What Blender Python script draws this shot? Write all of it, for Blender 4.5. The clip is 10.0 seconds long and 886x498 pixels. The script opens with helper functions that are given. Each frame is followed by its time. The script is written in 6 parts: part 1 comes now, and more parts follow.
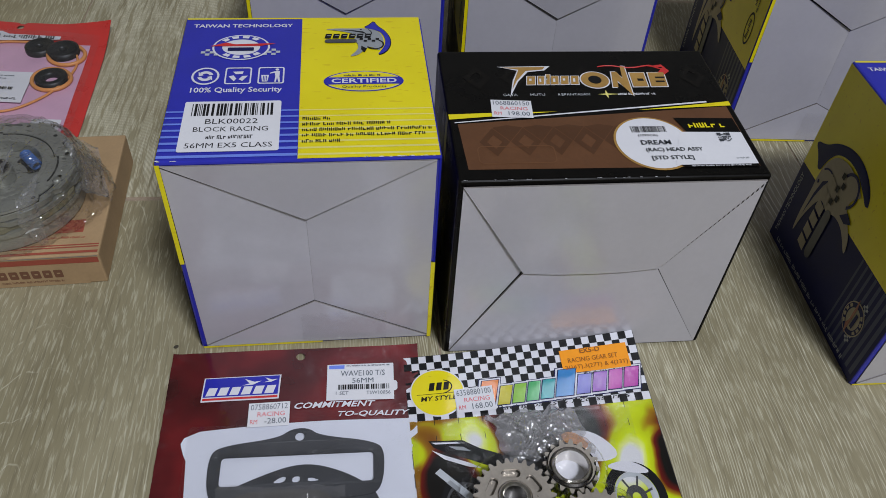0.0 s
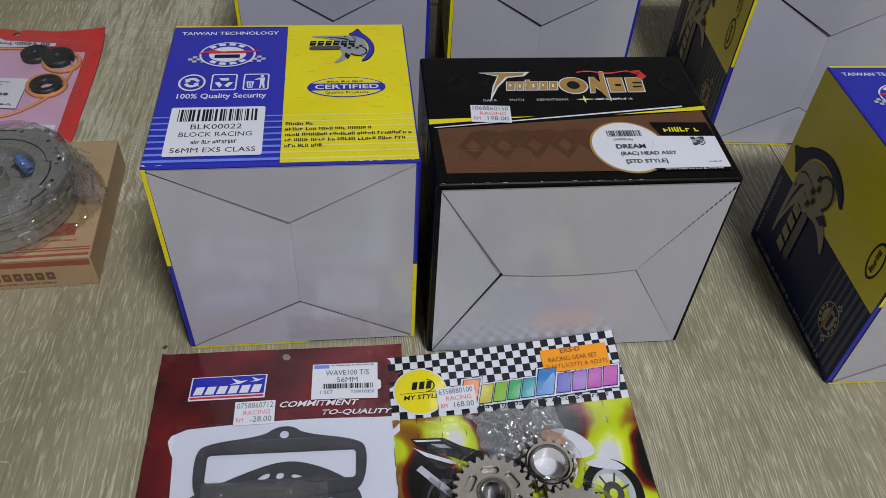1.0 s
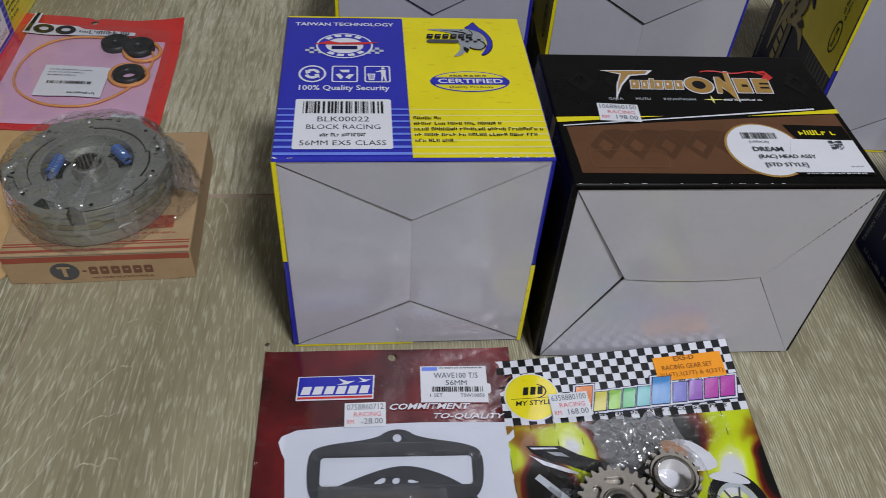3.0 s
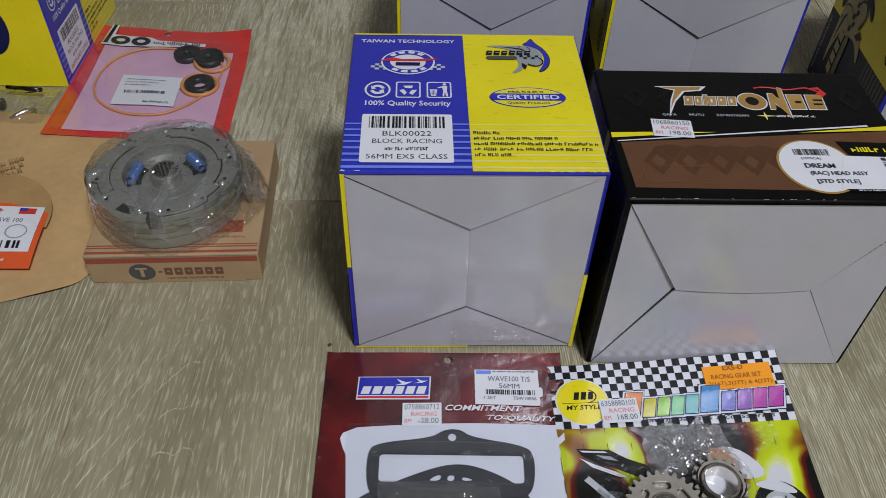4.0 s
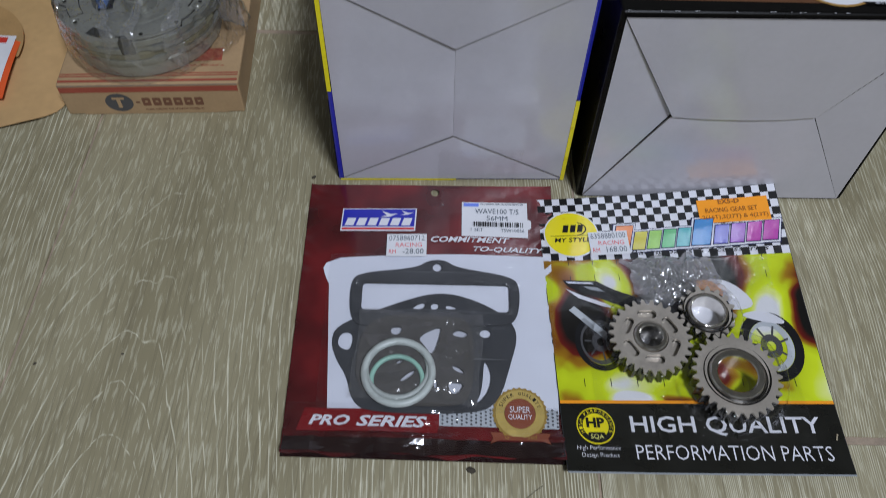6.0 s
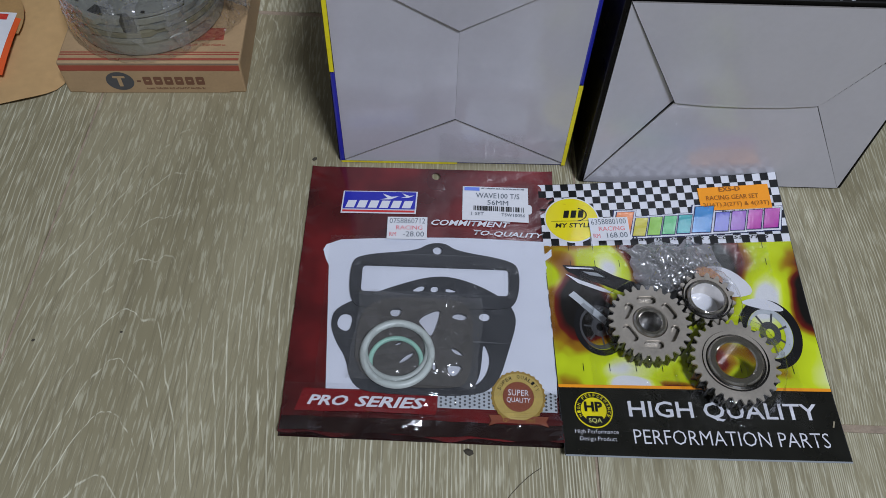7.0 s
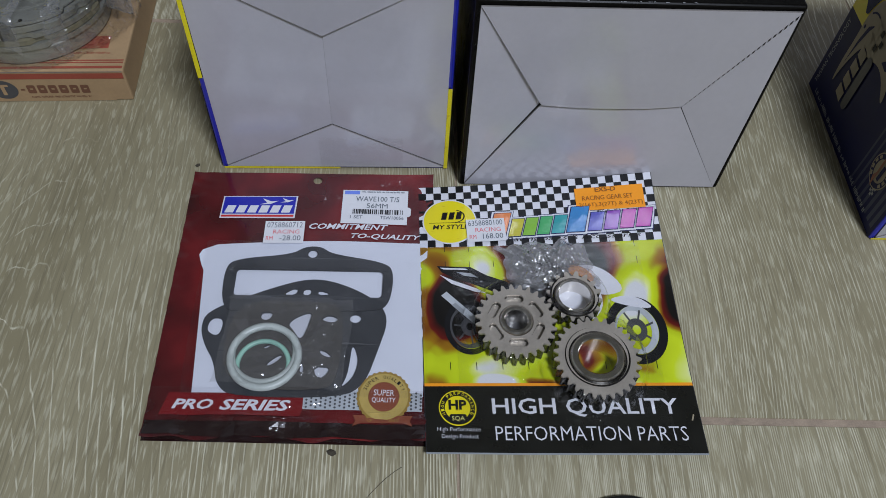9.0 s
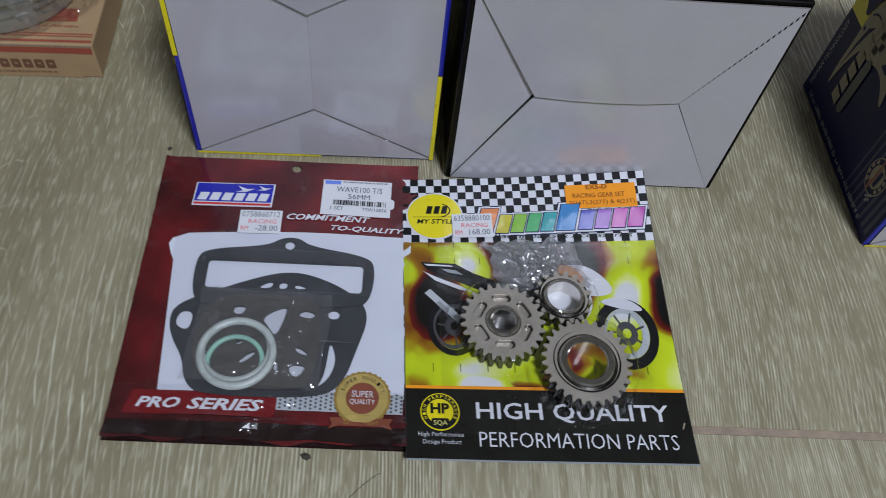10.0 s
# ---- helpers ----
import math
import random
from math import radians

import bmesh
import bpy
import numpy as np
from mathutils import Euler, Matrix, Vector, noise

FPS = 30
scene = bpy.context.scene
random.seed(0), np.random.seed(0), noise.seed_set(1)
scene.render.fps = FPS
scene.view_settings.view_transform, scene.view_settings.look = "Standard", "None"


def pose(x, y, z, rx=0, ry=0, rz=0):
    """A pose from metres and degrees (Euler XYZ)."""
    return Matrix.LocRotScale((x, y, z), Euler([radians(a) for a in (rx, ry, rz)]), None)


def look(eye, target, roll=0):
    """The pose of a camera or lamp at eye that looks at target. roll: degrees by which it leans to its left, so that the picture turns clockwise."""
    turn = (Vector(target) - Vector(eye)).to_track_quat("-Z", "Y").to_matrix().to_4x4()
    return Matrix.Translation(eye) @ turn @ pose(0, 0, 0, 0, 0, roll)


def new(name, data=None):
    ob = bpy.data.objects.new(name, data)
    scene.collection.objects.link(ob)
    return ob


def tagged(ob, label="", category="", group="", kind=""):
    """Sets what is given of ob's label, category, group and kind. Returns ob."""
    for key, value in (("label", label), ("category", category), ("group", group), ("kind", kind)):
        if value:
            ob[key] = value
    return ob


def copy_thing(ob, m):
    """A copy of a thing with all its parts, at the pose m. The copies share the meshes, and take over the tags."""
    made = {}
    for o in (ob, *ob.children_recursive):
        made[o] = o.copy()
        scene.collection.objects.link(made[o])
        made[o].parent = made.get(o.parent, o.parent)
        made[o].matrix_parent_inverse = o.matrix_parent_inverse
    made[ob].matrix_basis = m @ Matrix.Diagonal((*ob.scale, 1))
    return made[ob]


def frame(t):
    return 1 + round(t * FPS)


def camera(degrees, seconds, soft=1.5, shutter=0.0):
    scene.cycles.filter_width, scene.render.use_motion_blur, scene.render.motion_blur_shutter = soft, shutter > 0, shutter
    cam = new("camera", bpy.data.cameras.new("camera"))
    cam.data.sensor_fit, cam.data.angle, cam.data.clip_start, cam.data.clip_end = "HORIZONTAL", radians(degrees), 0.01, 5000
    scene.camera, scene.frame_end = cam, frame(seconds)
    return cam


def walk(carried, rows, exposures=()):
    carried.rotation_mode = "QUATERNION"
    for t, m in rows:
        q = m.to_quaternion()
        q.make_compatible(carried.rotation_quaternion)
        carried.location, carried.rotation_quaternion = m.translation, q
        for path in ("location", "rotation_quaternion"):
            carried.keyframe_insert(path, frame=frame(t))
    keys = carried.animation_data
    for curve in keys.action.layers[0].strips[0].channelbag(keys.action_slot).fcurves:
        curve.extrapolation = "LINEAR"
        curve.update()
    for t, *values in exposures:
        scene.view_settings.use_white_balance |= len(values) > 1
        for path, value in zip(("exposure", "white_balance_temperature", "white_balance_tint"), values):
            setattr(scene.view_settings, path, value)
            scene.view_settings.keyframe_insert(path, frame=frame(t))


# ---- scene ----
cam = camera(58.6, 10.0, soft=0.5, shutter=0.45)
PATH = [
    (0, (0.035, 0.038, 0.387), (0.012, 1.437, -1.043), 4.4),
    (0.2, (0.037, 0.037, 0.388), (0.008, 1.435, -1.042), 4.2),
    (0.5, (0.038, 0.034, 0.389), (0.005, 1.435, -1.037), 4.1),
    (0.7, (0.045, 0.035, 0.390), (0.030, 1.436, -1.038), 4.4),
    (1, (0.047, 0.031, 0.394), (0.017, 1.436, -1.029), 4.1),
    (1.5, (0.043, 0.034, 0.387), (0.017, 1.437, -1.038), 4.3),
    (2, (0.036, 0.035, 0.38), (0.009, 1.437, -1.046), 4.5),
    (2.5, (0.021, 0.039, 0.38), (-0.012, 1.443, -1.045), 4.7),
    (2.7, (0.007, 0.038, 0.380), (-0.044, 1.441, -1.044), 4.6),
    (3, (-0.013, 0.035, 0.381), (-0.07, 1.439, -1.041), 4.7),
    (3.2, (-0.015, 0.032, 0.386), (-0.1, 1.429, -1.043), 4.2),
    (4.3, (-0.022, 0.02, 0.398), (-0.208, 1.414, -1.023), 1.9),
    (4.5, (-0.027, 0.018, 0.397), (-0.214, 1.42, -1.017), 1.8),
    (5, (-0.024, 0.018, 0.398), (-0.231, 1.422, -1.011), 1.3),
    (5.5, (-0.019, 0.019, 0.394), (-0.23, 1.394, -1.043), 1.1),
    (5.6, (-0.015, 0.021, 0.392), (-0.222, 1.348, -1.087), 1.3),
    (5.7, (-0.012, 0.023, 0.385), (-0.186, 1.286, -1.153), 1.9),
    (5.8, (-0.008, 0.021, 0.378), (-0.165, 1.248, -1.190), 2.1),
    (5.9, (-0.005, 0.020, 0.373), (-0.146, 1.186, -1.243), 2.5),
    (6, (-0.001, 0.02, 0.372), (-0.163, 1.152, -1.269), 1.7),
    (6.2, (0.0, 0.019, 0.369), (-0.152, 1.128, -1.288), 2.2),
    (7.3, (-0.003, 0.016, 0.369), (-0.147, 1.134, -1.283), 3.4),
    (7.5, (-0.003, 0.017, 0.371), (-0.131, 1.137, -1.282), 4.2),
    (8, (0.016, 0.018, 0.379), (-0.112, 1.14, -1.271), 4.2),
    (8.5, (0.055, 0.018, 0.383), (-0.063, 1.158, -1.256), 3.9),
    (9, (0.055, 0.02, 0.373), (-0.043, 1.162, -1.266), 4.3),
    (9.5, (0.047, 0.025, 0.37), (-0.039, 1.162, -1.273), 4.7),
    (9.7, (0.045, 0.029, 0.367), (-0.020, 1.157, -1.282), 5.7),
    (10, (0.047, 0.03, 0.356), (0.023, 1.175, -1.284), 8.9),
]
walk(cam, [(t, look(eye, target, roll)) for t, eye, target, roll in PATH],
     [(0.0, 0.0, 6500, 10), (5.0, 0.0, 6550, 10), (6.0, -0.08, 6150, 9.5), (10.0, -0.1, 6080, 9.5)])

# ---- world and light ----
world = bpy.data.worlds.new("world")
scene.world = world
world.use_nodes = True
world.node_tree.nodes["Background"].inputs[0].default_value = (0.9, 0.95, 1.0, 1)
world.node_tree.nodes["Background"].inputs[1].default_value = 0.02
scene.view_settings.exposure = 0.0

lamp = bpy.data.lights.new("ceiling_lamp_light", "AREA")
lamp.shape, lamp.size, lamp.size_y = "RECTANGLE", 0.5, 0.35
lamp.energy = 58
lamp.color = (0.935, 0.98, 1.09)
lamp_ob = new("ceiling_lamp_light", lamp)
lamp_ob.matrix_world = look((0.86, -0.92, 2.42), (0.0, 0.3, 0.0))

# ---- materials ----
def nodes_of(name):
    m = bpy.data.materials.new(name)
    m.use_nodes = True
    t = m.node_tree
    return m, t, t.nodes["Principled BSDF"]


def math_node(t, op, a, b=None, c=None):
    n = t.nodes.new("ShaderNodeMath")
    n.operation = op
    for i, v in enumerate((a, b, c)):
        if v is None:
            continue
        if isinstance(v, (int, float)):
            n.inputs[i].default_value = v
        else:
            t.links.new(v, n.inputs[i])
    return n.outputs[0]


def noise_node(t, vec, scale, detail=3.0, rough=0.5):
    n = t.nodes.new("ShaderNodeTexNoise")
    n.inputs["Scale"].default_value = scale
    n.inputs["Detail"].default_value = detail
    n.inputs["Roughness"].default_value = rough
    t.links.new(vec, n.inputs["Vector"])
    return n.outputs["Fac"]


def ramp(t, fac, stops):
    n = t.nodes.new("ShaderNodeValToRGB")
    e = n.color_ramp.elements
    while len(e) < len(stops):
        e.new(0.5)
    for el, (p, c) in zip(e, stops):
        el.position, el.color = p, (*c, 1)
    t.links.new(fac, n.inputs[0])
    return n.outputs[0]


def stretch(t, vec, sx, sy, sz):
    n = t.nodes.new("ShaderNodeVectorMath")
    n.operation = "MULTIPLY"
    t.links.new(vec, n.inputs[0])
    n.inputs[1].default_value = (sx, sy, sz)
    return n.outputs[0]


def coords(t):
    return t.nodes.new("ShaderNodeTexCoord").outputs["Object"]


def mat(name, col, rough=0.5, metal=0.0, coat=0.0, vary=0.1, scale=60.0, bump=0.0, bscale=300.0, spec=0.5, rvary=0.12):
    """A plain surface with two scales of variation in colour and gloss, and fine relief."""
    m, t, b = nodes_of(name)
    v = coords(t)
    big, small = noise_node(t, v, scale, 4), noise_node(t, v, scale * 9, 3)
    mixed = math_node(t, "ADD", math_node(t, "MULTIPLY", big, 0.65), math_node(t, "MULTIPLY", small, 0.35))
    lo, hi = [max(0.0, c * (1 - vary)) for c in col], [min(1.0, c * (1 + vary)) for c in col]
    t.links.new(ramp(t, mixed, [(0.3, lo), (0.7, hi)]), b.inputs["Base Color"])
    r = math_node(t, "ADD", math_node(t, "MULTIPLY", big, rvary * 2), rough - rvary)
    t.links.new(math_node(t, "MAXIMUM", r, 0.02), b.inputs["Roughness"])
    b.inputs["Metallic"].default_value = metal
    b.inputs["Coat Weight"].default_value = coat
    b.inputs["Coat Roughness"].default_value = 0.09
    b.inputs["Specular IOR Level"].default_value = spec
    if bump:
        n = t.nodes.new("ShaderNodeBump")
        n.inputs["Strength"].default_value = bump
        n.inputs["Distance"].default_value = 0.0006
        t.links.new(noise_node(t, v, bscale, 5), n.inputs["Height"])
        t.links.new(n.outputs[0], b.inputs["Normal"])
        t.links.new(n.outputs[0], b.inputs["Coat Normal"])
    return m


def film_material(name, tint, rough, gain=1.0, crinkle=0.0006, milk=0.0):
    """Thin clear plastic: it lets light through and mirrors by its Fresnel gloss."""
    m = bpy.data.materials.new(name)
    m.use_nodes = True
    t = m.node_tree
    t.nodes.remove(t.nodes["Principled BSDF"])
    clear, gloss = t.nodes.new("ShaderNodeBsdfTransparent"), t.nodes.new("ShaderNodeBsdfGlossy")
    clear.inputs[0].default_value = (*tint, 1)
    gloss.inputs["Roughness"].default_value = rough
    mix, fres = t.nodes.new("ShaderNodeMixShader"), t.nodes.new("ShaderNodeLayerWeight")
    fres.inputs[0].default_value = 0.5
    n = t.nodes.new("ShaderNodeBump")
    n.inputs["Strength"].default_value = 0.8
    n.inputs["Distance"].default_value = crinkle
    t.links.new(noise_node(t, coords(t), 150, 2), n.inputs["Height"])
    t.links.new(n.outputs[0], gloss.inputs["Normal"])
    rim = math_node(t, "MULTIPLY", math_node(t, "POWER", fres.outputs["Facing"], 4.0), 0.7)
    t.links.new(math_node(t, "MULTIPLY", math_node(t, "ADD", rim, 0.05), gain), mix.inputs[0])
    veil, base = t.nodes.new("ShaderNodeBsdfDiffuse"), t.nodes.new("ShaderNodeMixShader")
    veil.inputs[0].default_value = (0.75, 0.75, 0.76, 1)
    base.inputs[0].default_value = milk
    t.links.new(clear.outputs[0], base.inputs[1])
    t.links.new(veil.outputs[0], base.inputs[2])
    t.links.new(base.outputs[0], mix.inputs[1])
    t.links.new(gloss.outputs[0], mix.inputs[2])
    t.links.new(mix.outputs[0], t.nodes["Material Output"].inputs[0])
    return m


def floor_material():
    """Wood-look porcelain: olive-beige ground with pale limed grain, straight at the edges and arched in the middle."""
    m, t, b = nodes_of("wood_look_tile")
    v = coords(t)
    info = t.nodes.new("ShaderNodeObjectInfo")
    sep = t.nodes.new("ShaderNodeSeparateXYZ")
    t.links.new(v, sep.inputs[0])
    shift = t.nodes.new("ShaderNodeVectorMath")
    shift.operation = "ADD"
    comb = t.nodes.new("ShaderNodeCombineXYZ")
    t.links.new(math_node(t, "MULTIPLY", info.outputs["Random"], 37.0), comb.inputs[0])
    t.links.new(math_node(t, "MULTIPLY", info.outputs["Random"], 91.0), comb.inputs[1])
    t.links.new(v, shift.inputs[0])
    t.links.new(comb.outputs[0], shift.inputs[1])
    w = shift.outputs[0]
    # rings of growth cut lengthwise: arches round a heart line, close straight lines away from it
    place = t.nodes.new("ShaderNodeSeparateXYZ")
    t.links.new(info.outputs["Location"], place.inputs[0])
    pick = math_node(t, "ADD", math_node(t, "MULTIPLY", place.outputs[0], 3.2), math_node(t, "MULTIPLY", place.outputs[1], 5.3))
    heart = math_node(t, "ADD", math_node(t, "MULTIPLY", math_node(t, "FRACT", math_node(t, "ADD", pick, 11.57)), 0.5), 0.0)
    drift = math_node(t, "MULTIPLY", math_node(t, "SUBTRACT", noise_node(t, stretch(t, w, 3.0, 3.5, 1), 1.0, 1.0), 0.5), 0.05)
    dx = math_node(t, "SUBTRACT", math_node(t, "SUBTRACT", sep.outputs[0], heart), drift)
    warp = noise_node(t, stretch(t, w, 24.0, 4.0, 1), 1.0, 2.0, 0.5)
    warp2 = noise_node(t, stretch(t, w, 70.0, 26.0, 1), 1.0, 2.0)
    bow = math_node(t, "MULTIPLY", math_node(t, "MULTIPLY", dx, dx), 1500.0)
    phase = math_node(t, "ADD", bow, math_node(t, "MULTIPLY", sep.outputs[1], 30.0))
    phase = math_node(t, "ADD", phase, math_node(t, "MULTIPLY", warp, 2.0))
    phase = math_node(t, "ADD", phase, math_node(t, "MULTIPLY", warp2, 0.5))
    steep = math_node(t, "ADD", math_node(t, "MULTIPLY", math_node(t, "ABSOLUTE", dx), 3000.0), 40.0)
    off = math_node(t, "DIVIDE", math_node(t, "ABSOLUTE", math_node(t, "SUBTRACT", math_node(t, "FRACT", phase), 0.5)), steep)
    line = math_node(t, "SUBTRACT", 1.35, math_node(t, "MULTIPLY", off, 3400.0))
    line = math_node(t, "MINIMUM", math_node(t, "MAXIMUM", line, 0.0), 1.0)
    dash = noise_node(t, stretch(t, w, 240.0, 20.0, 1), 1.0, 2.5, 0.65)
    dash = ramp(t, dash, [(0.42, (0, 0, 0)), (0.54, (1, 1, 1))])
    patch = ramp(t, noise_node(t, stretch(t, w, 11.0, 4.0, 1), 1.0, 2.0), [(0.34, (0.12, 0.12, 0.12)), (0.58, (1, 1, 1))])
    fine = ramp(t, noise_node(t, stretch(t, w, 640.0, 60.0, 1), 1.0, 2.0, 0.6), [(0.53, (0, 0, 0)), (0.64, (1, 1, 1))])
    streak = math_node(t, "MULTIPLY", math_node(t, "MULTIPLY", line, dash), patch)
    streak = math_node(t, "MINIMUM", math_node(t, "ADD", math_node(t, "MULTIPLY", streak, 0.80), math_node(t, "MULTIPLY", fine, 0.34)), 1.0)
    ground = ramp(t, noise_node(t, stretch(t, w, 22.0, 4.0, 1), 1.0, 5.0, 0.6), [(0.3, (0.25, 0.217, 0.128)), (0.7, (0.352, 0.313, 0.198))])
    pore = ramp(t, noise_node(t, stretch(t, w, 620.0, 14.0, 1), 1.0, 3.0, 0.65), [(0.50, (0, 0, 0)), (0.68, (1, 1, 1))])
    dark = t.nodes.new("ShaderNodeMix")
    dark.data_type = "RGBA"
    t.links.new(math_node(t, "MULTIPLY", pore, 0.55), dark.inputs["Factor"])
    t.links.new(ground, dark.inputs["A"])
    dark.inputs["B"].default_value = (0.165, 0.14, 0.085, 1)
    ground = dark.outputs["Result"]
    mix = t.nodes.new("ShaderNodeMix")
    mix.data_type = "RGBA"
    t.links.new(streak, mix.inputs["Factor"])
    t.links.new(ground, mix.inputs["A"])
    mix.inputs["B"].default_value = (0.70, 0.665, 0.50, 1)
    t.links.new(mix.outputs["Result"], b.inputs["Base Color"])
    t.links.new(math_node(t, "ADD", 0.42, math_node(t, "MULTIPLY", warp2, 0.2)), b.inputs["Roughness"])
    b.inputs["Specular IOR Level"].default_value = 0.4
    n = t.nodes.new("ShaderNodeBump")
    n.inputs["Strength"].default_value = 0.35
    n.inputs["Distance"].default_value = 0.0006
    t.links.new(math_node(t, "SUBTRACT", warp2, streak), n.inputs["Height"])
    t.links.new(n.outputs[0], b.inputs["Normal"])
    return m


def flame_print():
    """Printed artwork of yellow-green flames on black and dark red, under varnish."""
    m, t, b = nodes_of("flame_print")
    v = coords(t)
    warp = t.nodes.new("ShaderNodeVectorMath")
    warp.operation = "ADD"
    nz = t.nodes.new("ShaderNodeTexNoise")
    nz.inputs["Scale"].default_value = 22
    t.links.new(v, nz.inputs["Vector"])
    t.links.new(stretch(t, v, 26, 13, 1), warp.inputs[0])
    t.links.new(stretch(t, nz.outputs["Color"], 1.6, 1.6, 0), warp.inputs[1])
    f = noise_node(t, warp.outputs[0], 1.0, 1.5, 0.5)
    f = math_node(t, "ADD", math_node(t, "MULTIPLY", f, 0.75), 0.125)
    plumes = ((0.054, 0.122, 0.046, 0.036, 0.52), (0.003, 0.086, 0.017, 0.024, 0.50), (0.130, 0.108, 0.024, 0.024, 0.52), (0.058, 0.037, 0.028, 0.014, 0.50),
              (0.016, 0.112, 0.013, 0.016, -0.24), (0.019, 0.050, 0.028, 0.020, -0.26), (0.098, 0.106, 0.018, 0.024, -0.28), (0.130, 0.060, 0.020, 0.042, -0.22), (0.106, 0.046, 0.022, 0.018, -0.26), (0.034, 0.041, 0.018, 0.008, -0.5), (0.112, 0.040, 0.016, 0.007, -0.4), (0.086, 0.050, 0.016, 0.016, -0.3))
    for cx, cy, rx, ry, k in plumes:
        away = t.nodes.new("ShaderNodeVectorMath")
        away.operation = "SUBTRACT"
        t.links.new(v, away.inputs[0])
        away.inputs[1].default_value = (cx, cy, 0.0)
        far = t.nodes.new("ShaderNodeVectorMath")
        far.operation = "LENGTH"
        t.links.new(stretch(t, away.outputs[0], 1 / rx, 1 / ry, 0), far.inputs[0])
        core = math_node(t, "MAXIMUM", math_node(t, "SUBTRACT", 1.0, far.outputs["Value"]), 0.0)
        f = math_node(t, "SUBTRACT", f, math_node(t, "MULTIPLY", core, k))
    col = ramp(t, f, [(0.30, (0.010, 0.009, 0.008)), (0.40, (0.13, 0.012, 0.008)), (0.455, (0.32, 0.17, 0.01)),
                      (0.50, (0.50, 0.58, 0.012)), (0.60, (0.62, 0.74, 0.018)), (0.67, (0.74, 0.80, 0.25)), (0.72, (0.74, 0.74, 0.76))])
    t.links.new(col, b.inputs["Base Color"])
    b.inputs["Roughness"].default_value = 0.3
    b.inputs["Coat Weight"].default_value = 0.1
    b.inputs["Specular IOR Level"].default_value = 0.25
    b.inputs["Coat Roughness"].default_value = 0.08
    return m


def maroon_print():
    m, t, b = nodes_of("maroon_foil")
    v = coords(t)
    f = noise_node(t, v, 16, 3, 0.5)
    t.links.new(ramp(t, f, [(0.3, (0.02, 0.006, 0.006)), (0.5, (0.10, 0.010, 0.012)), (0.68, (0.24, 0.018, 0.02))]), b.inputs["Base Color"])
    b.inputs["Roughness"].default_value = 0.22
    b.inputs["Coat Weight"].default_value = 0.8
    b.inputs["Coat Roughness"].default_value = 0.08
    n = t.nodes.new("ShaderNodeBump")
    n.inputs["Strength"].default_value = 0.4
    n.inputs["Distance"].default_value = 0.001
    t.links.new(noise_node(t, v, 70, 3), n.inputs["Height"])
    t.links.new(n.outputs[0], b.inputs["Normal"])
    t.links.new(n.outputs[0], b.inputs["Coat Normal"])
    return m


def speckled_yellow():
    """Yellow print with a faint scatter of small orange marks."""
    m, t, b = nodes_of("yellow_print")
    v = coords(t)
    f = noise_node(t, stretch(t, v, 130, 420, 300), 1.0, 1.0)
    g = noise_node(t, v, 30, 3)
    base = ramp(t, g, [(0.3, (0.80, 0.67, 0.004)), (0.7, (0.87, 0.745, 0.008))])
    mark = math_node(t, "MULTIPLY", ramp(t, f, [(0.68, (0, 0, 0)), (0.73, (1, 1, 1))]), 0.35)
    mix = t.nodes.new("ShaderNodeMix")
    mix.data_type = "RGBA"
    t.links.new(mark, mix.inputs["Factor"])
    t.links.new(base, mix.inputs["A"])
    mix.inputs["B"].default_value = (0.55, 0.30, 0.01, 1)
    t.links.new(mix.outputs["Result"], b.inputs["Base Color"])
    b.inputs["Roughness"].default_value = 0.35
    b.inputs["Coat Weight"].default_value = 0.35
    b.inputs["Coat Roughness"].default_value = 0.15
    return m


FLOOR = floor_material()
GROUT = mat("grout", (0.34, 0.265, 0.195), 0.9, bump=0.6, vary=0.3, scale=120)
PLASTER = mat("plaster", (0.42, 0.42, 0.41), 0.9, vary=0.05, scale=3)
WHITE_BOARD = mat("white_board", (0.49, 0.475, 0.515), 0.34, vary=0.05, scale=30, bump=0.45, bscale=26, coat=1.0)
WHITE_BOARD.node_tree.nodes["Principled BSDF"].inputs["Coat IOR"].default_value = 1.65
WHITE_BOARD.node_tree.nodes["Principled BSDF"].inputs["Coat Roughness"].default_value = 0.16
CUT_EDGE = mat("darkened_board_edge", (0.22, 0.2, 0.19), 0.9, vary=0.2)
# dark board colour that stands in for the shade inside flap creases
CREASE_SHADE = mat("crease_shade_board", (0.10, 0.095, 0.09), 0.9, vary=0.2)
BLUE = mat("blue_print", (0.022, 0.026, 0.40), 0.35, coat=0.35, vary=0.08)
LIGHT_BLUE = mat("light_blue_print", (0.16, 0.25, 0.78), 0.35, coat=0.35)
NAVY = mat("navy_print", (0.008, 0.011, 0.075), 0.4, coat=0.04, spec=0.2)
YELLOW = speckled_yellow()
SIDE_STRIPE = mat("grey_blue_stripe_print", (0.045, 0.055, 0.115), 0.35, coat=0.12, spec=0.3)
PALE_YELLOW = mat("pale_yellow_print", (0.80, 0.74, 0.22), 0.35, coat=0.35)
WHITE_INK = mat("white_ink", (0.73, 0.73, 0.78), 0.4, coat=0.2, vary=0.03)
PAPER = mat("white_label_paper", (0.75, 0.75, 0.78), 0.55, vary=0.03, bump=0.1)
WINDOW_CARD = mat("cool_white_card", (0.73, 0.75, 0.83), 0.5, vary=0.03)
BLACK_INK = mat("black_ink", (0.010, 0.010, 0.011), 0.45, vary=0.2, spec=0.25)
GREY_INK = mat("grey_ink", (0.30, 0.32, 0.34), 0.4, coat=0.2)
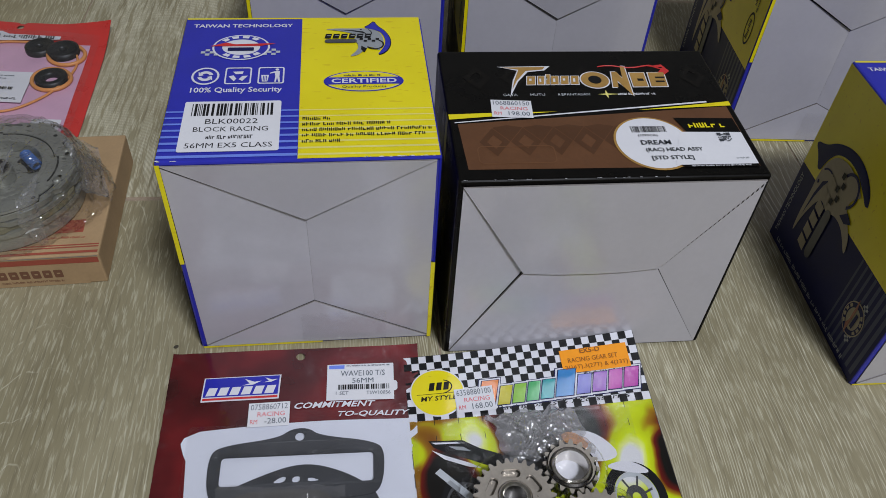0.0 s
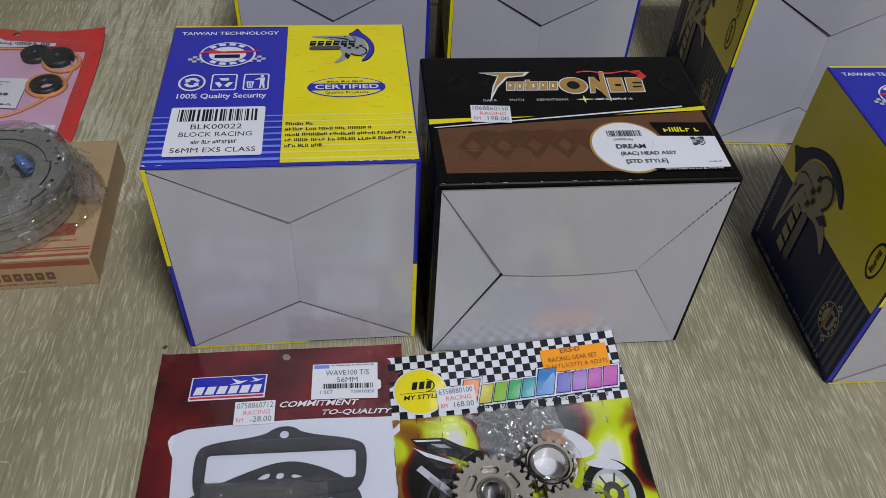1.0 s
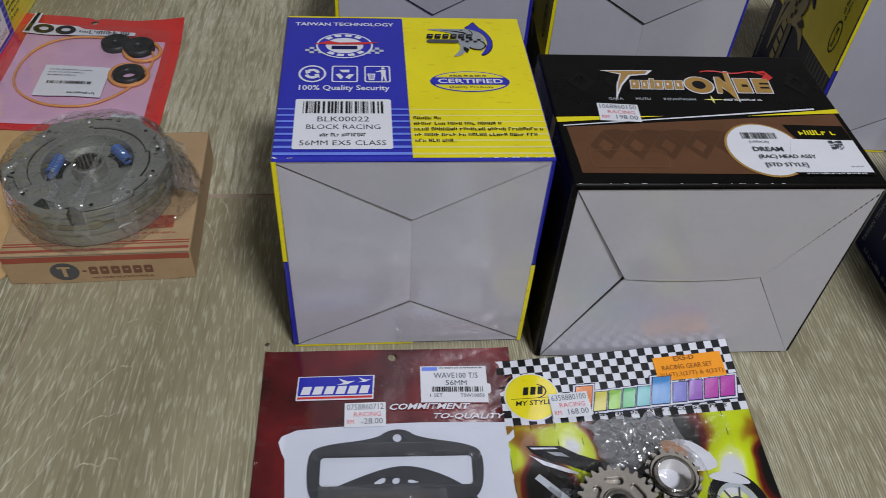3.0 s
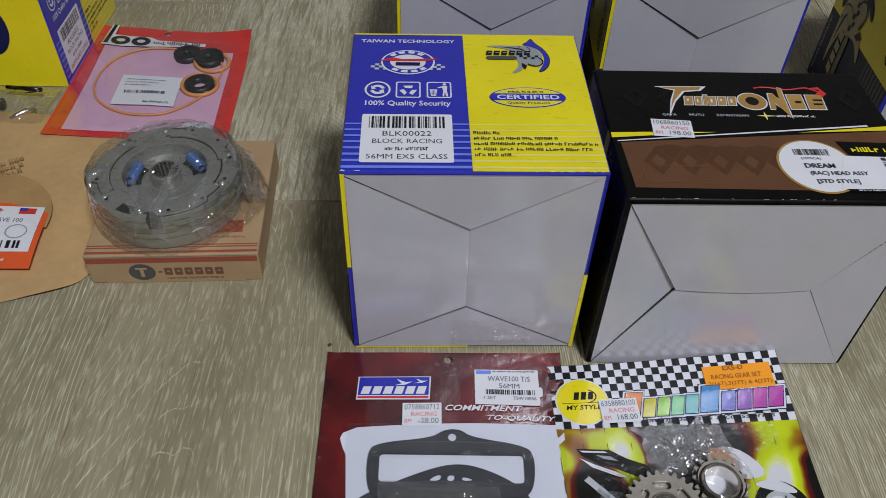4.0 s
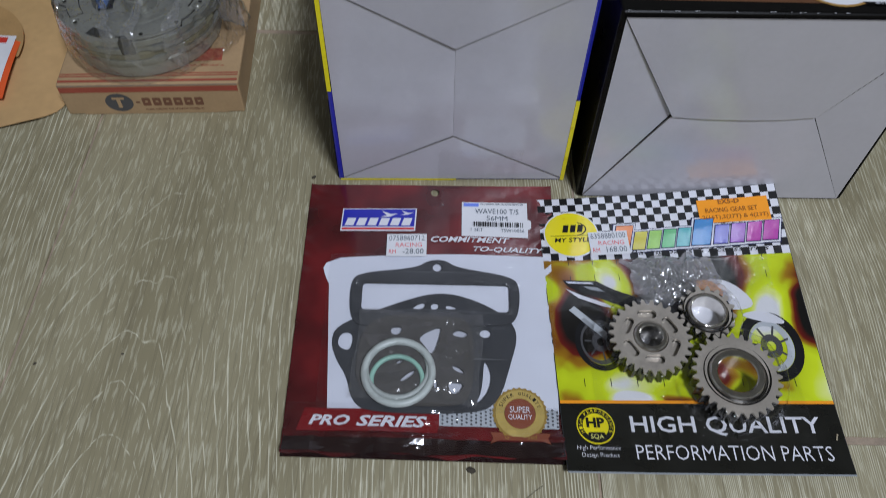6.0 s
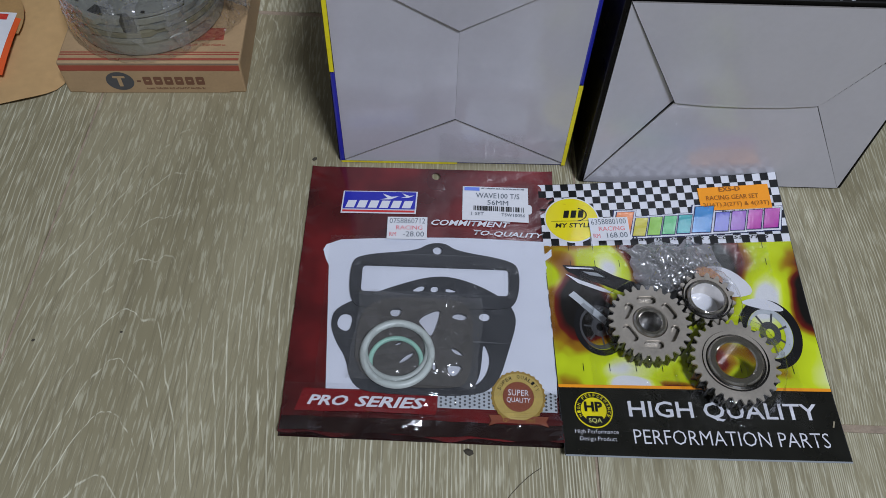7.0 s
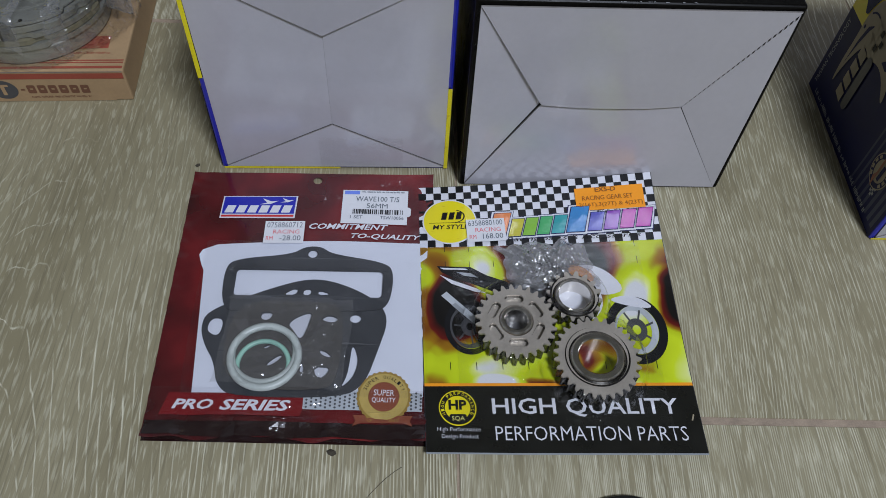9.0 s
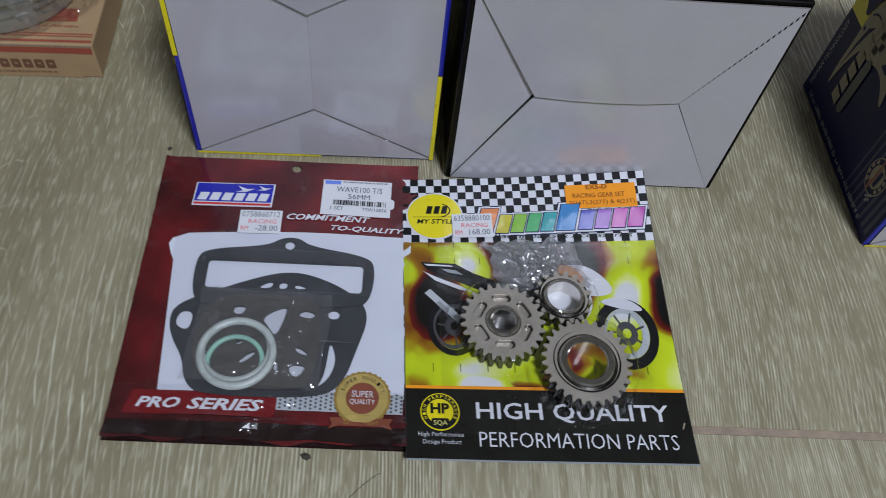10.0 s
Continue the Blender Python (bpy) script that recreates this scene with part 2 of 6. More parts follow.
SILVER_INK = mat("silver_ink", (0.50, 0.53, 0.56), 0.35, coat=0.3)
DARK_GREY_INK = mat("dark_grey_ink", (0.07, 0.07, 0.075), 0.4, coat=0.2)
RED_INK = mat("red_ink", (0.60, 0.03, 0.03), 0.4, coat=0.2)
PINK_INK = mat("pale_red_stamp_ink", (0.72, 0.16, 0.18), 0.6)
GREY_STAMP = mat("grey_stamp_ink", (0.12, 0.14, 0.17), 0.6)
BLACK_CARTON = mat("black_carton", (0.005, 0.0045, 0.004), 0.30, coat=0.03, vary=0.3, bump=0.05, spec=0.10)
BROWN_PRINT = mat("brown_print", (0.125, 0.052, 0.021), 0.4, coat=0.12, vary=0.15, scale=50)
BROWN_DARK = mat("brown_pattern_print", (0.085, 0.034, 0.013), 0.4, coat=0.12)
BROWN_LIGHT = mat("light_brown_print", (0.15, 0.066, 0.028), 0.4, coat=0.12)
PATTERN_BLACK = mat("black_pattern_print", (0.008, 0.007, 0.006), 0.30, coat=0.03, spec=0.10)
LABEL_INK = mat("dark_label_ink", (0.045, 0.05, 0.06), 0.6)
ORANGE_RED = mat("orange_red_print", (0.78, 0.11, 0.025), 0.45, vary=0.06)
BEIGE_INK = mat("beige_ink", (0.34, 0.29, 0.20), 0.4, coat=0.1)
GOLD_INK = mat("gold_ink", (0.42, 0.24, 0.06), 0.35, coat=0.2, vary=0.2)
CARD_BLACK = mat("black_varnished_print", (0.010, 0.0098, 0.0075), 0.3, coat=0.12, vary=0.15)
ORANGE = mat("orange_sticker", (0.95, 0.34, 0.008), 0.5, vary=0.05)
ORANGE_DARK = mat("brown_sticker_ink", (0.30, 0.10, 0.01), 0.6)
GOLD_SEAL = mat("gold_seal_print", (0.36, 0.235, 0.055), 0.3, coat=0.4, vary=0.15)
GOLD_PALE = mat("pale_gold_print", (0.52, 0.38, 0.11), 0.35, coat=0.3, vary=0.15)
SEAL_CORE = mat("brown_seal_print", (0.26, 0.075, 0.04), 0.35, coat=0.4)
FLAMES = flame_print()
MAROON = maroon_print()
MAROON_DARK = mat("dark_maroon_foil", (0.018, 0.007, 0.007), 0.2, coat=0.8, bump=0.5, bscale=60)
RED_FOIL = mat("red_foil", (0.20, 0.012, 0.015), 0.25, coat=0.8, bump=0.3, bscale=60)
GASKET_GREY = mat("graphite_gasket", (0.047, 0.049, 0.054), 0.6, vary=0.2, bump=0.2)
GASKET_BROWN = mat("fibre_gasket", (0.064, 0.059, 0.054), 0.6, vary=0.2, bump=0.2)
RUBBER = mat("black_rubber", (0.014, 0.014, 0.014), 0.45, vary=0.3)
ORING = mat("orange_rubber", (0.72, 0.30, 0.09), 0.45)
GREEN_RING = mat("pale_green_rubber", (0.34, 0.62, 0.50), 0.4)
GREY_RING = mat("grey_rubber", (0.46, 0.50, 0.475), 0.4)
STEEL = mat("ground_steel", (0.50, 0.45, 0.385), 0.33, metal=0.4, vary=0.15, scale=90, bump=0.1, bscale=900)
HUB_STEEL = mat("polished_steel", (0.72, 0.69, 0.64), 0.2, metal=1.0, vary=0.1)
DARK_STEEL = mat("dark_steel", (0.07, 0.066, 0.06), 0.2, metal=1.0, vary=0.3)
CLUTCH_METAL = mat("cast_metal", (0.36, 0.36, 0.32), 0.34, metal=0.5, vary=0.2, bump=0.3, bscale=500)
FRICTION = mat("olive_friction_lining", (0.20, 0.18, 0.11), 0.7, vary=0.2, bump=0.3)
SPRING_BLUE = mat("blue_spring", (0.06, 0.15, 0.42), 0.3, coat=0.4)
KRAFT = mat("kraft_carton", (0.41, 0.272, 0.142), 0.75, vary=0.1, bump=0.2, bscale=250)
KRAFT_RED = mat("kraft_red_ink", (0.33, 0.07, 0.04), 0.7)
KRAFT_BROWN = mat("kraft_brown_ink", (0.17, 0.075, 0.04), 0.75)
BROWN_PAPER = mat("oiled_brown_paper", (0.53, 0.335, 0.15), 0.5, vary=0.14, scale=18, bump=0.5, bscale=35)
BROWN_STAMP = mat("faded_brown_stamp", (0.34, 0.20, 0.08), 0.7, vary=0.35, scale=200)
TAN_PAPER = mat("dark_tan_paper", (0.42, 0.25, 0.10), 0.6, vary=0.15)
RED_BAG = mat("red_bag_print", (0.62, 0.035, 0.028), 0.3, coat=0.6, bump=0.3, bscale=60)
PINK_PAPER = mat("pink_paper", (0.68, 0.41, 0.55), 0.45, coat=0.4, vary=0.06)
FILM = film_material("clear_film", (0.98, 0.98, 0.985), 0.07, 1.0, 0.0007)
BLISTER = film_material("blister_plastic", (0.985, 0.985, 0.985), 0.06, 1.15, 0.0018)
WRAP = film_material("crumpled_clear_bag", (0.985, 0.985, 0.985), 0.08, 3.0, 0.0045, 0.008)
# white veil and raised gloss put the blister's glare into this film
CRUMPLE = film_material("crumpled_glare_film", (0.98, 0.98, 0.985), 0.2, 6.0, 0.0030, 0.20)
FOLD = film_material("folded_clear_bag", (0.97, 0.97, 0.975), 0.13, 3.2, 0.0032, 0.12)
SACHET = film_material("clear_sachet", (0.98, 0.977, 0.975), 0.12, 1.5, 0.0022, 0.045)
TAPE = film_material("clear_tape", (0.985, 0.985, 0.985), 0.10, 0.9, 0.0012)
CHROME = mat("chrome", (0.7, 0.7, 0.72), 0.12, metal=1.0)
DIRT = mat("dirt", (0.06, 0.05, 0.035), 0.9, vary=0.3)
HUES = [mat("rainbow_ink_" + n, c, 0.35, coat=0.4, vary=0.12) for n, c in (
    ("orange", (0.70, 0.20, 0.04)), ("yellow", (0.55, 0.50, 0.03)), ("lime", (0.22, 0.48, 0.03)), ("green", (0.04, 0.38, 0.10)),
    ("teal", (0.02, 0.32, 0.34)), ("blue", (0.02, 0.20, 0.50)), ("indigo", (0.07, 0.07, 0.42)), ("violet", (0.22, 0.03, 0.38)), ("magenta", (0.42, 0.02, 0.32)))]


# ---- building helpers ----
def thing(name, label, category, m=None, group=""):
    ob = new(name)
    ob.empty_display_size = 0.02
    if m is not None:
        ob.matrix_basis = m
    return tagged(ob, label, category, group)


def part(name, bm, material, parent=None, label="", smooth=False):
    me = bpy.data.meshes.new(name)
    bm.to_mesh(me)
    bm.free()
    me.materials.append(material)
    if smooth:
        me.polygons.foreach_set("use_smooth", [True] * len(me.polygons))
    ob = new(name, me)
    if parent is not None:
        ob.parent = parent
    if label:
        tagged(ob, label)
    return ob


def face_map(o, u, v):
    """A flat face: o its corner, u and v its directions. Gives f(a, b, w)."""
    o, u, v = Vector(o), Vector(u).normalized(), Vector(v).normalized()
    n = u.cross(v)
    return lambda a, b, w=0.0: o + u * a + v * b + n * w


def grid(bm, f, u0, v0, u1, v1, w, nx=1, ny=1):
    rows = [[bm.verts.new(f(u0 + (u1 - u0) * i / nx, v0 + (v1 - v0) * j / ny, w)) for i in range(nx + 1)] for j in range(ny + 1)]
    for j in range(ny):
        for i in range(nx):
            bm.faces.new((rows[j][i], rows[j][i + 1], rows[j + 1][i + 1], rows[j + 1][i]))


def rect(name, f, u0, v0, u1, v1, w, material, parent, n=(1, 1), label=""):
    bm = bmesh.new()
    grid(bm, f, u0, v0, u1, v1, w, *n)
    return part(name, bm, material, parent, label)


def flat(name, f, loops, w, material, parent, thick=0.0, label="", smooth=False, cuts=0):
    """A flat shape with holes: the first loop outside, the others cut out of it; thick gives it depth above w."""
    cu = bpy.data.curves.new("shape", "CURVE")
    cu.dimensions, cu.fill_mode, cu.extrude = "2D", "BOTH", thick / 2
    for loop in loops:
        sp = cu.splines.new("POLY")
        sp.points.add(len(loop) - 1)
        for p, (x, y) in zip(sp.points, loop):
            p.co = (x, y, 0, 1)
        sp.use_cyclic_u = True
    return from_curve(name, cu, f, lambda x, y, z: (x, y, w + thick / 2 + z), material, parent, label, smooth)


def from_curve(name, cu, f, place, material, parent, label="", smooth=False):
    tmp = bpy.data.objects.new("tmp", cu)
    me = bpy.data.meshes.new_from_object(tmp)
    bpy.data.objects.remove(tmp)
    bpy.data.curves.remove(cu)
    me.name = name
    for v in me.vertices:
        v.co = f(*place(*v.co))
    me.materials.clear()
    me.materials.append(material)
    if smooth:
        me.polygons.foreach_set("use_smooth", [True] * len(me.polygons))
    ob = new(name, me)
    ob.parent = parent
    if label:
        tagged(ob, label)
    return ob


def text(s, f, u0, v0, u1, v1, w, material, parent, bold=0.0, shear=0.0, name="lettering"):
    """Words that fill the box from (u0, v0) to (u1, v1)."""
    cu = bpy.data.curves.new("words", "FONT")
    cu.body, cu.size, cu.offset, cu.shear, cu.resolution_u = s, 1.0, bold, shear, 2
    tmp = bpy.data.objects.new("tmp", cu)
    me = bpy.data.meshes.new_from_object(tmp)
    bpy.data.objects.remove(tmp)
    bpy.data.curves.remove(cu)
    me.name = name
    xs, ys = [v.co.x for v in me.vertices], [v.co.y for v in me.vertices]
    ax, ay, bx, by = min(xs), min(ys), max(xs), max(ys)
    for v in me.vertices:
        v.co = f(u0 + (u1 - u0) * (v.co.x - ax) / (bx - ax), v0 + (v1 - v0) * (v.co.y - ay) / (by - ay), w)
    me.materials.clear()
    me.materials.append(material)
    ob = new(name, me)
    ob.parent = parent
    return ob


def oval(cx, cy, rx, ry=None, n=40, a0=0.0, a1=360.0):
    ry = rx if ry is None else ry
    k = n if a1 - a0 >= 360 else n + 1
    return [(cx + rx * math.cos(radians(a0 + (a1 - a0) * i / n)), cy + ry * math.sin(radians(a0 + (a1 - a0) * i / n))) for i in range(k)]


def arc_band(cx, cy, r0, r1, a0, a1, n=24, sy=1.0):
    return oval(cx, cy, r1, r1 * sy, n, a0, a1) + oval(cx, cy, r0, r0 * sy, n, a0, a1)[::-1]


def round_rect(u0, v0, u1, v1, r, n=5):
    out = []
    for cx, cy, a in ((u1 - r, v1 - r, 0), (u0 + r, v1 - r, 90), (u0 + r, v0 + r, 180), (u1 - r, v0 + r, 270)):
        out += oval(cx, cy, r, r, n, a, a + 90)
    return out


def bars(name, f, u0, v0, u1, v1, w, material, parent, seed=1, dense=0.75):
    """A line of small upright bars, grouped like words, in place of writing that cannot be read."""
    rng, bm, u = random.Random(seed), bmesh.new(), u0
    h = v1 - v0
    step = h * 0.74 * dense
    while u < u1 - step:
        for _ in range(rng.randint(2, 8)):
            if u > u1 - step:
                break
            lo, hi = v0 + h * rng.choice((0.08, 0.08, 0.2)), v1 - h * rng.choice((0.08, 0.08, 0.3))
            kind = rng.random()
            grid(bm, f, u, lo, u + step * 0.30, hi, w)
            if kind < 0.6:
                mid = rng.choice((lo, (lo + hi) / 2 - h * 0.09, hi - h * 0.2))
                grid(bm, f, u + step * 0.30, mid, u + step * 0.78, mid + h * 0.2, w)
            if kind > 0.35:
                grid(bm, f, u + step * 0.52, lo, u + step * 0.80, hi - h * 0.1 * (kind > 0.7), w + 0.00003)
            u += step
        u += step * 0.55
    return tagged(part(name, bm, material, parent), kind="stuff")


def barcode(f, u0, v0, u1, v1, w, parent, seed=3):
    rng, bm, u = random.Random(seed), bmesh.new(), u0
    unit = (u1 - u0) / 95
    while u < u1:
        k = rng.choice((1, 1, 2, 3)) * unit
        grid(bm, f, u, v0, min(u + k, u1), v1, w)
        u += k + rng.choice((1, 1, 2, 3)) * unit
    return tagged(part("barcode", bm, BLACK_INK, parent), kind="stuff")


def box_mesh(w, d, h, r, seg=3, x0=0.0, y0=0.0, z0=0.0):
    bm = bmesh.new()
    bmesh.ops.create_cube(bm, size=1)
    for v in bm.verts:
        v.co = Vector((x0 + (v.co.x + 0.5) * w, y0 + (v.co.y + 0.5) * d, z0 + (v.co.z + 0.5) * h))
    if r:
        bmesh.ops.bevel(bm, geom=bm.edges[:], offset=r, segments=seg, affect="EDGES", profile=0.5)
    return bm


def tube(bm, pts, r, seg=8, closed=True):
    """A round bar along pts."""
    rings, n = [], len(pts)
    for i, p in enumerate(pts):
        p = Vector(p)
        a, b = Vector(pts[(i - 1) % n] if closed or i else pts[0]), Vector(pts[(i + 1) % n] if closed or i < n - 1 else pts[-1])
        d = (b - a).normalized()
        side = d.cross(Vector((0, 0, 1)))
        side = side.normalized() if side.length > 1e-6 else Vector((1, 0, 0))
        up = side.cross(d)
        rings.append([bm.verts.new(p + side * (r * math.cos(2 * math.pi * k / seg)) + up * (r * math.sin(2 * math.pi * k / seg))) for k in range(seg)])
    for i in range(n if closed else n - 1):
        a, b = rings[i], rings[(i + 1) % n]
        for k in range(seg):
            bm.faces.new((a[k], a[(k + 1) % seg], b[(k + 1) % seg], b[k]))
    if not closed:
        bm.faces.new(rings[0][::-1])
        bm.faces.new(rings[-1])


def lathe(bm, profile, cx, cy, z0, seg=48):
    """Turns (radius, height) pairs round an upright axis."""
    rings = [[bm.verts.new((cx + r * math.cos(2 * math.pi * k / seg), cy + r * math.sin(2 * math.pi * k / seg), z0 + z)) for k in range(seg)] for r, z in profile]
    for a, b in zip(rings, rings[1:]):
        for k in range(seg):
            bm.faces.new((a[k], a[(k + 1) % seg], b[(k + 1) % seg], b[k]))
    bmesh.ops.recalc_face_normals(bm, faces=bm.faces)


def sheet(name, f, w_of, u0, v0, u1, v1, nx, ny, material, parent, thick=0.0, label=""):
    """A soft sheet whose height above f is w_of(u, v)."""
    bm = bmesh.new()
    g = lambda a, b, w: f(a, b, w_of(a, b))
    grid(bm, g, u0, v0, u1, v1, 0, nx, ny)
    if thick:
        bmesh.ops.solidify(bm, geom=bm.faces[:], thickness=thick)
    return part(name, bm, material, parent, label, smooth=True)


def open_carton(w, d, h, r, seg):
    """A carton without its front end."""
    bm = box_mesh(w, d, h, r, seg)
    bm.faces.ensure_lookup_table()
    front = max((fc for fc in bm.faces if fc.normal.y < -0.99), key=lambda fc: fc.calc_area())
    bmesh.ops.delete(bm, geom=[front], context="FACES")
    return bm


def in_world(m, f):
    return lambda a, b, w=0.0: m @ f(a, b, w)


def relative(f):
    """The map f moved so that its corner is the origin, with that corner."""
    o = f(0, 0, 0).copy()
    o.z = 0
    return (lambda a, b, w=0.0: f(a, b, w) - o), o


def bilinear(bl, br, tl, tr, width, height, lift):
    """A sheet of paper or foil between four corners on the floor; lift(s, t) is its height."""
    bl, br, tl, tr = (Vector((*p, 0)) for p in (bl, br, tl, tr))

    def f(a, b, w=0.0):
        s, t = a / width, b / height
        p = bl * (1 - s) * (1 - t) + br * s * (1 - t) + tl * (1 - s) * t + tr * s * t
        return p + Vector((0, 0, lift(s, t) + w))
    return f


def ridged(x, y, z):
    return 1 - 2 * abs(noise.noise(Vector((x, y, z))))


def smooth_loop(pts, n=4):
    """A rounded closed outline through the corner points (Chaikin)."""
    for _ in range(n):
        out = []
        for a, b in zip(pts, pts[1:] + pts[:1]):
            out += [(a[0] * 0.75 + b[0] * 0.25, a[1] * 0.75 + b[1] * 0.25), (a[0] * 0.25 + b[0] * 0.75, a[1] * 0.25 + b[1] * 0.75)]
        pts = out
    return pts


# ---- setting: room ----
TURN = 8.3
FLOOR_POSE = pose(0, 0, 0, 0, 0, TURN)


def wall(name, x0, y0, x1, y1, z0, z1):
    bm = box_mesh(x1 - x0, y1 - y0, z1 - z0, 0, x0=x0, y0=y0, z0=z0)
    ob = part(name, bm, PLASTER)
    ob.matrix_basis = FLOOR_POSE
    return tagged(ob, "plain off-white plastered wall of the room", "wall", kind="structure")


wall("wall_north", -2.2, 2.6, 2.4, 2.72, 0, 2.6)
wall("wall_south", -2.2, -2.52, 2.4, -2.4, 0, 2.6)
wall("wall_west", -2.32, -2.52, -2.2, 2.72, 0, 2.6)
wall("wall_east", 2.4, -2.52, 2.52, 2.72, 0, 2.6)
ceil = part("ceiling", box_mesh(4.84, 5.24, 0.1, 0, x0=-2.32, y0=-2.52, z0=2.6), PLASTER)
ceil.matrix_basis = FLOOR_POSE
tagged(ceil, "plain white ceiling of the room", "ceiling", kind="structure")

floor = part("floor", box_mesh(4.84, 5.24, 0.06, 0, x0=-2.32, y0=-2.52, z0=-0.0609), GROUT)
floor.matrix_basis = FLOOR_POSE
tagged(floor, "wood-look olive beige floor tiles with thin brown joints", "floor", kind="structure")


# ---- boxes of the marlin kind ----
def fish_logo(f, u, v, k, parent, dark, w=0.0003):
    """A leaping billfish, as plain shapes: back, belly, fin, tail and bill."""
    P = lambda pts: [(u + x * k, v + y * k) for x, y in pts]
    ink = dark is BLACK_INK
    skin = GREY_INK if ink else BEIGE_INK
    back = smooth_loop([(0.60, 0.82), (0.70, 0.90), (0.77, 1.02), (0.82, 0.86), (0.92, 0.74), (1.0, 0.52), (0.99, 0.30), (0.90, 0.12), (0.78, 0.06), (0.86, 0.20), (0.92, 0.36), (0.92, 0.54), (0.86, 0.70), (0.74, 0.78)], 2)
    cx, cy = 0.74, 0.5
    flat("emblem_outline", f, [P([(cx + (x - cx) * 1.05, cy + (y - cy) * 1.05) for x, y in back])], w, dark, parent)
    flat("emblem_back", f, [P(back)], w + 0.00015, BLUE if ink else dark, parent)
    body = smooth_loop([(0.0, 0.77), (0.2, 0.80), (0.45, 0.79), (0.60, 0.80), (0.74, 0.77), (0.85, 0.68), (0.90, 0.52), (0.89, 0.34), (0.82, 0.16), (0.78, 0.22), (0.68, 0.28), (0.60, 0.20), (0.52, 0.06), (0.36, 0.0), (0.50, 0.18), (0.52, 0.34), (0.45, 0.48), (0.50, 0.60), (0.40, 0.67), (0.2, 0.74)], 2)
    flat("emblem_body", f, [P(body)], w + 0.0003, skin, parent)
    flat("emblem_jaw", f, [P([(0.22, 0.755), (0.46, 0.735), (0.60, 0.70), (0.66, 0.62), (0.58, 0.665), (0.44, 0.71)])], w + 0.0004, dark, parent)
    flat("emblem_eye", f, [P(oval(0.565, 0.755, 0.018, 0.014, 10))], w + 0.0004, dark, parent)
    flat("emblem_gill", f, [P(arc_band(0.60, 0.66, 0.115, 0.13, -60, 50, 10))], w + 0.0004, dark, parent)
    flat("emblem_ring", f, [P(arc_band(0.76, 0.34, 0.115, 0.14, -150, 60))], w + 0.0004, dark, parent)
    flat("emblem_tail", f, [P([(0.56, 0.30), (0.64, 0.22), (0.60, 0.12), (0.55, 0.20)])], w + 0.0004, dark, parent)
    for i in range(6):
        x = 0.02 + i * 0.118
        flat("brand_bar", f, [P([(x, 0.51), (x + 0.092, 0.51), (x + 0.112, 0.63), (x + 0.02, 0.63)])], w + 0.0006, BLACK_INK if ink else BEIGE_INK, parent)
        flat("brand_slit", f, [P([(x + 0.034, 0.562), (x + 0.092, 0.562), (x + 0.096, 0.578), (x + 0.038, 0.578)])], w + 0.0008, skin, parent)
    flat("brand_band", f, [P(round_rect(0.02, 0.38, 0.50, 0.48, 0.05, 3))], w + 0.0006, DARK_GREY_INK, parent)
    bm = bmesh.new()
    for i in range(5):
        for j in range(2):
            if (i + j) % 2:
                grid(bm, f, u + k * (0.54 + i * 0.06), v + k * (0.40 + j * 0.05), u + k * (0.59 + i * 0.06), v + k * (0.445 + j * 0.05), w + 0.0008)
    part("emblem_check", bm, BLACK_INK, parent)


def racing_emblem(f, u0, v0, u1, v1, parent, w=0.0003, pale=None, deep=None, flag=None, swash=None):
    pale, deep, flag, swash = pale or WHITE_INK, deep or BLUE, flag or SILVER_INK, swash or RED_INK
    cx, cy, ry = (u0 + u1) / 2, (v0 + v1) / 2, (v1 - v0) / 2
    rx = ry * 1.22
    bm = bmesh.new()
    step = (u1 - u0) / 18
    for side in (0, 1):
        for i in range(5):
            for j in range(3):
                if (i + j) % 2:
                    a = u0 + i * step if side == 0 else u1 - (i + 1) * step
                    grid(bm, f, a, cy - ry * 0.62 + j * step * 0.9, a + step, cy - ry * 0.62 + (j + 1) * step * 0.9, w)
    part("emblem_flag", bm, flag, parent)
    flat("emblem_rim", f, [oval(cx, cy, rx, ry)], w + 0.00012, pale, parent)
    flat("emblem_ring", f, [oval(cx, cy, rx * 0.93, ry * 0.93), oval(cx, cy, rx * 0.66, ry * 0.62)], w + 0.00024, deep, parent)
    for a in (45, 72, 99, 126, 225, 252, 279, 306):
        flat("emblem_mark", f, [arc_band(cx, cy, rx * 0.70, rx * 0.88, a, a + 17, 4, ry / rx)], w + 0.0004, pale, parent)
    flat("emblem_swash", f, [[(u0 + 0.1 * (u1 - u0), cy + ry * 0.05), (cx - rx * 0.55, cy + ry * 0.34), (cx - rx * 0.2, cy + ry * 0.20), (cx + rx, cy + ry * 0.26), (u1 - 0.06 * (u1 - u0), cy + ry * 0.24),
                              (cx + rx * 0.7, cy + ry * 0.06), (cx - rx * 0.3, cy + ry * 0.05)]], w + 0.0005, swash, parent)
    flat("emblem_bar", f, [round_rect(cx - rx * 0.45, cy - ry * 0.32, cx + rx * 0.45, cy - ry * 0.06, 0.0004, 2)], w + 0.0005, NAVY, parent)


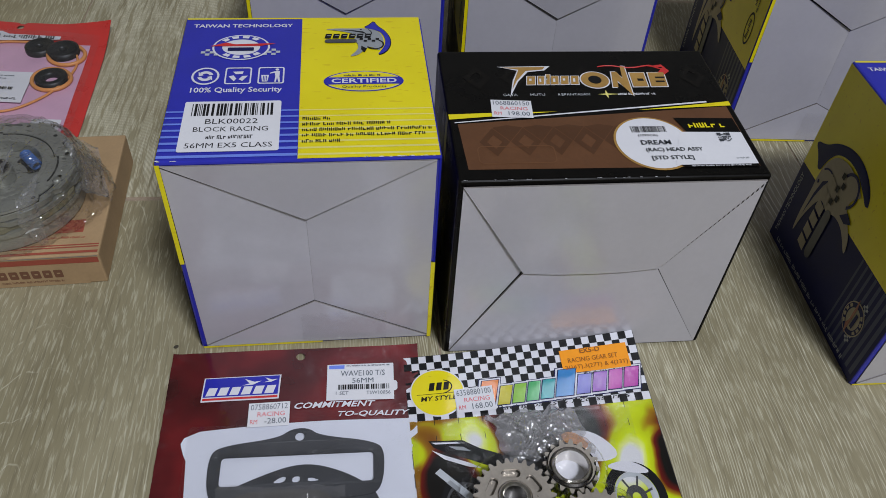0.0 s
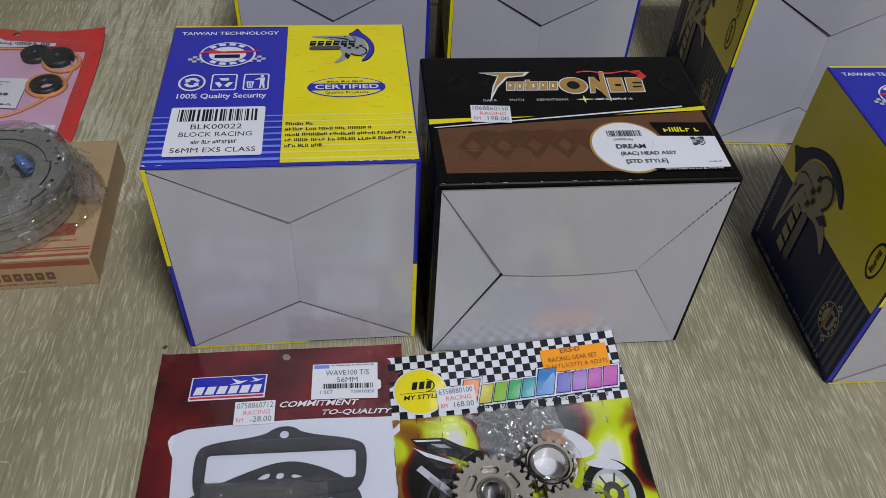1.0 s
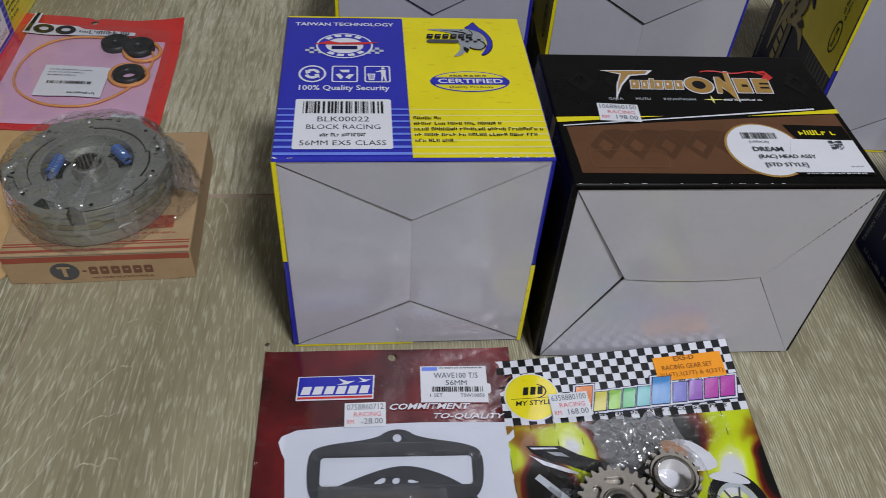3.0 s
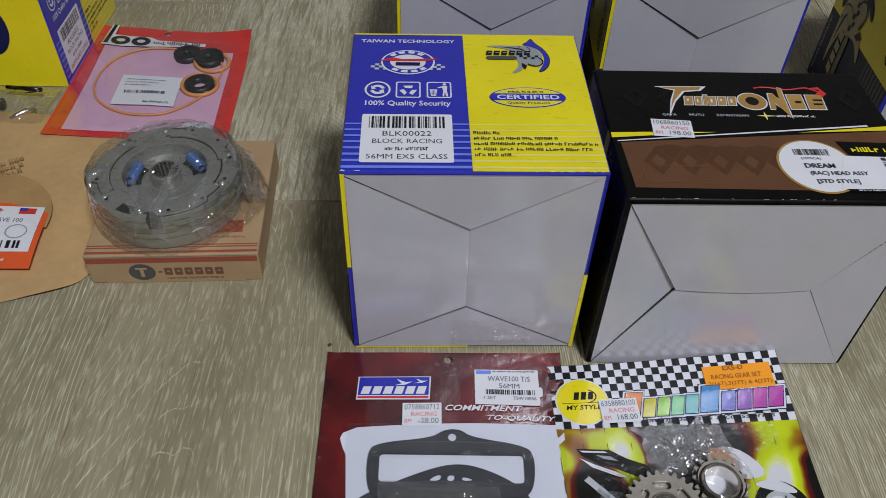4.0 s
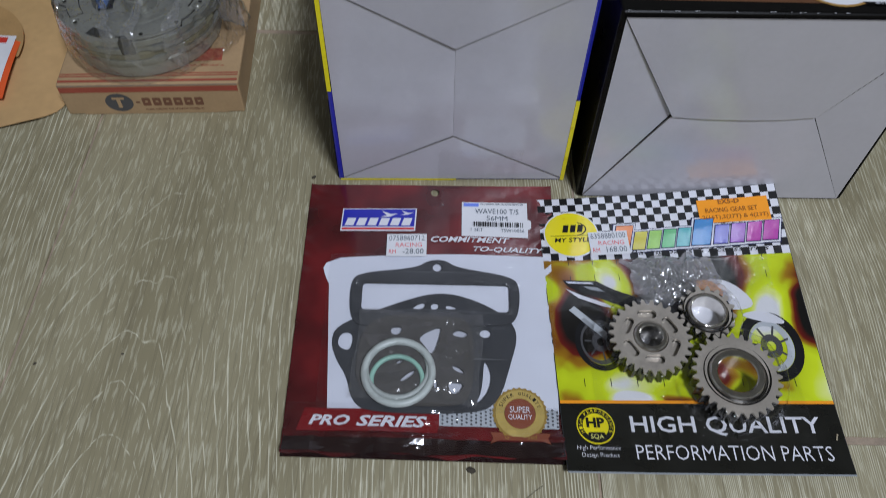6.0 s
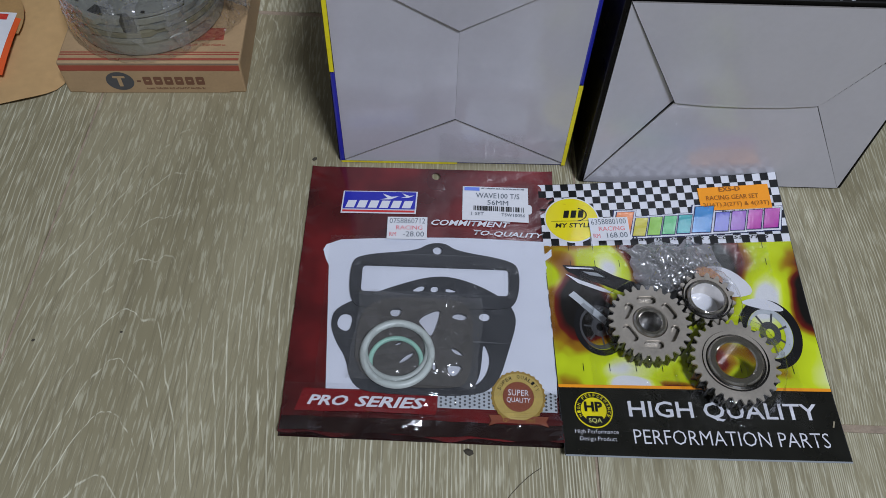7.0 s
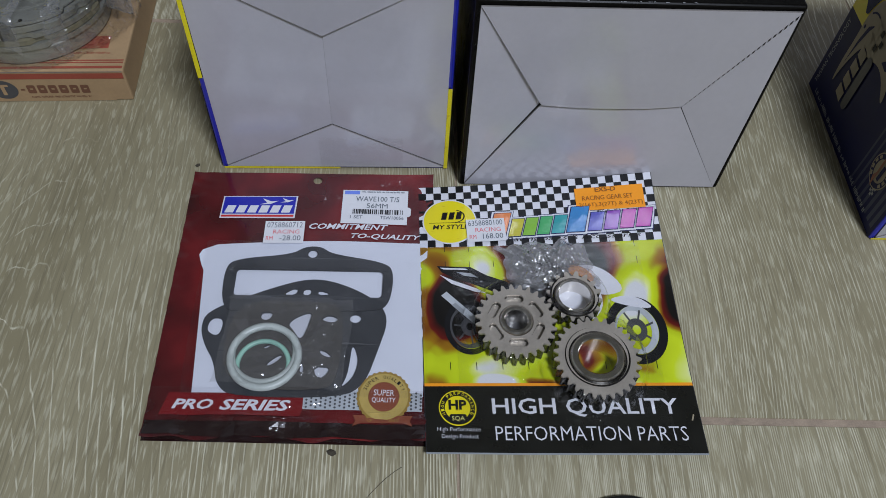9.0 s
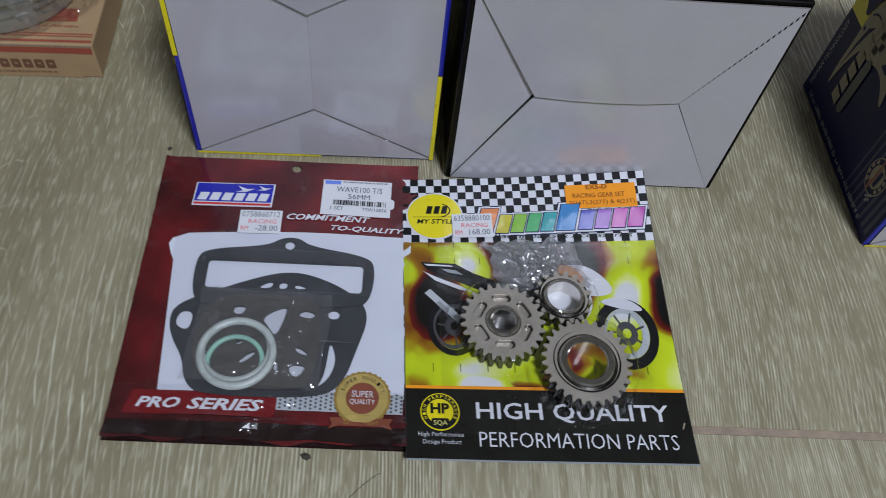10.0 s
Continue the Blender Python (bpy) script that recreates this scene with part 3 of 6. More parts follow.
def flaps(f, w, h, pieces, parent, inset):
    """The folded closing flaps of a carton's end: thin white panels that sink towards the middle."""
    # added dark sheet: paints the shade seen through the gaps between flaps
    rect("crease_shade_sheet", f, 0.001, 0.001, w - 0.001, h - 0.001, -0.0065, CREASE_SHADE, parent)
    for k, (pts, depths) in enumerate(pieces):
        bm = bmesh.new()
        cx, cy = sum(p[0] for p in pts) / len(pts), sum(p[1] for p in pts) / len(pts)
        lo = [bm.verts.new(f(x, y, dz - 0.0009)) for (x, y), dz in zip(pts, depths)]
        hi = [bm.verts.new(f(x + (cx - x) * 0.0012, y + (cy - y) * 0.0012, dz)) for (x, y), dz in zip(pts, depths)]
        bm.faces.new(hi)
        n = len(pts)
        for i in range(n):
            bm.faces.new((lo[i], lo[(i + 1) % n], hi[(i + 1) % n], hi[i]))
        flap = part("flap", bm, WHITE_BOARD, parent, "glossy white folded carton flap")
        # side faces coloured grey so that the creases look shaded
        flap.data.materials.append(CUT_EDGE)
        for p in flap.data.polygons[1:]:
            p.material_index = 1


MW, MD, MH = 0.1374, 0.1330, 0.1425


def marlin_box(m, label, stamp=True, fish=(0.0760, 0.0205)):
    b = thing("parts_box", label, "box", m, "blue and yellow parts boxes")
    body = part("carton", open_carton(MW, MD, MH, 0.0014, 2), BLUE, b)
    front = face_map((0, 0, 0), (1, 0, 0), (0, 0, 1))
    top = face_map((0, 0, MH), (1, 0, 0), (0, 1, 0))
    left = face_map((0, MD, 0), (0, -1, 0), (0, 0, 1))
    right = face_map((MW, 0, 0), (0, 1, 0), (0, 0, 1))
    # closing flaps on the white end
    i = 0.0026
    A, B = (MW * 0.497, 0.1015), (MW * 0.50, 0.0362)
    tl, tr, bl, br = (i, MH - i * 0.6), (MW - i, MH - i * 0.6), (i + 0.0008, i), (MW - i, i)
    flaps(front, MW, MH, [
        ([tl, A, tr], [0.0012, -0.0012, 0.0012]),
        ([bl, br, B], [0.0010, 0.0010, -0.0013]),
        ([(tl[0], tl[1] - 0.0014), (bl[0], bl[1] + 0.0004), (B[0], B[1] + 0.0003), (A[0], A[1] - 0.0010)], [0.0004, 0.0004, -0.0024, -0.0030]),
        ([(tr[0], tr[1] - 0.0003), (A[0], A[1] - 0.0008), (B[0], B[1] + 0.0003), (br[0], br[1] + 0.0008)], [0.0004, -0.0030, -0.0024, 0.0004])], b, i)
    # clear tape across the foot of the flaps
    sheet("clear_tape", front, lambda a, c: 0.0022 + 0.0005 * ridged(a * 120, c * 90, 3) + 0.0004 * ridged(a * 300, c * 260, 9), MW * 0.44, 0.0030, MW * 0.80, 0.0300, 60, 36, TAPE, b, label="crinkled clear adhesive tape")
    # printed border that shows round the white end
    for u0, v0, u1, v1 in ((0.0012, 0.001, i + 0.0006, 0.0735), (MW - i - 0.0006, 0.0675, MW - 0.0012, MH - 0.001), (MW * 0.52, 0.0010, MW - 0.001, i + 0.0004), (0.001, MH - i, MW - 0.001, MH - 0.001)):
        rect("border", front, u0, v0, u1, v1, -0.0003, BLUE, b)
    rect("border_print", front, 0.0003, 0.0735, i, MH - 0.001, 0.0006, YELLOW, b)
    rect("border_print", front, 0.0012, 0.0004, MW * 0.52, i - 0.0006, 0.0006, YELLOW, b)
    rect("border_print", front, MW - i, 0.001, MW - 0.0003, 0.0675, 0.0006, YELLOW, b)
    # top: yellow half and blue half
    sp = 0.0672
    rect("yellow_panel", top, sp, 0.0008, MW - 0.0010, MD - 0.0008, 0.00015, YELLOW, b)
    rect("edge_print", top, 0.001, MD - 0.0022, sp, MD - 0.0008, 0.00015, YELLOW, b)
    for k in range(8):
        v = 0.0030 + k * 0.0052
        hgt = 0.0032 - 0.0002 * k
        rect("stripe", top, 0.0008, v, sp - 0.0002, v + hgt * 0.62, 0.00025, LIGHT_BLUE, b)
        rect("stripe", top, sp + 0.0002, v, MW - 0.0012, v + hgt * 0.45, 0.00028, PALE_YELLOW, b)
    text("TAIWAN TECHNOLOGY", top, 0.0055, 0.1215, 0.0620, 0.1252, 0.0003, WHITE_INK, b, bold=0.02)
    racing_emblem(top, 0.0122, 0.0870, 0.0555, 0.1130, b)
    # icons: recycling arrows, triangle and bin
    c = (0.0170, 0.0718)
    flat("icon", top, [oval(*c, 0.0073, 0.0081), oval(*c, 0.0062, 0.0069)], 0.0003, WHITE_INK, b)
    for a0 in (15, 195):
        flat("icon", top, [arc_band(*c, 0.0022, 0.0042, a0, a0 + 125, 12, 1.1)], 0.0003, WHITE_INK, b)
        tip = [(c[0] + r * math.cos(radians(a0 + d)), c[1] + 1.1 * r * math.sin(radians(a0 + d))) for r, d in ((0.0012, 122), (0.0054, 122), (0.0034, 168))]
        flat("icon", top, [tip], 0.0003, WHITE_INK, b)
    for cx in (0.0342, 0.0516):
        flat("icon", top, [round_rect(cx - 0.0070, 0.0640, cx + 0.0070, 0.0797, 0.0014), round_rect(cx - 0.0062, 0.0649, cx + 0.0062, 0.0788, 0.0010)], 0.0003, WHITE_INK, b)
    for a in (90, 210, 330):
        px, py = 0.0342 + 0.0030 * math.cos(radians(a)), 0.0713 + 0.0033 * math.sin(radians(a))
        d = radians(a + 90)
        flat("icon", top, [[(px + 0.0030 * math.cos(d) + 0.0011 * math.cos(radians(a)), py + 0.0030 * math.sin(d) + 0.0011 * math.sin(radians(a))),
                            (px - 0.0026 * math.cos(d) + 0.0013 * math.cos(radians(a)), py - 0.0026 * math.sin(d) + 0.0013 * math.sin(radians(a))),
                            (px - 0.0022 * math.cos(d) - 0.0013 * math.cos(radians(a)), py - 0.0022 * math.sin(d) - 0.0013 * math.sin(radians(a))),
                            (px + 0.0014 * math.cos(d) - 0.0013 * math.cos(radians(a)), py + 0.0014 * math.sin(d) - 0.0013 * math.sin(radians(a)))]], 0.0003, WHITE_INK, b)
    flat("icon", top, [[(0.0470, 0.0660), (0.0498, 0.0660), (0.0505, 0.0722), (0.0463, 0.0722)]] + [[(x, 0.0668), (x + 0.0004, 0.0668), (x + 0.0004, 0.0714), (x, 0.0714)] for x in (0.0474, 0.0482, 0.0490)], 0.0003, WHITE_INK, b)
    flat("icon", top, [oval(0.0547, 0.0773, 0.0010, 0.0011, 14)], 0.0003, WHITE_INK, b)
    flat("icon", top, [[(0.0535, 0.0655), (0.0543, 0.0655), (0.0548, 0.0700), (0.0556, 0.0655), (0.0565, 0.0655), (0.0560, 0.0712), (0.0562, 0.0758), (0.0538, 0.0758), (0.0508, 0.0742), (0.0508, 0.0734), (0.0534, 0.0742), (0.0538, 0.0712)]], 0.0003, WHITE_INK, b)
    text("100% Quality Security", top, 0.0105, 0.0552, 0.0578, 0.0612, 0.0003, WHITE_INK, b, bold=0.015)
    # swordfish, certificate and the distributor's lines
    fish_logo(top, 0.0795, 0.0885, 0.0385, b, BLACK_INK)
    e = (0.1012, 0.0652)
    flat("certificate", top, [oval(*e, 0.0216, 0.0098)], 0.0003, BLUE, b)
    flat("certificate", top, [oval(*e, 0.0206, 0.0090)], 0.0004, PALE_YELLOW, b)
    flat("certificate", top, [oval(*e, 0.0198, 0.0084)], 0.0005, YELLOW, b)
    flat("certificate", top, [oval(e[0], e[1], 0.0210, 0.0090, 16, -22, 22) + oval(e[0], e[1], 0.0210, 0.0090, 16, 158, 202)], 0.0006, BLUE, b)
    text("CERTIFIED", top, 0.0838, 0.0630, 0.1190, 0.0672, 0.0007, WHITE_INK, b, bold=0.02)
    text("Quality Products", top, 0.0895, 0.0580, 0.1130, 0.0606, 0.0007, NAVY, b)
    bars("brand_bar", top, 0.0905, 0.0692, 0.1115, 0.0712, 0.0007, NAVY, b, 5, 0.8)
    for k, (u1, s) in enumerate(((0.0838, 11), (0.1150, 12), (0.1345, 13), (0.1310, 14), (0.0890, 15))):
        v = 0.0308 - k * 0.0046
        bars("small_print", top, 0.0690, v, u1, v + 0.0031, 0.0004, BLACK_INK, b, s, 0.82)
    # barcode label
    lab = flat("label", top, [round_rect(0.0096, 0.0072, 0.0580, 0.0482, 0.0012)], 0.0004, PAPER, b, 0.0001, "white paper barcode label")
    barcode(top, 0.0135, 0.0358, 0.0540, 0.0462, 0.00056, lab, 8)
    text("BLK00022", top, 0.0210, 0.0290, 0.0468, 0.0332, 0.00056, BLACK_INK, lab)
    text("BLOCK RACING", top, 0.0158, 0.0228, 0.0522, 0.0266, 0.00056, BLACK_INK, lab)
    bars("brand_bar", top, 0.0225, 0.0166, 0.0456, 0.0200, 0.00056, BLACK_INK, lab, 21, 0.6)
    text("56MM EX5 CLASS", top, 0.0130, 0.0100, 0.0548, 0.0138, 0.00056, BLACK_INK, lab)
    # left side: yellow above, navy below, with the large fish set upright along the height
    rect("navy_panel", left, 0.0008, 0.0010, MD - 0.0008, 0.066, 0.00012, NAVY, b)
    rect("yellow_panel", left, 0.0008, 0.066, MD - 0.0008, MH - 0.0010, 0.00012, YELLOW, b)
    for k in range(8):
        u = 0.0895 + k * 0.0053
        rect("stripe", left, u, 0.006, u + 0.0016 + 0.0002 * k, 0.0655, 0.0002, SIDE_STRIPE, b)
    fu, fv = fish
    fish_logo(lambda a, bb, w=0.0: left(fu - 0.82 * bb, fv + a, w), 0.0, 0.0, 0.0850, b, NAVY)
    if stamp:
        up = lambda u, v: (lambda a, bb, w=0.0: left(u - bb, v + a, w))
        text("TAIWAN TECHNOLOGY", up(0.0080, 0.0085), 0.0, 0.0, 0.0520, 0.0034, 0.0003, GREY_INK, b, bold=0.01)
        bars("small_print", left, 0.0120, 0.0040, 0.1180, 0.0078, 0.0003, GREY_INK, b, 32, 0.9)
        racing_emblem(up(0.1180, 0.0160), 0.0, 0.0, 0.0330, 0.0200, b, 0.0003, BEIGE_INK, NAVY, GREY_INK, SEAL_CORE)
        seal = up(0.1210, 0.0760)
        flat("stamp_ring", seal, [oval(0.0150, 0.0060, 0.0130, 0.0062, 28), oval(0.0150, 0.0060, 0.0112, 0.0050, 28)], 0.0003, BLACK_INK, b)
        bars("stamp_mark", seal, 0.0070, 0.0040, 0.0235, 0.0085, 0.0004, BLACK_INK, b, 41, 0.95)
        bars("stamp_mark", up(0.1210, 0.0980), 0.0080, 0.0020, 0.0290, 0.0052, 0.0004, BLACK_INK, b, 42, 0.9)
        bars("stamp_mark", up(0.1210, 0.0980), 0.0110, 0.0064, 0.0260, 0.0100, 0.0004, BLACK_INK, b, 43, 0.9)
    # right side
    rect("yellow_panel", right, 0.0008, 0.0010, MD - 0.0008, 0.068, 0.00012, YELLOW, b)
    return b


def at(x, y, rz, z=0.0):
    return pose(x, y, z, 0, 0, rz)


NEAR = at(-0.1088, 0.3164, 10.1)
main_box = marlin_box(NEAR, "blue and yellow glossy carton with white folded end flaps")
for x, y, rz in ((0.2822, 0.3320, 8.6), (-0.1218, 0.5310, 6.8), (0.0284, 0.5485, 6.8), (0.2444, 0.5690, 6.2)):
    copy_thing(main_box, at(x, y, rz))
# one more lies with its printed side outwards
corner = at(-0.414, 0.548, 9.0) @ Matrix.Translation((-MH, 0, 0.0))
turned = Matrix(((0, 0, 1, 0), (1, 0, 0, 0), (0, 1, 0, 0), (0, 0, 0, 1)))
marlin_box(corner @ turned, "yellow and blue carton on its end, barcode side outwards", False, (0.1060, 0.0230))

# ---- black cylinder head box ----
RW, RD, RH = 0.1603, 0.1165, 0.1370


def head_box(m):
    b = thing("head_box", "black and brown glossy carton with white label and white flaps", "box", m)
    part("carton", open_carton(RW, RD, RH, 0.0016, 3), BLACK_CARTON, b)
    front = face_map((0, 0, 0), (1, 0, 0), (0, 0, 1))
    top = face_map((0, 0, RH), (1, 0, 0), (0, 1, 0))
    i = 0.0034
    A, B = (0.0411, 0.0673), (0.1185, 0.0680)
    tl, tr, bl, br = (i * 0.8, RH - i), (RW - i * 0.6, RH - i * 0.8), (i * 0.9, i * 0.7), (RW - i, i * 0.7)
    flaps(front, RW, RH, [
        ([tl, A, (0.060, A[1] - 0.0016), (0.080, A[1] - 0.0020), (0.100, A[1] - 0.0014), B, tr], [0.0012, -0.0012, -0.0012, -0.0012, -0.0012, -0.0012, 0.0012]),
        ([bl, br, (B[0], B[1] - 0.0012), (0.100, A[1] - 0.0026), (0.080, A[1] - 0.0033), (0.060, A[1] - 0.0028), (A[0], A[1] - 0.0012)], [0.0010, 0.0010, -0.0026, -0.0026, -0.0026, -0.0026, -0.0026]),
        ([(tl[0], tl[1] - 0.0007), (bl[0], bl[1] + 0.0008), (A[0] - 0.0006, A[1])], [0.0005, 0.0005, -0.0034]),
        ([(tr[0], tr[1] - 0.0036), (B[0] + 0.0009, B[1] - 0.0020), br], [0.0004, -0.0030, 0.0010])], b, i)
    # paper nubs left along the perforated cut
    bm = bmesh.new()
    for k in range(24):
        s = (k + 0.5) / 24
        x, y, z = B[0] + 0.0003 + (tr[0] - B[0]) * s, B[1] - 0.0008 + (tr[1] - 0.0010 - B[1]) * s, -0.0018 + 0.0024 * s
        vs = [bm.verts.new(front(x + a, y + c, z)) for a, c in ((-0.0003, -0.0016), (0.0004, -0.0012), (0.0004, 0.0014), (-0.0003, 0.0010))]
        bm.faces.new(vs)
    tagged(part("perforation", bm, WHITE_BOARD, b), kind="stuff")
    for u0, v0, u1, v1 in ((0.0012, 0.001, i + 0.0006, RH - 0.001), (RW - i - 0.0006, 0.001, RW - 0.0012, RH - 0.001), (0.001, 0.0010, RW - 0.001, i), (0.001, RH - i - 0.0006, RW - 0.001, RH - 0.001)):
        rect("border", front, u0, v0, u1, v1, -0.0003, BLACK_CARTON, b)
    # brown panel with a slanting white line and a yellow wedge
    flat("brown_panel", top, [[(0.0060, 0.0085), (RW - 0.004, 0.0070), (RW - 0.004, 0.0585), (0.0045, 0.0455)]], 0.00012, BROWN_PRINT, b)
    for k in range(5):
        cx = 0.022 + k * 0.0165
        flat("pattern", top, [[(cx + 0.00025, 0.0420), (cx + 0.0083, 0.0304), (cx + 0.0163, 0.0420), (cx + 0.0083, 0.0440)]], 0.0002, BROWN_DARK, b)
        flat("pattern", top, [[(cx - 0.008, 0.030), (cx, 0.0185), (cx + 0.008, 0.030), (cx, 0.0415)], [(cx - 0.004, 0.030), (cx, 0.0243), (cx + 0.004, 0.030), (cx, 0.0357)]], 0.0002, BROWN_DARK, b)
    for k in range(7):
        cx = 0.020 + k * 0.021
        flat("pattern", top, [[(cx - 0.008, 0.088), (cx, 0.0765), (cx + 0.008, 0.088), (cx, 0.0995)], [(cx - 0.004, 0.088), (cx, 0.0823), (cx + 0.004, 0.088), (cx, 0.0937)]], 0.0002, PATTERN_BLACK, b)
    flat("white_line", top, [[(0.0030, 0.0462), (RW - 0.014, 0.0622), (RW - 0.014, 0.0636), (0.0030, 0.0470)]], 0.00025, WHITE_INK, b)
    flat("yellow_line", top, [[(0.0004, 0.0495), (0.020, 0.0515), (0.060, 0.0555), (0.020, 0.0548), (0.0004, 0.0540)]], 0.0002, YELLOW, b)
    flat("yellow_line", top, [[(0.105, 0.0560), (RW - 0.001, 0.0592), (RW - 0.001, 0.0632), (RW - 0.013, 0.0615)]], 0.0002, YELLOW, b)
    flat("embossed_frame", top, [round_rect(0.012, 0.0125, 0.052, 0.0265, 0.003), round_rect(0.0126, 0.0131, 0.0514, 0.0259, 0.0026)], 0.0003, BROWN_LIGHT, b)
    # brand mark as plain slanting blocks, gold with a white edge
    flat("brand_edge", top, [[(0.0330, 0.0990), (0.0640, 0.0995), (0.0600, 0.0950), (0.0500, 0.0935), (0.0430, 0.0840), (0.0362, 0.0690), (0.0400, 0.0850), (0.0440, 0.0950)]], 0.00025, WHITE_INK, b)
    flat("brand_mark", top, [[(0.0350, 0.0981), (0.0610, 0.0986), (0.0590, 0.0958), (0.0490, 0.0945), (0.0425, 0.0850), (0.0385, 0.0765), (0.0410, 0.0850), (0.0450, 0.0958)]], 0.0004, GOLD_INK, b)
    x = 0.0475
    for k, wd in enumerate((0.0062, 0.0048, 0.0028, 0.0058, 0.0058, 0.0058)):
        y, h0 = 0.0808, (0.0082 if k != 2 else 0.0100)
        P = lambda gg: [(x - gg, y - gg), (x + wd * 0.74 + gg, y - gg), (x + wd * 0.74 + h0 * 0.18 + gg, y + h0 + gg), (x + h0 * 0.18 - gg, y + h0 + gg)]
        flat("brand_edge", top, [P(0.0005)], 0.00025, WHITE_INK, b)
        notch = [(x + wd * 0.30, y + h0 * (0.30 if k % 2 else 0.45)), (x + wd * 0.52, y + h0 * (0.30 if k % 2 else 0.45)), (x + wd * 0.52 + 0.0004, y + h0 * 0.72), (x + wd * 0.30 + 0.0004, y + h0 * 0.72)]
        flat("brand_mark", top, [P(0.0), notch], 0.0004, GOLD_INK, b)
        x += wd
    cx, cy = 0.0875, 0.0850
    flat("brand_edge", top, [oval(cx, cy, 0.0088, 0.0086)], 0.00025, WHITE_INK, b)
    flat("brand_mark", top, [oval(cx, cy, 0.0080, 0.0078)], 0.0004, GOLD_INK, b)
    flat("brand_core", top, [oval(cx, cy, 0.0038, 0.0040)], 0.0005, BLACK_INK, b)
    for pts in ([(0.0965, 0.0775), (0.0990, 0.0930), (0.1020, 0.0930), (0.1040, 0.0860), (0.1055, 0.0990), (0.1080, 0.0985), (0.1060, 0.0690), (0.1030, 0.0770), (0.1005, 0.0840), (0.0995, 0.0775)],
                [(0.1085, 0.0780), (0.1095, 0.0920), (0.1180, 0.0920), (0.1170, 0.0780)],
                [(0.1190, 0.0780), (0.1205, 0.0920), (0.1300, 0.0920), (0.1285, 0.0780)]):
        mx, my = sum(p[0] for p in pts) / len(pts), sum(p[1] for p in pts) / len(pts)
        flat("brand_edge", top, [[(p[0] + (0.0006 if p[0] > mx else -0.0006), p[1] + (0.0006 if p[1] > my else -0.0006)) for p in pts]], 0.00025, WHITE_INK, b)
        flat("brand_mark", top, [pts], 0.0004, GOLD_INK, b)
    rect("brand_slit", top, 0.1125, 0.0835, 0.1160, 0.0858, 0.0005, BLACK_INK, b)
    rect("brand_slit", top, 0.1235, 0.0860, 0.1290, 0.0876, 0.0005, BLACK_INK, b)
    rect("brand_slit", top, 0.1228, 0.0820, 0.1280, 0.0836, 0.0005, BLACK_INK, b)
    bm = bmesh.new()
    tube(bm, [top(0.092 + 0.0045 * k, 0.0985 + 0.0012 * math.sin(k * 1.1), 0.0002) for k in range(8)] + [top(0.130, 0.0955, 0.0002)], 0.00045, 5, False)
    part("red_flourish", bm, RED_INK, b)
    flat("red_flourish", top, [[(0.122, 0.0985), (0.131, 0.0975), (0.127, 0.0925), (0.129, 0.0890), (0.134, 0.0935), (0.131, 0.1005)]], 0.0003, RED_INK, b)
    text("GAYA", top, 0.0325, 0.0700, 0.0405, 0.0722, 0.0003, SILVER_INK, b)
    text("MUTU", top, 0.0478, 0.0700, 0.0560, 0.0722, 0.0003, SILVER_INK, b)
    text("KEPANTASAN", top, 0.0635, 0.0700, 0.0815, 0.0722, 0.0003, SILVER_INK, b)
    bars("small_print", top, 0.0975, 0.0698, 0.1205, 0.0722, 0.0003, WHITE_INK, b, 52)
    flat("glint", top, [[(0.0860, 0.0710), (0.0905, 0.0716), (0.0912, 0.0750), (0.0919, 0.0716), (0.0990, 0.0710), (0.0919, 0.0704), (0.0912, 0.0670), (0.0905, 0.0704)]], 0.0003, PALE_YELLOW, b)
    # white product label: a disc that runs into a strip
    cx, cy, r = 0.1055, 0.0270, 0.0197
    lab = flat("label", top, [oval(cx, cy, r + 0.0012, r * 1.06 + 0.0012)], 0.0003, GOLD_INK, b, 0.0001, "white round-ended product label with gold rim")
    flat("label_paper", top, [oval(cx, cy, r, r * 1.06)], 0.0005, PAPER, lab, 0.00005)
    flat("label_paper", top, [[(0.112, 0.0085), (RW - 0.0045, 0.0085), (RW - 0.0045, 0.0345), (0.122, 0.0355)]], 0.00062, PAPER, lab, 0.00005)
    flat("label_head", top, [[(0.1262, 0.0357), (RW - 0.0045, 0.0347), (RW - 0.0050, 0.0470), (0.1225, 0.0480)]], 0.0005, BLACK_CARTON, lab, 0.00005)
    bars("brand_bar", top, 0.1285, 0.0385, 0.151, 0.0435, 0.0007, YELLOW, lab, 61, 0.85)
    barcode(top, 0.0960, 0.0355, 0.1150, 0.0408, 0.0007, lab, 62)
    text("(1070CA)", top, 0.0985, 0.0312, 0.1090, 0.0336, 0.0010, LABEL_INK, lab)
    text("DREAM", top, 0.0985, 0.0248, 0.1145, 0.0285, 0.0010, LABEL_INK, lab, bold=0.02)
    text("(RAC) HEAD ASSY", top, 0.0995, 0.0183, 0.1300, 0.0222, 0.0010, LABEL_INK, lab, bold=0.012)
    text("[STD STYLE]", top, 0.1010, 0.0118, 0.1230, 0.0157, 0.0010, LABEL_INK, lab, bold=0.012)
    bm = bmesh.new()
    rng = random.Random(9)
    for a in range(9):
        for c in range(9):
            if rng.random() < 0.5:
                grid(bm, top, 0.1415 + a * 0.0008, 0.0265 + c * 0.0008, 0.1422 + a * 0.0008, 0.0272 + c * 0.0008, 0.0010)
    part("printed_square", bm, LABEL_INK, lab)
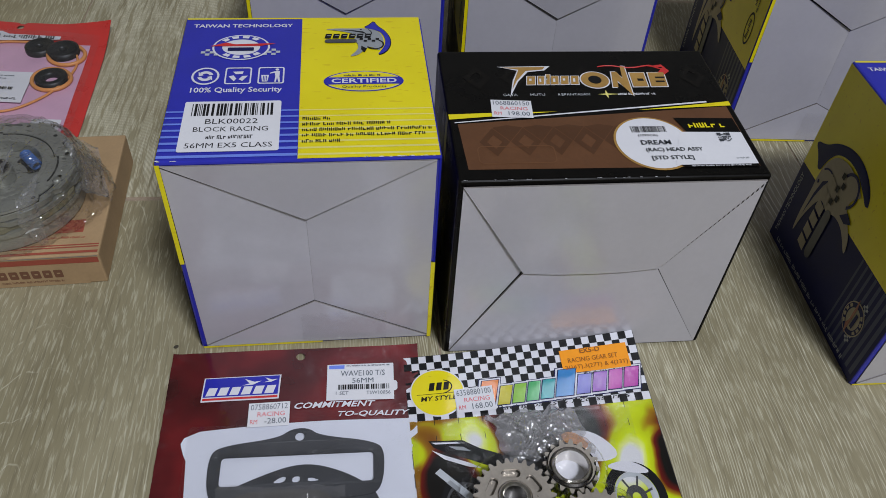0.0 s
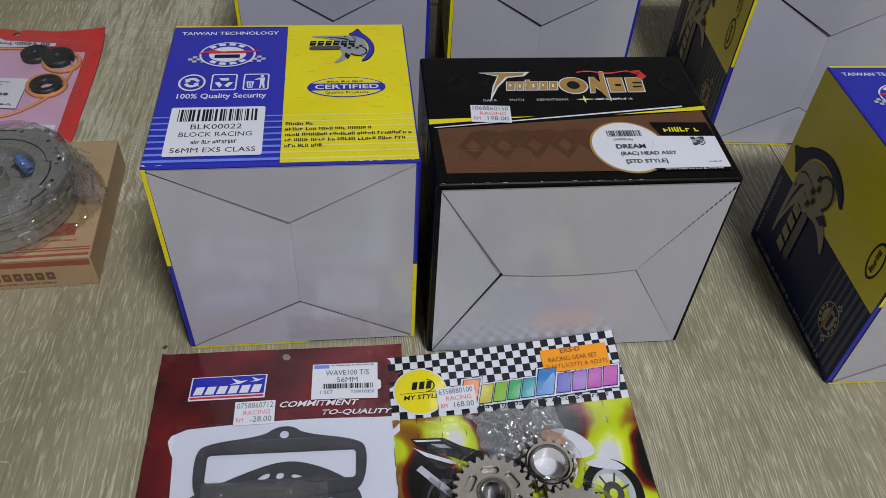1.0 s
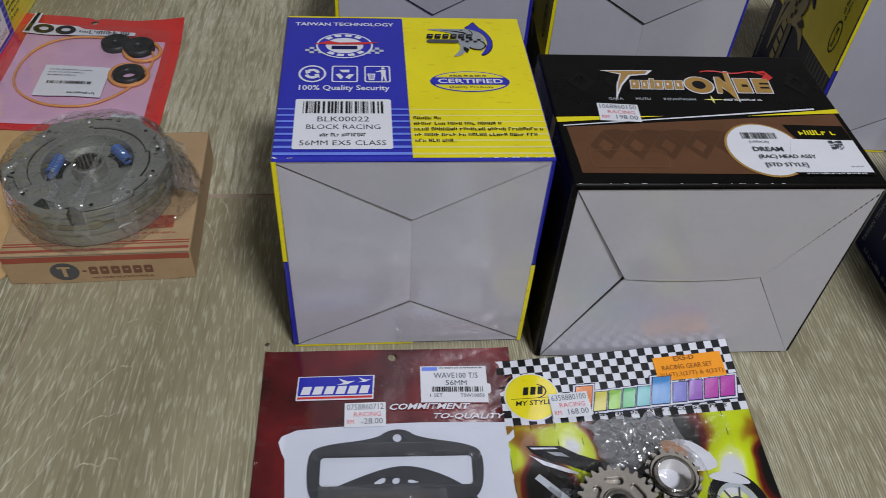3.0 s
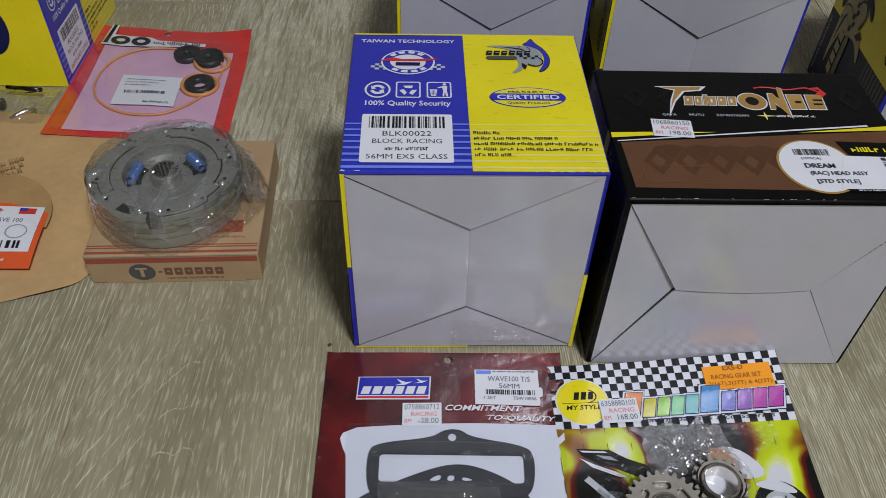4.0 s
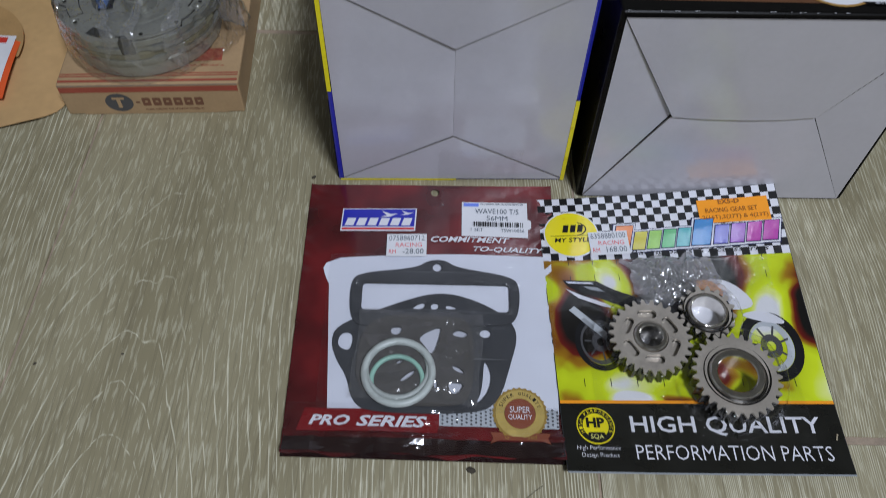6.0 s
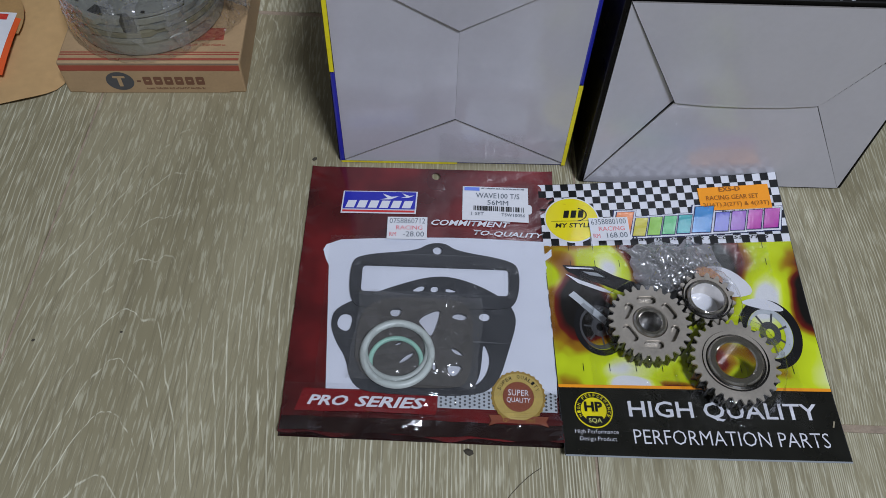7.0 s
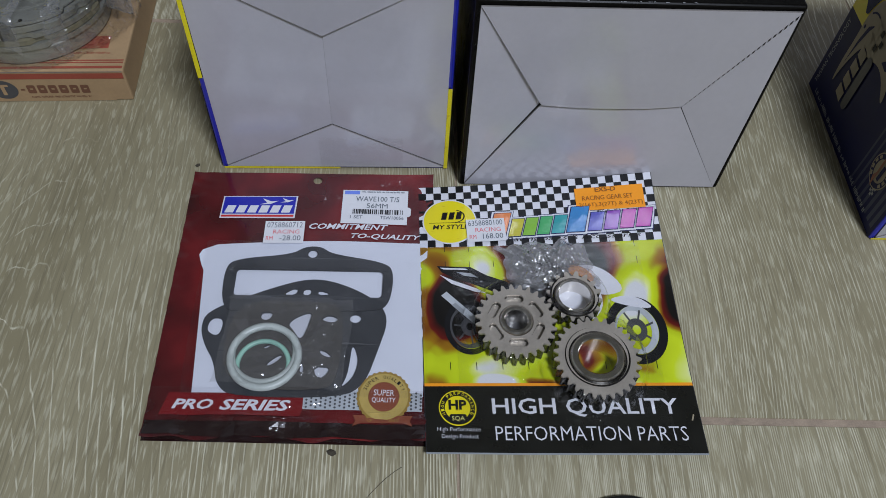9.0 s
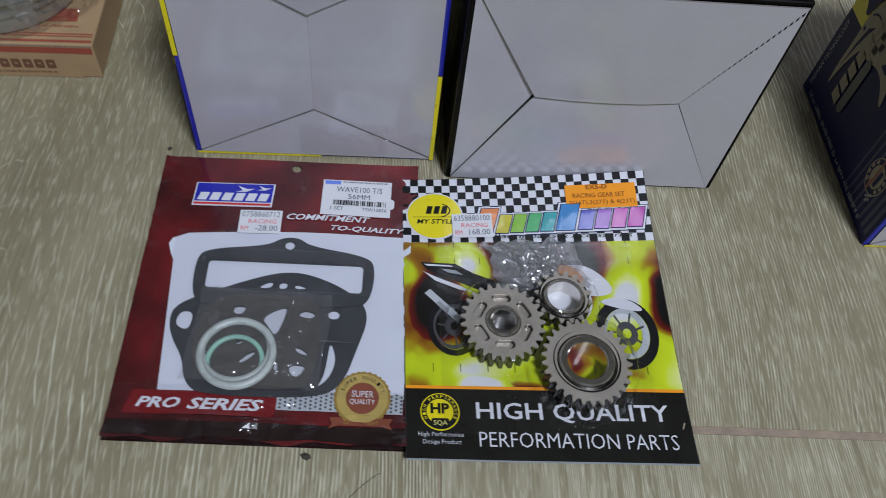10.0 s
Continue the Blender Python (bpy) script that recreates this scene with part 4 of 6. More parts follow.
    rect("printed_square", top, 0.1415, 0.0315, 0.1437, 0.0337, 0.0011, LABEL_INK, lab)
    rect("printed_square", top, 0.1465, 0.0315, 0.1487, 0.0337, 0.0011, LABEL_INK, lab)
    rect("printed_square", top, 0.1415, 0.0265, 0.1437, 0.0287, 0.0011, LABEL_INK, lab)
    bars("small_print", top, 0.1455, 0.0120, 0.1530, 0.0136, 0.0010, GREY_INK, lab, 64)
    flat("label_foot", top, [[(0.117, 0.0066), (RW - 0.0045, 0.0066), (RW - 0.0045, 0.0086), (0.114, 0.0086)]], 0.0005, BLACK_CARTON, lab, 0.00005)
    bars("brand_bar", top, 0.120, 0.0070, 0.153, 0.0082, 0.0007, WHITE_INK, lab, 63, 0.9)
    # yellow tick at the side
    side = face_map((0, RD, 0), (0, -1, 0), (0, 0, 1))
    rect("yellow_mark", side, 0.058, RH - 0.030, 0.066, RH - 0.001, 0.0002, YELLOW, b)
    return b


HEAD = at(0.0352, 0.3290, 9.5)
head_box(HEAD)


def stick_tag(f, u, v, tilt, code, price, lift=0.0006):
    g, o = relative(lambda a, b, w=0.0: f(u + a * math.cos(radians(tilt)) - b * math.sin(radians(tilt)), v + a * math.sin(radians(tilt)) + b * math.cos(radians(tilt)), w + lift))
    tag = thing("price_tag", "small white paper price tag with grey and red print", "price tag", Matrix.Translation(o), "price tags")
    w, h = 0.0222, 0.0155
    rect("paper", g, 0, 0, w, h, 0.0, PAPER, tag, (4, 3))
    text(code, g, 0.0012, 0.0108, 0.0210, 0.0145, 0.0002, GREY_STAMP, tag, bold=-0.004)
    text("RACING", g, 0.0050, 0.0064, 0.0196, 0.0093, 0.0002, PINK_INK, tag)
    text("RM", g, 0.0014, 0.0018, 0.0052, 0.0046, 0.0002, PINK_INK, tag)
    text(price, g, 0.0090, 0.0016, 0.0206, 0.0052, 0.0002, GREY_STAMP, tag)
    return tag


def scuffs_and_glints(f, u0, u1, n, seed, depth):
    """Bare white paper where a carton's edge is rubbed; also draws painted highlight dashes."""
    rng = random.Random(seed)
    ob = thing("edge_wear", "rubbed white spots and painted highlight dashes along a carton edge", "wear", group="edge wear", m=Matrix.Translation(f(u0, 0, 0)))
    o = f(u0, 0, 0)
    for _ in range(n):
        u, l = rng.uniform(u0, u1), rng.uniform(0.0006, 0.0030)
        v, h = rng.uniform(0.0, depth * 0.4), rng.uniform(0.0003, depth)
        pts = [f(u + a * l, v + c * h, 0.0004) - o for a, c in ((0, 0.1), (0.35, 0), (1, 0.2), (0.9, 0.8), (0.5, 1), (0.15, 0.7))]
        bm = bmesh.new()
        bm.faces.new([bm.verts.new(p) for p in pts])
        part("scuff_glint", bm, PAPER, ob)


near_top = in_world(NEAR, face_map((0, 0, MH), (1, 0, 0), (0, 1, 0)))
scuffs_and_glints(near_top, 0.088, 0.134, 16, 3, 0.0010)
scuffs_and_glints(near_top, 0.000, 0.010, 5, 4, 0.0012)
head_top = in_world(HEAD, face_map((0, 0, RH), (1, 0, 0), (0, 1, 0)))
# these dashes paint the broken highlight on the black carton's front edge
scuffs_and_glints(head_top, 0.002, 0.110, 16, 5, 0.00022)
stick_tag(in_world(HEAD, face_map((0, 0, RH), (1, 0, 0), (0, 1, 0))), 0.0236, 0.0510, -4, "1068860150", "198.00")

# ---- gasket bag ----
GW, GH = 0.1400, 0.1690


def bag_lift(s, t):
    w = 0.0004 * noise.noise(Vector((s * 4 + 3, t * 4, 1.7)))
    puff = 0.0022 * math.sin(math.pi * min(max(s, 0), 1)) * math.sin(math.pi * min(max(t, 0), 1)) ** 0.6
    w += 0.0010 * ridged(s * 9 + 1, t * 3, 6.0) * max(0.0, 1 - t / 0.14) + 0.0008 * ridged(s * 12, t * 16, 2.0) * max(0.0, (abs(s - 0.5) - 0.38) / 0.12)
    foot = 0.0014 * max(0.0, 0.06 - t) / 0.06 * (1 + math.sin(s * 21))
    crease = 0.0016 * math.exp(-((t - 0.058 - 0.006 * math.sin(s * 7)) / 0.014) ** 2) * (0.5 + 0.5 * math.sin(s * 9 + 4.2))
    return 0.0022 + puff + w + foot + crease


bag_f = bilinear((-0.0950, 0.1430), (0.0415, 0.1625), (-0.1230, 0.3080), (0.0190, 0.3320), GW, GH, bag_lift)


def gasket_bag():
    g, o = relative(bag_f)
    b = thing("gasket_bag", "dark red printed plastic bag with a clear window, lying flat", "bag", Matrix.Translation(o))
    # the bag's sheet with its hang hole, wavy at the foot
    bm = bmesh.new()
    grid(bm, lambda a, c, w: g(a, c - (0.0012 * math.sin(a * 90) + 0.0008 * math.sin(a * 230 + 1)) * max(0.0, 1 - c / 0.01), w), 0, 0, GW, GH, 0, 90, 108)
    doomed = [fc for fc in bm.faces if (fc.calc_center_median() - g(0.0722, 0.1628, 0)).length < 0.0026]
    bmesh.ops.delete(bm, geom=doomed, context="FACES")
    mid = g(0.0722, 0.1628, 0)
    for v in bm.verts:
        d = v.co - mid
        if v.is_boundary and d.length < 0.006:
            v.co = mid + d.normalized() * 0.0027
    part("foil", bm, MAROON, b, smooth=True)
    rect("back_sheet", lambda a, c, w=0.0: g(a, c, w) * 1.0 - Vector((0, 0, bag_lift(a / GW, c / GH) - 0.0006)), -0.0004, -0.0012, GW + 0.0004, 0.1560, 0, MAROON_DARK, b, (8, 8))
    # white card that shows through the window
    bm = bmesh.new()
    nx, ny = 30, 26
    def win(a, c, w):
        t = (c - 0.0235) / 0.0965
        left = 0.0210 - 0.0065 * t if t < 0.82 else 0.0150 - 0.0040 * math.sin((t - 0.82) / 0.18 * 1.6) + 0.010 * max(0.0, (t - 0.93) / 0.07) ** 2
        right = 0.1378
        topv = 0.1145 + 0.0028 * math.sin(min(1.0, a / 0.6) * 1.57)
        return g(left + (right - left) * a, 0.0235 + (topv - 0.0235) * t, 0.00035)
    grid(bm, win, 0, 0.0235, 1, 0.12, 0, nx, ny)
    part("window", bm, WINDOW_CARD, b, "white card behind the clear window", smooth=True)
    # printing
    rect("dark_foot", g, 0.0005, 0.0006, GW - 0.0005, 0.0085, 0.0003, MAROON_DARK, b, (40, 3))
    bm = bmesh.new()
    grid(bm, lambda a, c, w: g(0.0065 + a * 0.0700 + c * 0.0035, 0.0115 + c * 0.0120, 0.0005), 0, 0, 1, 1, 0, 20, 4)
    part("red_band", bm, RED_FOIL, b, smooth=True)
    text("PRO", g, 0.0125, 0.0145, 0.0330, 0.0200, 0.0008, WHITE_INK, b, bold=0.03, shear=0.3)
    text("SERIES", g, 0.0362, 0.0142, 0.0715, 0.0200, 0.0008, WHITE_INK, b, bold=0.03, shear=0.3)
    rect("pale_band", g, 0.0775, 0.0155, GW - 0.0025, 0.0255, 0.0005, SILVER_INK, b, (20, 4))
    bm = bmesh.new()
    for i in range(25):
        for j in range(5):
            a, c = 0.0792 + i * 0.0024, 0.0166 + j * 0.0019 + (0.00095 if i % 2 else 0)
            vs = [bm.verts.new(g(x, y, 0.0008)) for x, y in oval(a, c, 0.00062, 0.00062, 6)]
            bm.faces.new(vs)
    tagged(part("dot_pattern", bm, DARK_GREY_INK, b), kind="stuff")
    c = (0.1180, 0.0228)
    seal = flat("seal", g, [[(c[0] + (0.0140 if k % 2 else 0.0133) * math.cos(k * math.pi / 30), c[1] + (0.0140 if k % 2 else 0.0133) * math.sin(k * math.pi / 30)) for k in range(60)]], 0.0010, GOLD_SEAL, b, 0.0, "round gold printed quality seal")
    flat("seal_ring", g, [oval(*c, 0.0124), oval(*c, 0.0080)], 0.0013, GOLD_PALE, seal)
    flat("seal_core", g, [oval(*c, 0.0078)], 0.0013, SEAL_CORE, seal)
    text("SUPER", g, c[0] - 0.0052, c[1] + 0.0004, c[0] + 0.0052, c[1] + 0.0036, 0.0016, WHITE_INK, seal)
    text("QUALITY", g, c[0] - 0.0060, c[1] - 0.0036, c[0] + 0.0060, c[1] - 0.0006, 0.0016, WHITE_INK, seal)
    for s, r0 in (("SUPER QUALITY", 0.0094),):
        for k, ch in enumerate(s):
            if ch == " ":
                continue
            a = radians(158 - k * 11.3)
            ca, sa = math.cos(a - math.pi / 2), math.sin(a - math.pi / 2)
            h = lambda x, y, w=0.0: g(c[0] + r0 * math.cos(a) + x * ca - y * sa, c[1] + r0 * math.sin(a) + x * sa + y * ca, w)
            text(ch, h, -0.0007, 0, 0.0007, 0.0019, 0.0016, BLACK_INK, seal)
    flat("seal_ribbon", g, [[(c[0] - 0.0150, 0.0070), (c[0] - 0.0105, 0.0088), (c[0] + 0.0105, 0.0088), (c[0] + 0.0150, 0.0072), (c[0] + 0.0135, 0.0100), (c[0] + 0.0150, 0.0128), (c[0] - 0.0150, 0.0128), (c[0] - 0.0135, 0.0100)]], 0.0010, SEAL_CORE, seal)
    text("Guaranteed", g, c[0] - 0.0080, 0.0094, c[0] + 0.0080, 0.0120, 0.0013, GOLD_INK, seal)
    # brand plate: a blue panel with two white birds and a bar of blocks
    B = lambda a, d, w=0.0: g(0.0190 + a + 0.12 * d * 0.3, 0.1335 + d, w)
    rect("brand_plate", B, 0, 0, 0.0425, 0.0165, 0.0003, WHITE_INK, b, (8, 4))
    rect("brand_plate", B, 0.0008, 0.0030, 0.0417, 0.0158, 0.0006, BLUE, b, (8, 4))
    rect("brand_plate", B, 0.0008, 0.0008, 0.0417, 0.0022, 0.0006, RED_INK, b, (8, 2))
    for k in range(6):
        x = 0.0022 + k * 0.0064
        flat("brand_bar", B, [[(x, 0.0036), (x + 0.0050, 0.0036), (x + 0.0062, 0.0090), (x + 0.0014, 0.0090)]], 0.0009, WHITE_INK, b)
    for x, y, k in ((0.0215, 0.0098, 1.0), (0.0330, 0.0112, 0.75)):
        flat("brand_bird", B, [[(x, y), (x + 0.004 * k, y + 0.0012 * k), (x + 0.001 * k, y + 0.0045 * k), (x + 0.0065 * k, y + 0.0022 * k), (x + 0.0105 * k, y + 0.0026 * k), (x + 0.006 * k, y + 0.0002 * k)]], 0.0009, WHITE_INK, b)
    text("COMMITMENT", g, 0.0705, 0.1255, 0.1150, 0.1295, 0.0008, WHITE_INK, b, bold=0.02, shear=0.3)
    text("TO-QUALITY", g, 0.0945, 0.1188, 0.1340, 0.1228, 0.0008, WHITE_INK, b, bold=0.02, shear=0.3)
    # paper label
    lab = rect("label", g, 0.0878, 0.1300, 0.1255, 0.1552, 0.0007, PAPER, b, (10, 8), "white paper product label")
    rect("brand_bar", g, 0.0888, 0.1518, 0.0975, 0.1544, 0.0010, LIGHT_BLUE, lab, (2, 1))
    bars("small_print", g, 0.0985, 0.1532, 0.1240, 0.1544, 0.0010, GREY_STAMP, lab, 71)
    text("WAVE100 T/S", g, 0.0955, 0.1465, 0.1205, 0.1503, 0.0010, GREY_STAMP, lab)
    text("56MM", g, 0.1020, 0.1415, 0.1140, 0.1450, 0.0010, GREY_STAMP, lab)
    barcode(g, 0.0942, 0.1370, 0.1228, 0.1405, 0.0010, lab, 72)
    text("1 SET", g, 0.0930, 0.1335, 0.1000, 0.1358, 0.0010, GREY_STAMP, lab)
    text("TSW10056", g, 0.1100, 0.1335, 0.1235, 0.1358, 0.0010, GREY_STAMP, lab)
    flat("hang_flap", g, [round_rect(0.1235, 0.1360, 0.1275, 0.1430, 0.0018)], 0.0004, PAPER, b)
    # clear film over the window, slightly crumpled
    wr = lambda a, c: 0.0008 + 0.0040 * min(1.0, (0.1170 - c) / 0.02, (c - 0.0225) / 0.032 + 0.05, (0.1378 - a) / 0.02 + 0.1) + 0.0007 * noise.noise(Vector((a * 90, c * 70, 2))) + 0.0005 * abs(noise.noise(Vector((a * 260, c * 60, 9)))) + 0.0016 * max(0.0, noise.noise(Vector((a * 22, c * 26, 4))) - 0.12) * (1 + ridged(a * 60 + c * 90, c * 240 - a * 50, 7))
    sheet("clear_film", g, wr, 0.0155, 0.0225, 0.1378, 0.1170, 110, 120, FILM, b, label="clear glossy plastic window film")
    sa = lambda a, c: 0.0052 + 0.0016 * ridged(a * 75, c * 55, 4) + 0.0007 * ridged(a * 220, c * 180, 8) - 0.0030 * max(0.0, (c - 0.070) / 0.010) ** 2
    loose = lambda a, c, w=0.0: g(a + 0.004 * noise.noise(Vector((c * 45, 1, 3))) + 0.10 * (c - 0.05), c + 0.005 * noise.noise(Vector((a * 38, 5, 2))), w)
    sheet("inner_sachet", loose, sa, 0.0330, 0.0250, 0.0980, 0.0770, 70, 60, SACHET, b, label="clear inner sachet with the rings")
    # the clear seam at the bag's foot, wavy and shiny
    hem = lambda a, c: 0.0012 + 0.0016 * ridged(a * 46, c * 210, 5) * min(1.0, max(0.0, c / 0.006)) * (0.25 + 0.75 * max(0.0, math.sin(a * 62 + 3.4))) + 0.0006 * ridged(a * 110, c * 120, 2)
    sheet("foot_film", g, hem, 0.0010, -0.0028, GW - 0.0010, 0.0260, 130, 50, FILM, b, label="clear wavy plastic hem")
    return b


gasket_bag()
stick_tag(bag_f, 0.0462, 0.1140, 0.5, "0758860712", "-28.00", 0.0026)
bag_g, bag_o = relative(bag_f)


def gasket(name, label, loops, w, material):
    ob = thing(name, label, "gasket", Matrix.Translation(bag_o), "gaskets in the bag")
    flat("plate", bag_g, loops, w, material, ob, 0.0006)
    return ob


gasket("cover_gasket", "black rectangular cover gasket with a lug", [
    smooth_loop([(0.0290, 0.0715), (0.0275, 0.0985), (0.0345, 0.1035), (0.0630, 0.1065), (0.0700, 0.1120), (0.0790, 0.1122), (0.0850, 0.1070), (0.1150, 0.1025), (0.1200, 0.0960), (0.1185, 0.0760), (0.1110, 0.0705), (0.0400, 0.0690)], 3),
    round_rect(0.0345, 0.0795, 0.1140, 0.0962, 0.0022), oval(0.0746, 0.1070, 0.0026, 0.0026, 16)], 0.0016, GASKET_GREY)
HOLES = [
    smooth_loop([(0.0535, 0.0478), (0.0572, 0.0500), (0.0590, 0.0492), (0.0562, 0.0470)], 1), smooth_loop([(0.0562, 0.0379), (0.0612, 0.0430), (0.0651, 0.0444), (0.0644, 0.0415), (0.0590, 0.0372)], 2),
    smooth_loop([(0.0692, 0.0665), (0.0781, 0.0703), (0.0768, 0.0619), (0.0735, 0.0516), (0.0690, 0.0579), (0.0655, 0.0621)], 2),
    smooth_loop([(0.0822, 0.0647), (0.0860, 0.0685), (0.0925, 0.0661), (0.0898, 0.0627)], 2), smooth_loop([(0.0829, 0.0476), (0.0870, 0.0466), (0.0911, 0.0424), (0.0850, 0.0438)], 2),
    smooth_loop([(0.0812, 0.0381), (0.0904, 0.0376), (0.0872, 0.0313), (0.0828, 0.0318)], 1), smooth_loop([(0.0752, 0.0408), (0.0770, 0.0340), (0.0738, 0.0345)], 2),
    smooth_loop([(0.0507, 0.0691), (0.0576, 0.0691), (0.0562, 0.0640), (0.0514, 0.0640)], 2)]
gasket("base_gasket", "grey cylinder base gasket with a large round bore", [
    smooth_loop([(0.0200, 0.0600), (0.0220, 0.0700), (0.0420, 0.0790), (0.0560, 0.0850), (0.0700, 0.0900), (0.0820, 0.0908), (0.0960, 0.0865), (0.1080, 0.0800), (0.1150, 0.0740), (0.1180, 0.0650), (0.1140, 0.0500), (0.1080, 0.0290), (0.0960, 0.0215), (0.0420, 0.0210), (0.0330, 0.0270), (0.0300, 0.0400), (0.0235, 0.0500)], 2),
    smooth_loop([(0.0232, 0.0580), (0.0245, 0.0655), (0.0300, 0.0660), (0.0318, 0.0620), (0.0300, 0.0545)], 2),
    smooth_loop([(0.0953, 0.0263), (0.0985, 0.0330), (0.0995, 0.0420), (0.1000, 0.0509), (0.1022, 0.0480), (0.1040, 0.0410), (0.1015, 0.0320)], 2), oval(0.1007, 0.0665, 0.0030, 0.0024, 14),
    smooth_loop([(0.0610, 0.0805), (0.0660, 0.0842), (0.0690, 0.0838), (0.0675, 0.0805)], 1), smooth_loop([(0.0715, 0.0805), (0.0720, 0.0840), (0.0760, 0.0840), (0.0755, 0.0805)], 1), smooth_loop([(0.0795, 0.0805), (0.0800, 0.0836), (0.0870, 0.0812)], 1)] + HOLES, 0.0009, GASKET_GREY)
gasket("head_gasket", "grey-brown fibre head gasket, partly hidden", [
    smooth_loop([(0.0350, 0.0255), (0.0340, 0.0640), (0.0450, 0.0760), (0.0800, 0.0760), (0.0950, 0.0730), (0.0945, 0.0300), (0.0850, 0.0240)], 2)] + HOLES, 0.0023, GASKET_BROWN)


def ring_in(f, o, name, label, cu, cv, r, tr, w, material, cat="seal ring", group=""):
    ob = thing(name, label, cat, Matrix.Translation(o), group)
    bm = bmesh.new()
    tube(bm, [f(cu + r * math.cos(2 * math.pi * k / 48), cv + r * math.sin(2 * math.pi * k / 48), w + tr) for k in range(48)], tr, 8)
    part("ring", bm, material, ob, smooth=True)
    return ob


ring_in(bag_g, bag_o, "seal_ring", "grey rubber ring under clear film", 0.0562, 0.0415, 0.0172, 0.0020, 0.0032, GREY_RING, group="rings in the bag")
ring_in(bag_g, bag_o, "seal_ring", "grey rubber ring under clear film", 0.0556, 0.0440, 0.0160, 0.0015, 0.0026, GREY_RING, group="rings in the bag")
ring_in(bag_g, bag_o, "seal_ring", "pale green rubber ring under clear film", 0.0556, 0.0380, 0.0130, 0.0013, 0.0020, GREEN_RING, group="rings in the bag")

# ---- gear card ----
CW, CH = 0.1390, 0.1640


def card_lift(s, t):
    return 0.0024 + 0.0016 * (1 - s) * (1 - t) + 0.0125 * max(0, s) ** 1.5 * max(0, t) ** 2.2 + 0.0012 * max(0.0, 1 - t * 6) * max(0.0, 1 - s * 3)


card_f = bilinear((0.0425, 0.1563), (0.1802, 0.1794), (0.0110, 0.3202), (0.1485, 0.3480), CW, CH, card_lift)
card_g, card_o = relative(card_f)


def gear_card():
    g = card_g
    b = thing("gear_card", "glossy printed blister card with checks and yellow flames, slightly curled", "blister card", Matrix.Translation(card_o))
    bm = bmesh.new()
    grid(bm, g, 0, 0, CW, CH, 0, 30, 34)
    bmesh.ops.solidify(bm, geom=bm.faces[:], thickness=0.0007)
    part("card", bm, DARK_GREY_INK, b)
    rect("flame_artwork", g, 0.0004, 0.0362, CW - 0.0004, 0.1202, 0.0002, FLAMES, b, (26, 16))
    rect("orange_line", g, 0.0004, 0.0350, CW - 0.0004, 0.0366, 0.0003, ORANGE, b, (26, 1))
    rect("black_panel", g, 0.0004, 0.0004, CW - 0.0004, 0.0350, 0.0002, CARD_BLACK, b, (26, 7))
    rect("white_head", g, 0.0004, 0.1200, CW - 0.0004, CH - 0.0004, 0.0002, WHITE_INK, b, (26, 8))
    n, m = 31, 9
    du, dv = (CW - 0.0008) / n, (CH - 0.1204) / m
    for i in range(n):
        for j in range(m):
            if (i + j) % 2:
                rect("check", g, 0.0004 + i * du, 0.1200 + j * dv, 0.0004 + (i + 1) * du, 0.1200 + (j + 1) * dv, 0.0004, BLACK_INK, b)
    # round yellow badge
    e = (0.0180, 0.1376)
    flat("badge", g, [oval(*e, 0.0158, 0.0158)], 0.0006, WHITE_INK, b)
    flat("badge", g, [oval(*e, 0.0150, 0.0150)], 0.0008, YELLOW, b)
    flat("badge_mark", g, [arc_band(e[0] + 0.002, e[1] + 0.0035, 0.0062, 0.0070, -80, 70, 12, 0.7)], 0.0010, BLACK_INK, b)
    for k in range(3):
        x = e[0] - 0.0050 + k * 0.0042
        flat("brand_bar", g, [[(x, e[1] + 0.0012), (x + 0.0030, e[1] + 0.0012), (x + 0.0042, e[1] + 0.0064), (x + 0.0012, e[1] + 0.0064)]], 0.0010, BLACK_INK, b)
    rect("badge_line", g, e[0] - 0.012, e[1] - 0.0012, e[0] + 0.012, e[1] - 0.0009, 0.0010, BLACK_INK, b)
    text("MY STYLE", g, e[0] - 0.0100, e[1] - 0.0056, e[0] + 0.0110, e[1] - 0.0024, 0.0010, BLACK_INK, b, bold=0.02, shear=0.2)
    # rainbow brand mark as plain slanting blocks with a pale edge and a dark rim
    widths = (0.0120, 0.0086, 0.0086, 0.0086, 0.0090, 0.0128, 0.0096, 0.0096, 0.0096, 0.0102)
    for name, gap, z, ink in (("brand_shadow", 0.0019, 0.0006, NAVY), ("brand_edge", 0.0014, 0.0008, WHITE_INK), ("brand_rim", 0.0005, 0.0010, NAVY), ("brand_mark", 0.0, 0.0012, None)):
        x = 0.0395
        for k, wd in enumerate(widths):
            tall = 0.0165 if k in (0, 5) else 0.0118
            y = 0.1252 + k * 0.00035
            wq, sl = wd * 0.80, tall * 0.30
            loops = [[(x - gap, y - gap), (x + wq + gap, y - gap), (x + wq + sl + gap, y + tall + gap), (x + sl - gap, y + tall + gap)]]
            flat(name, g, loops, z, ink or HUES[min(k, 8)], b)
            x += wd * 0.965
    text("Racing parts & Accessories", g, 0.0500, 0.1212, 0.1270, 0.1252, 0.0010, BLACK_INK, b, shear=0.25)
    bars("small_print", g, 0.1040, 0.1384, 0.1320, 0.1408, 0.0010, BLACK_INK, b, 81, 0.85)
    st = rect("sticker", g, 0.0925, 0.1408, 0.1325, 0.1560, 0.0010, ORANGE, b, (10, 5), "orange paper sticker")
    text("EX5-D", g, 0.1045, 0.1525, 0.1165, 0.1556, 0.0014, ORANGE_DARK, st, bold=0.02)
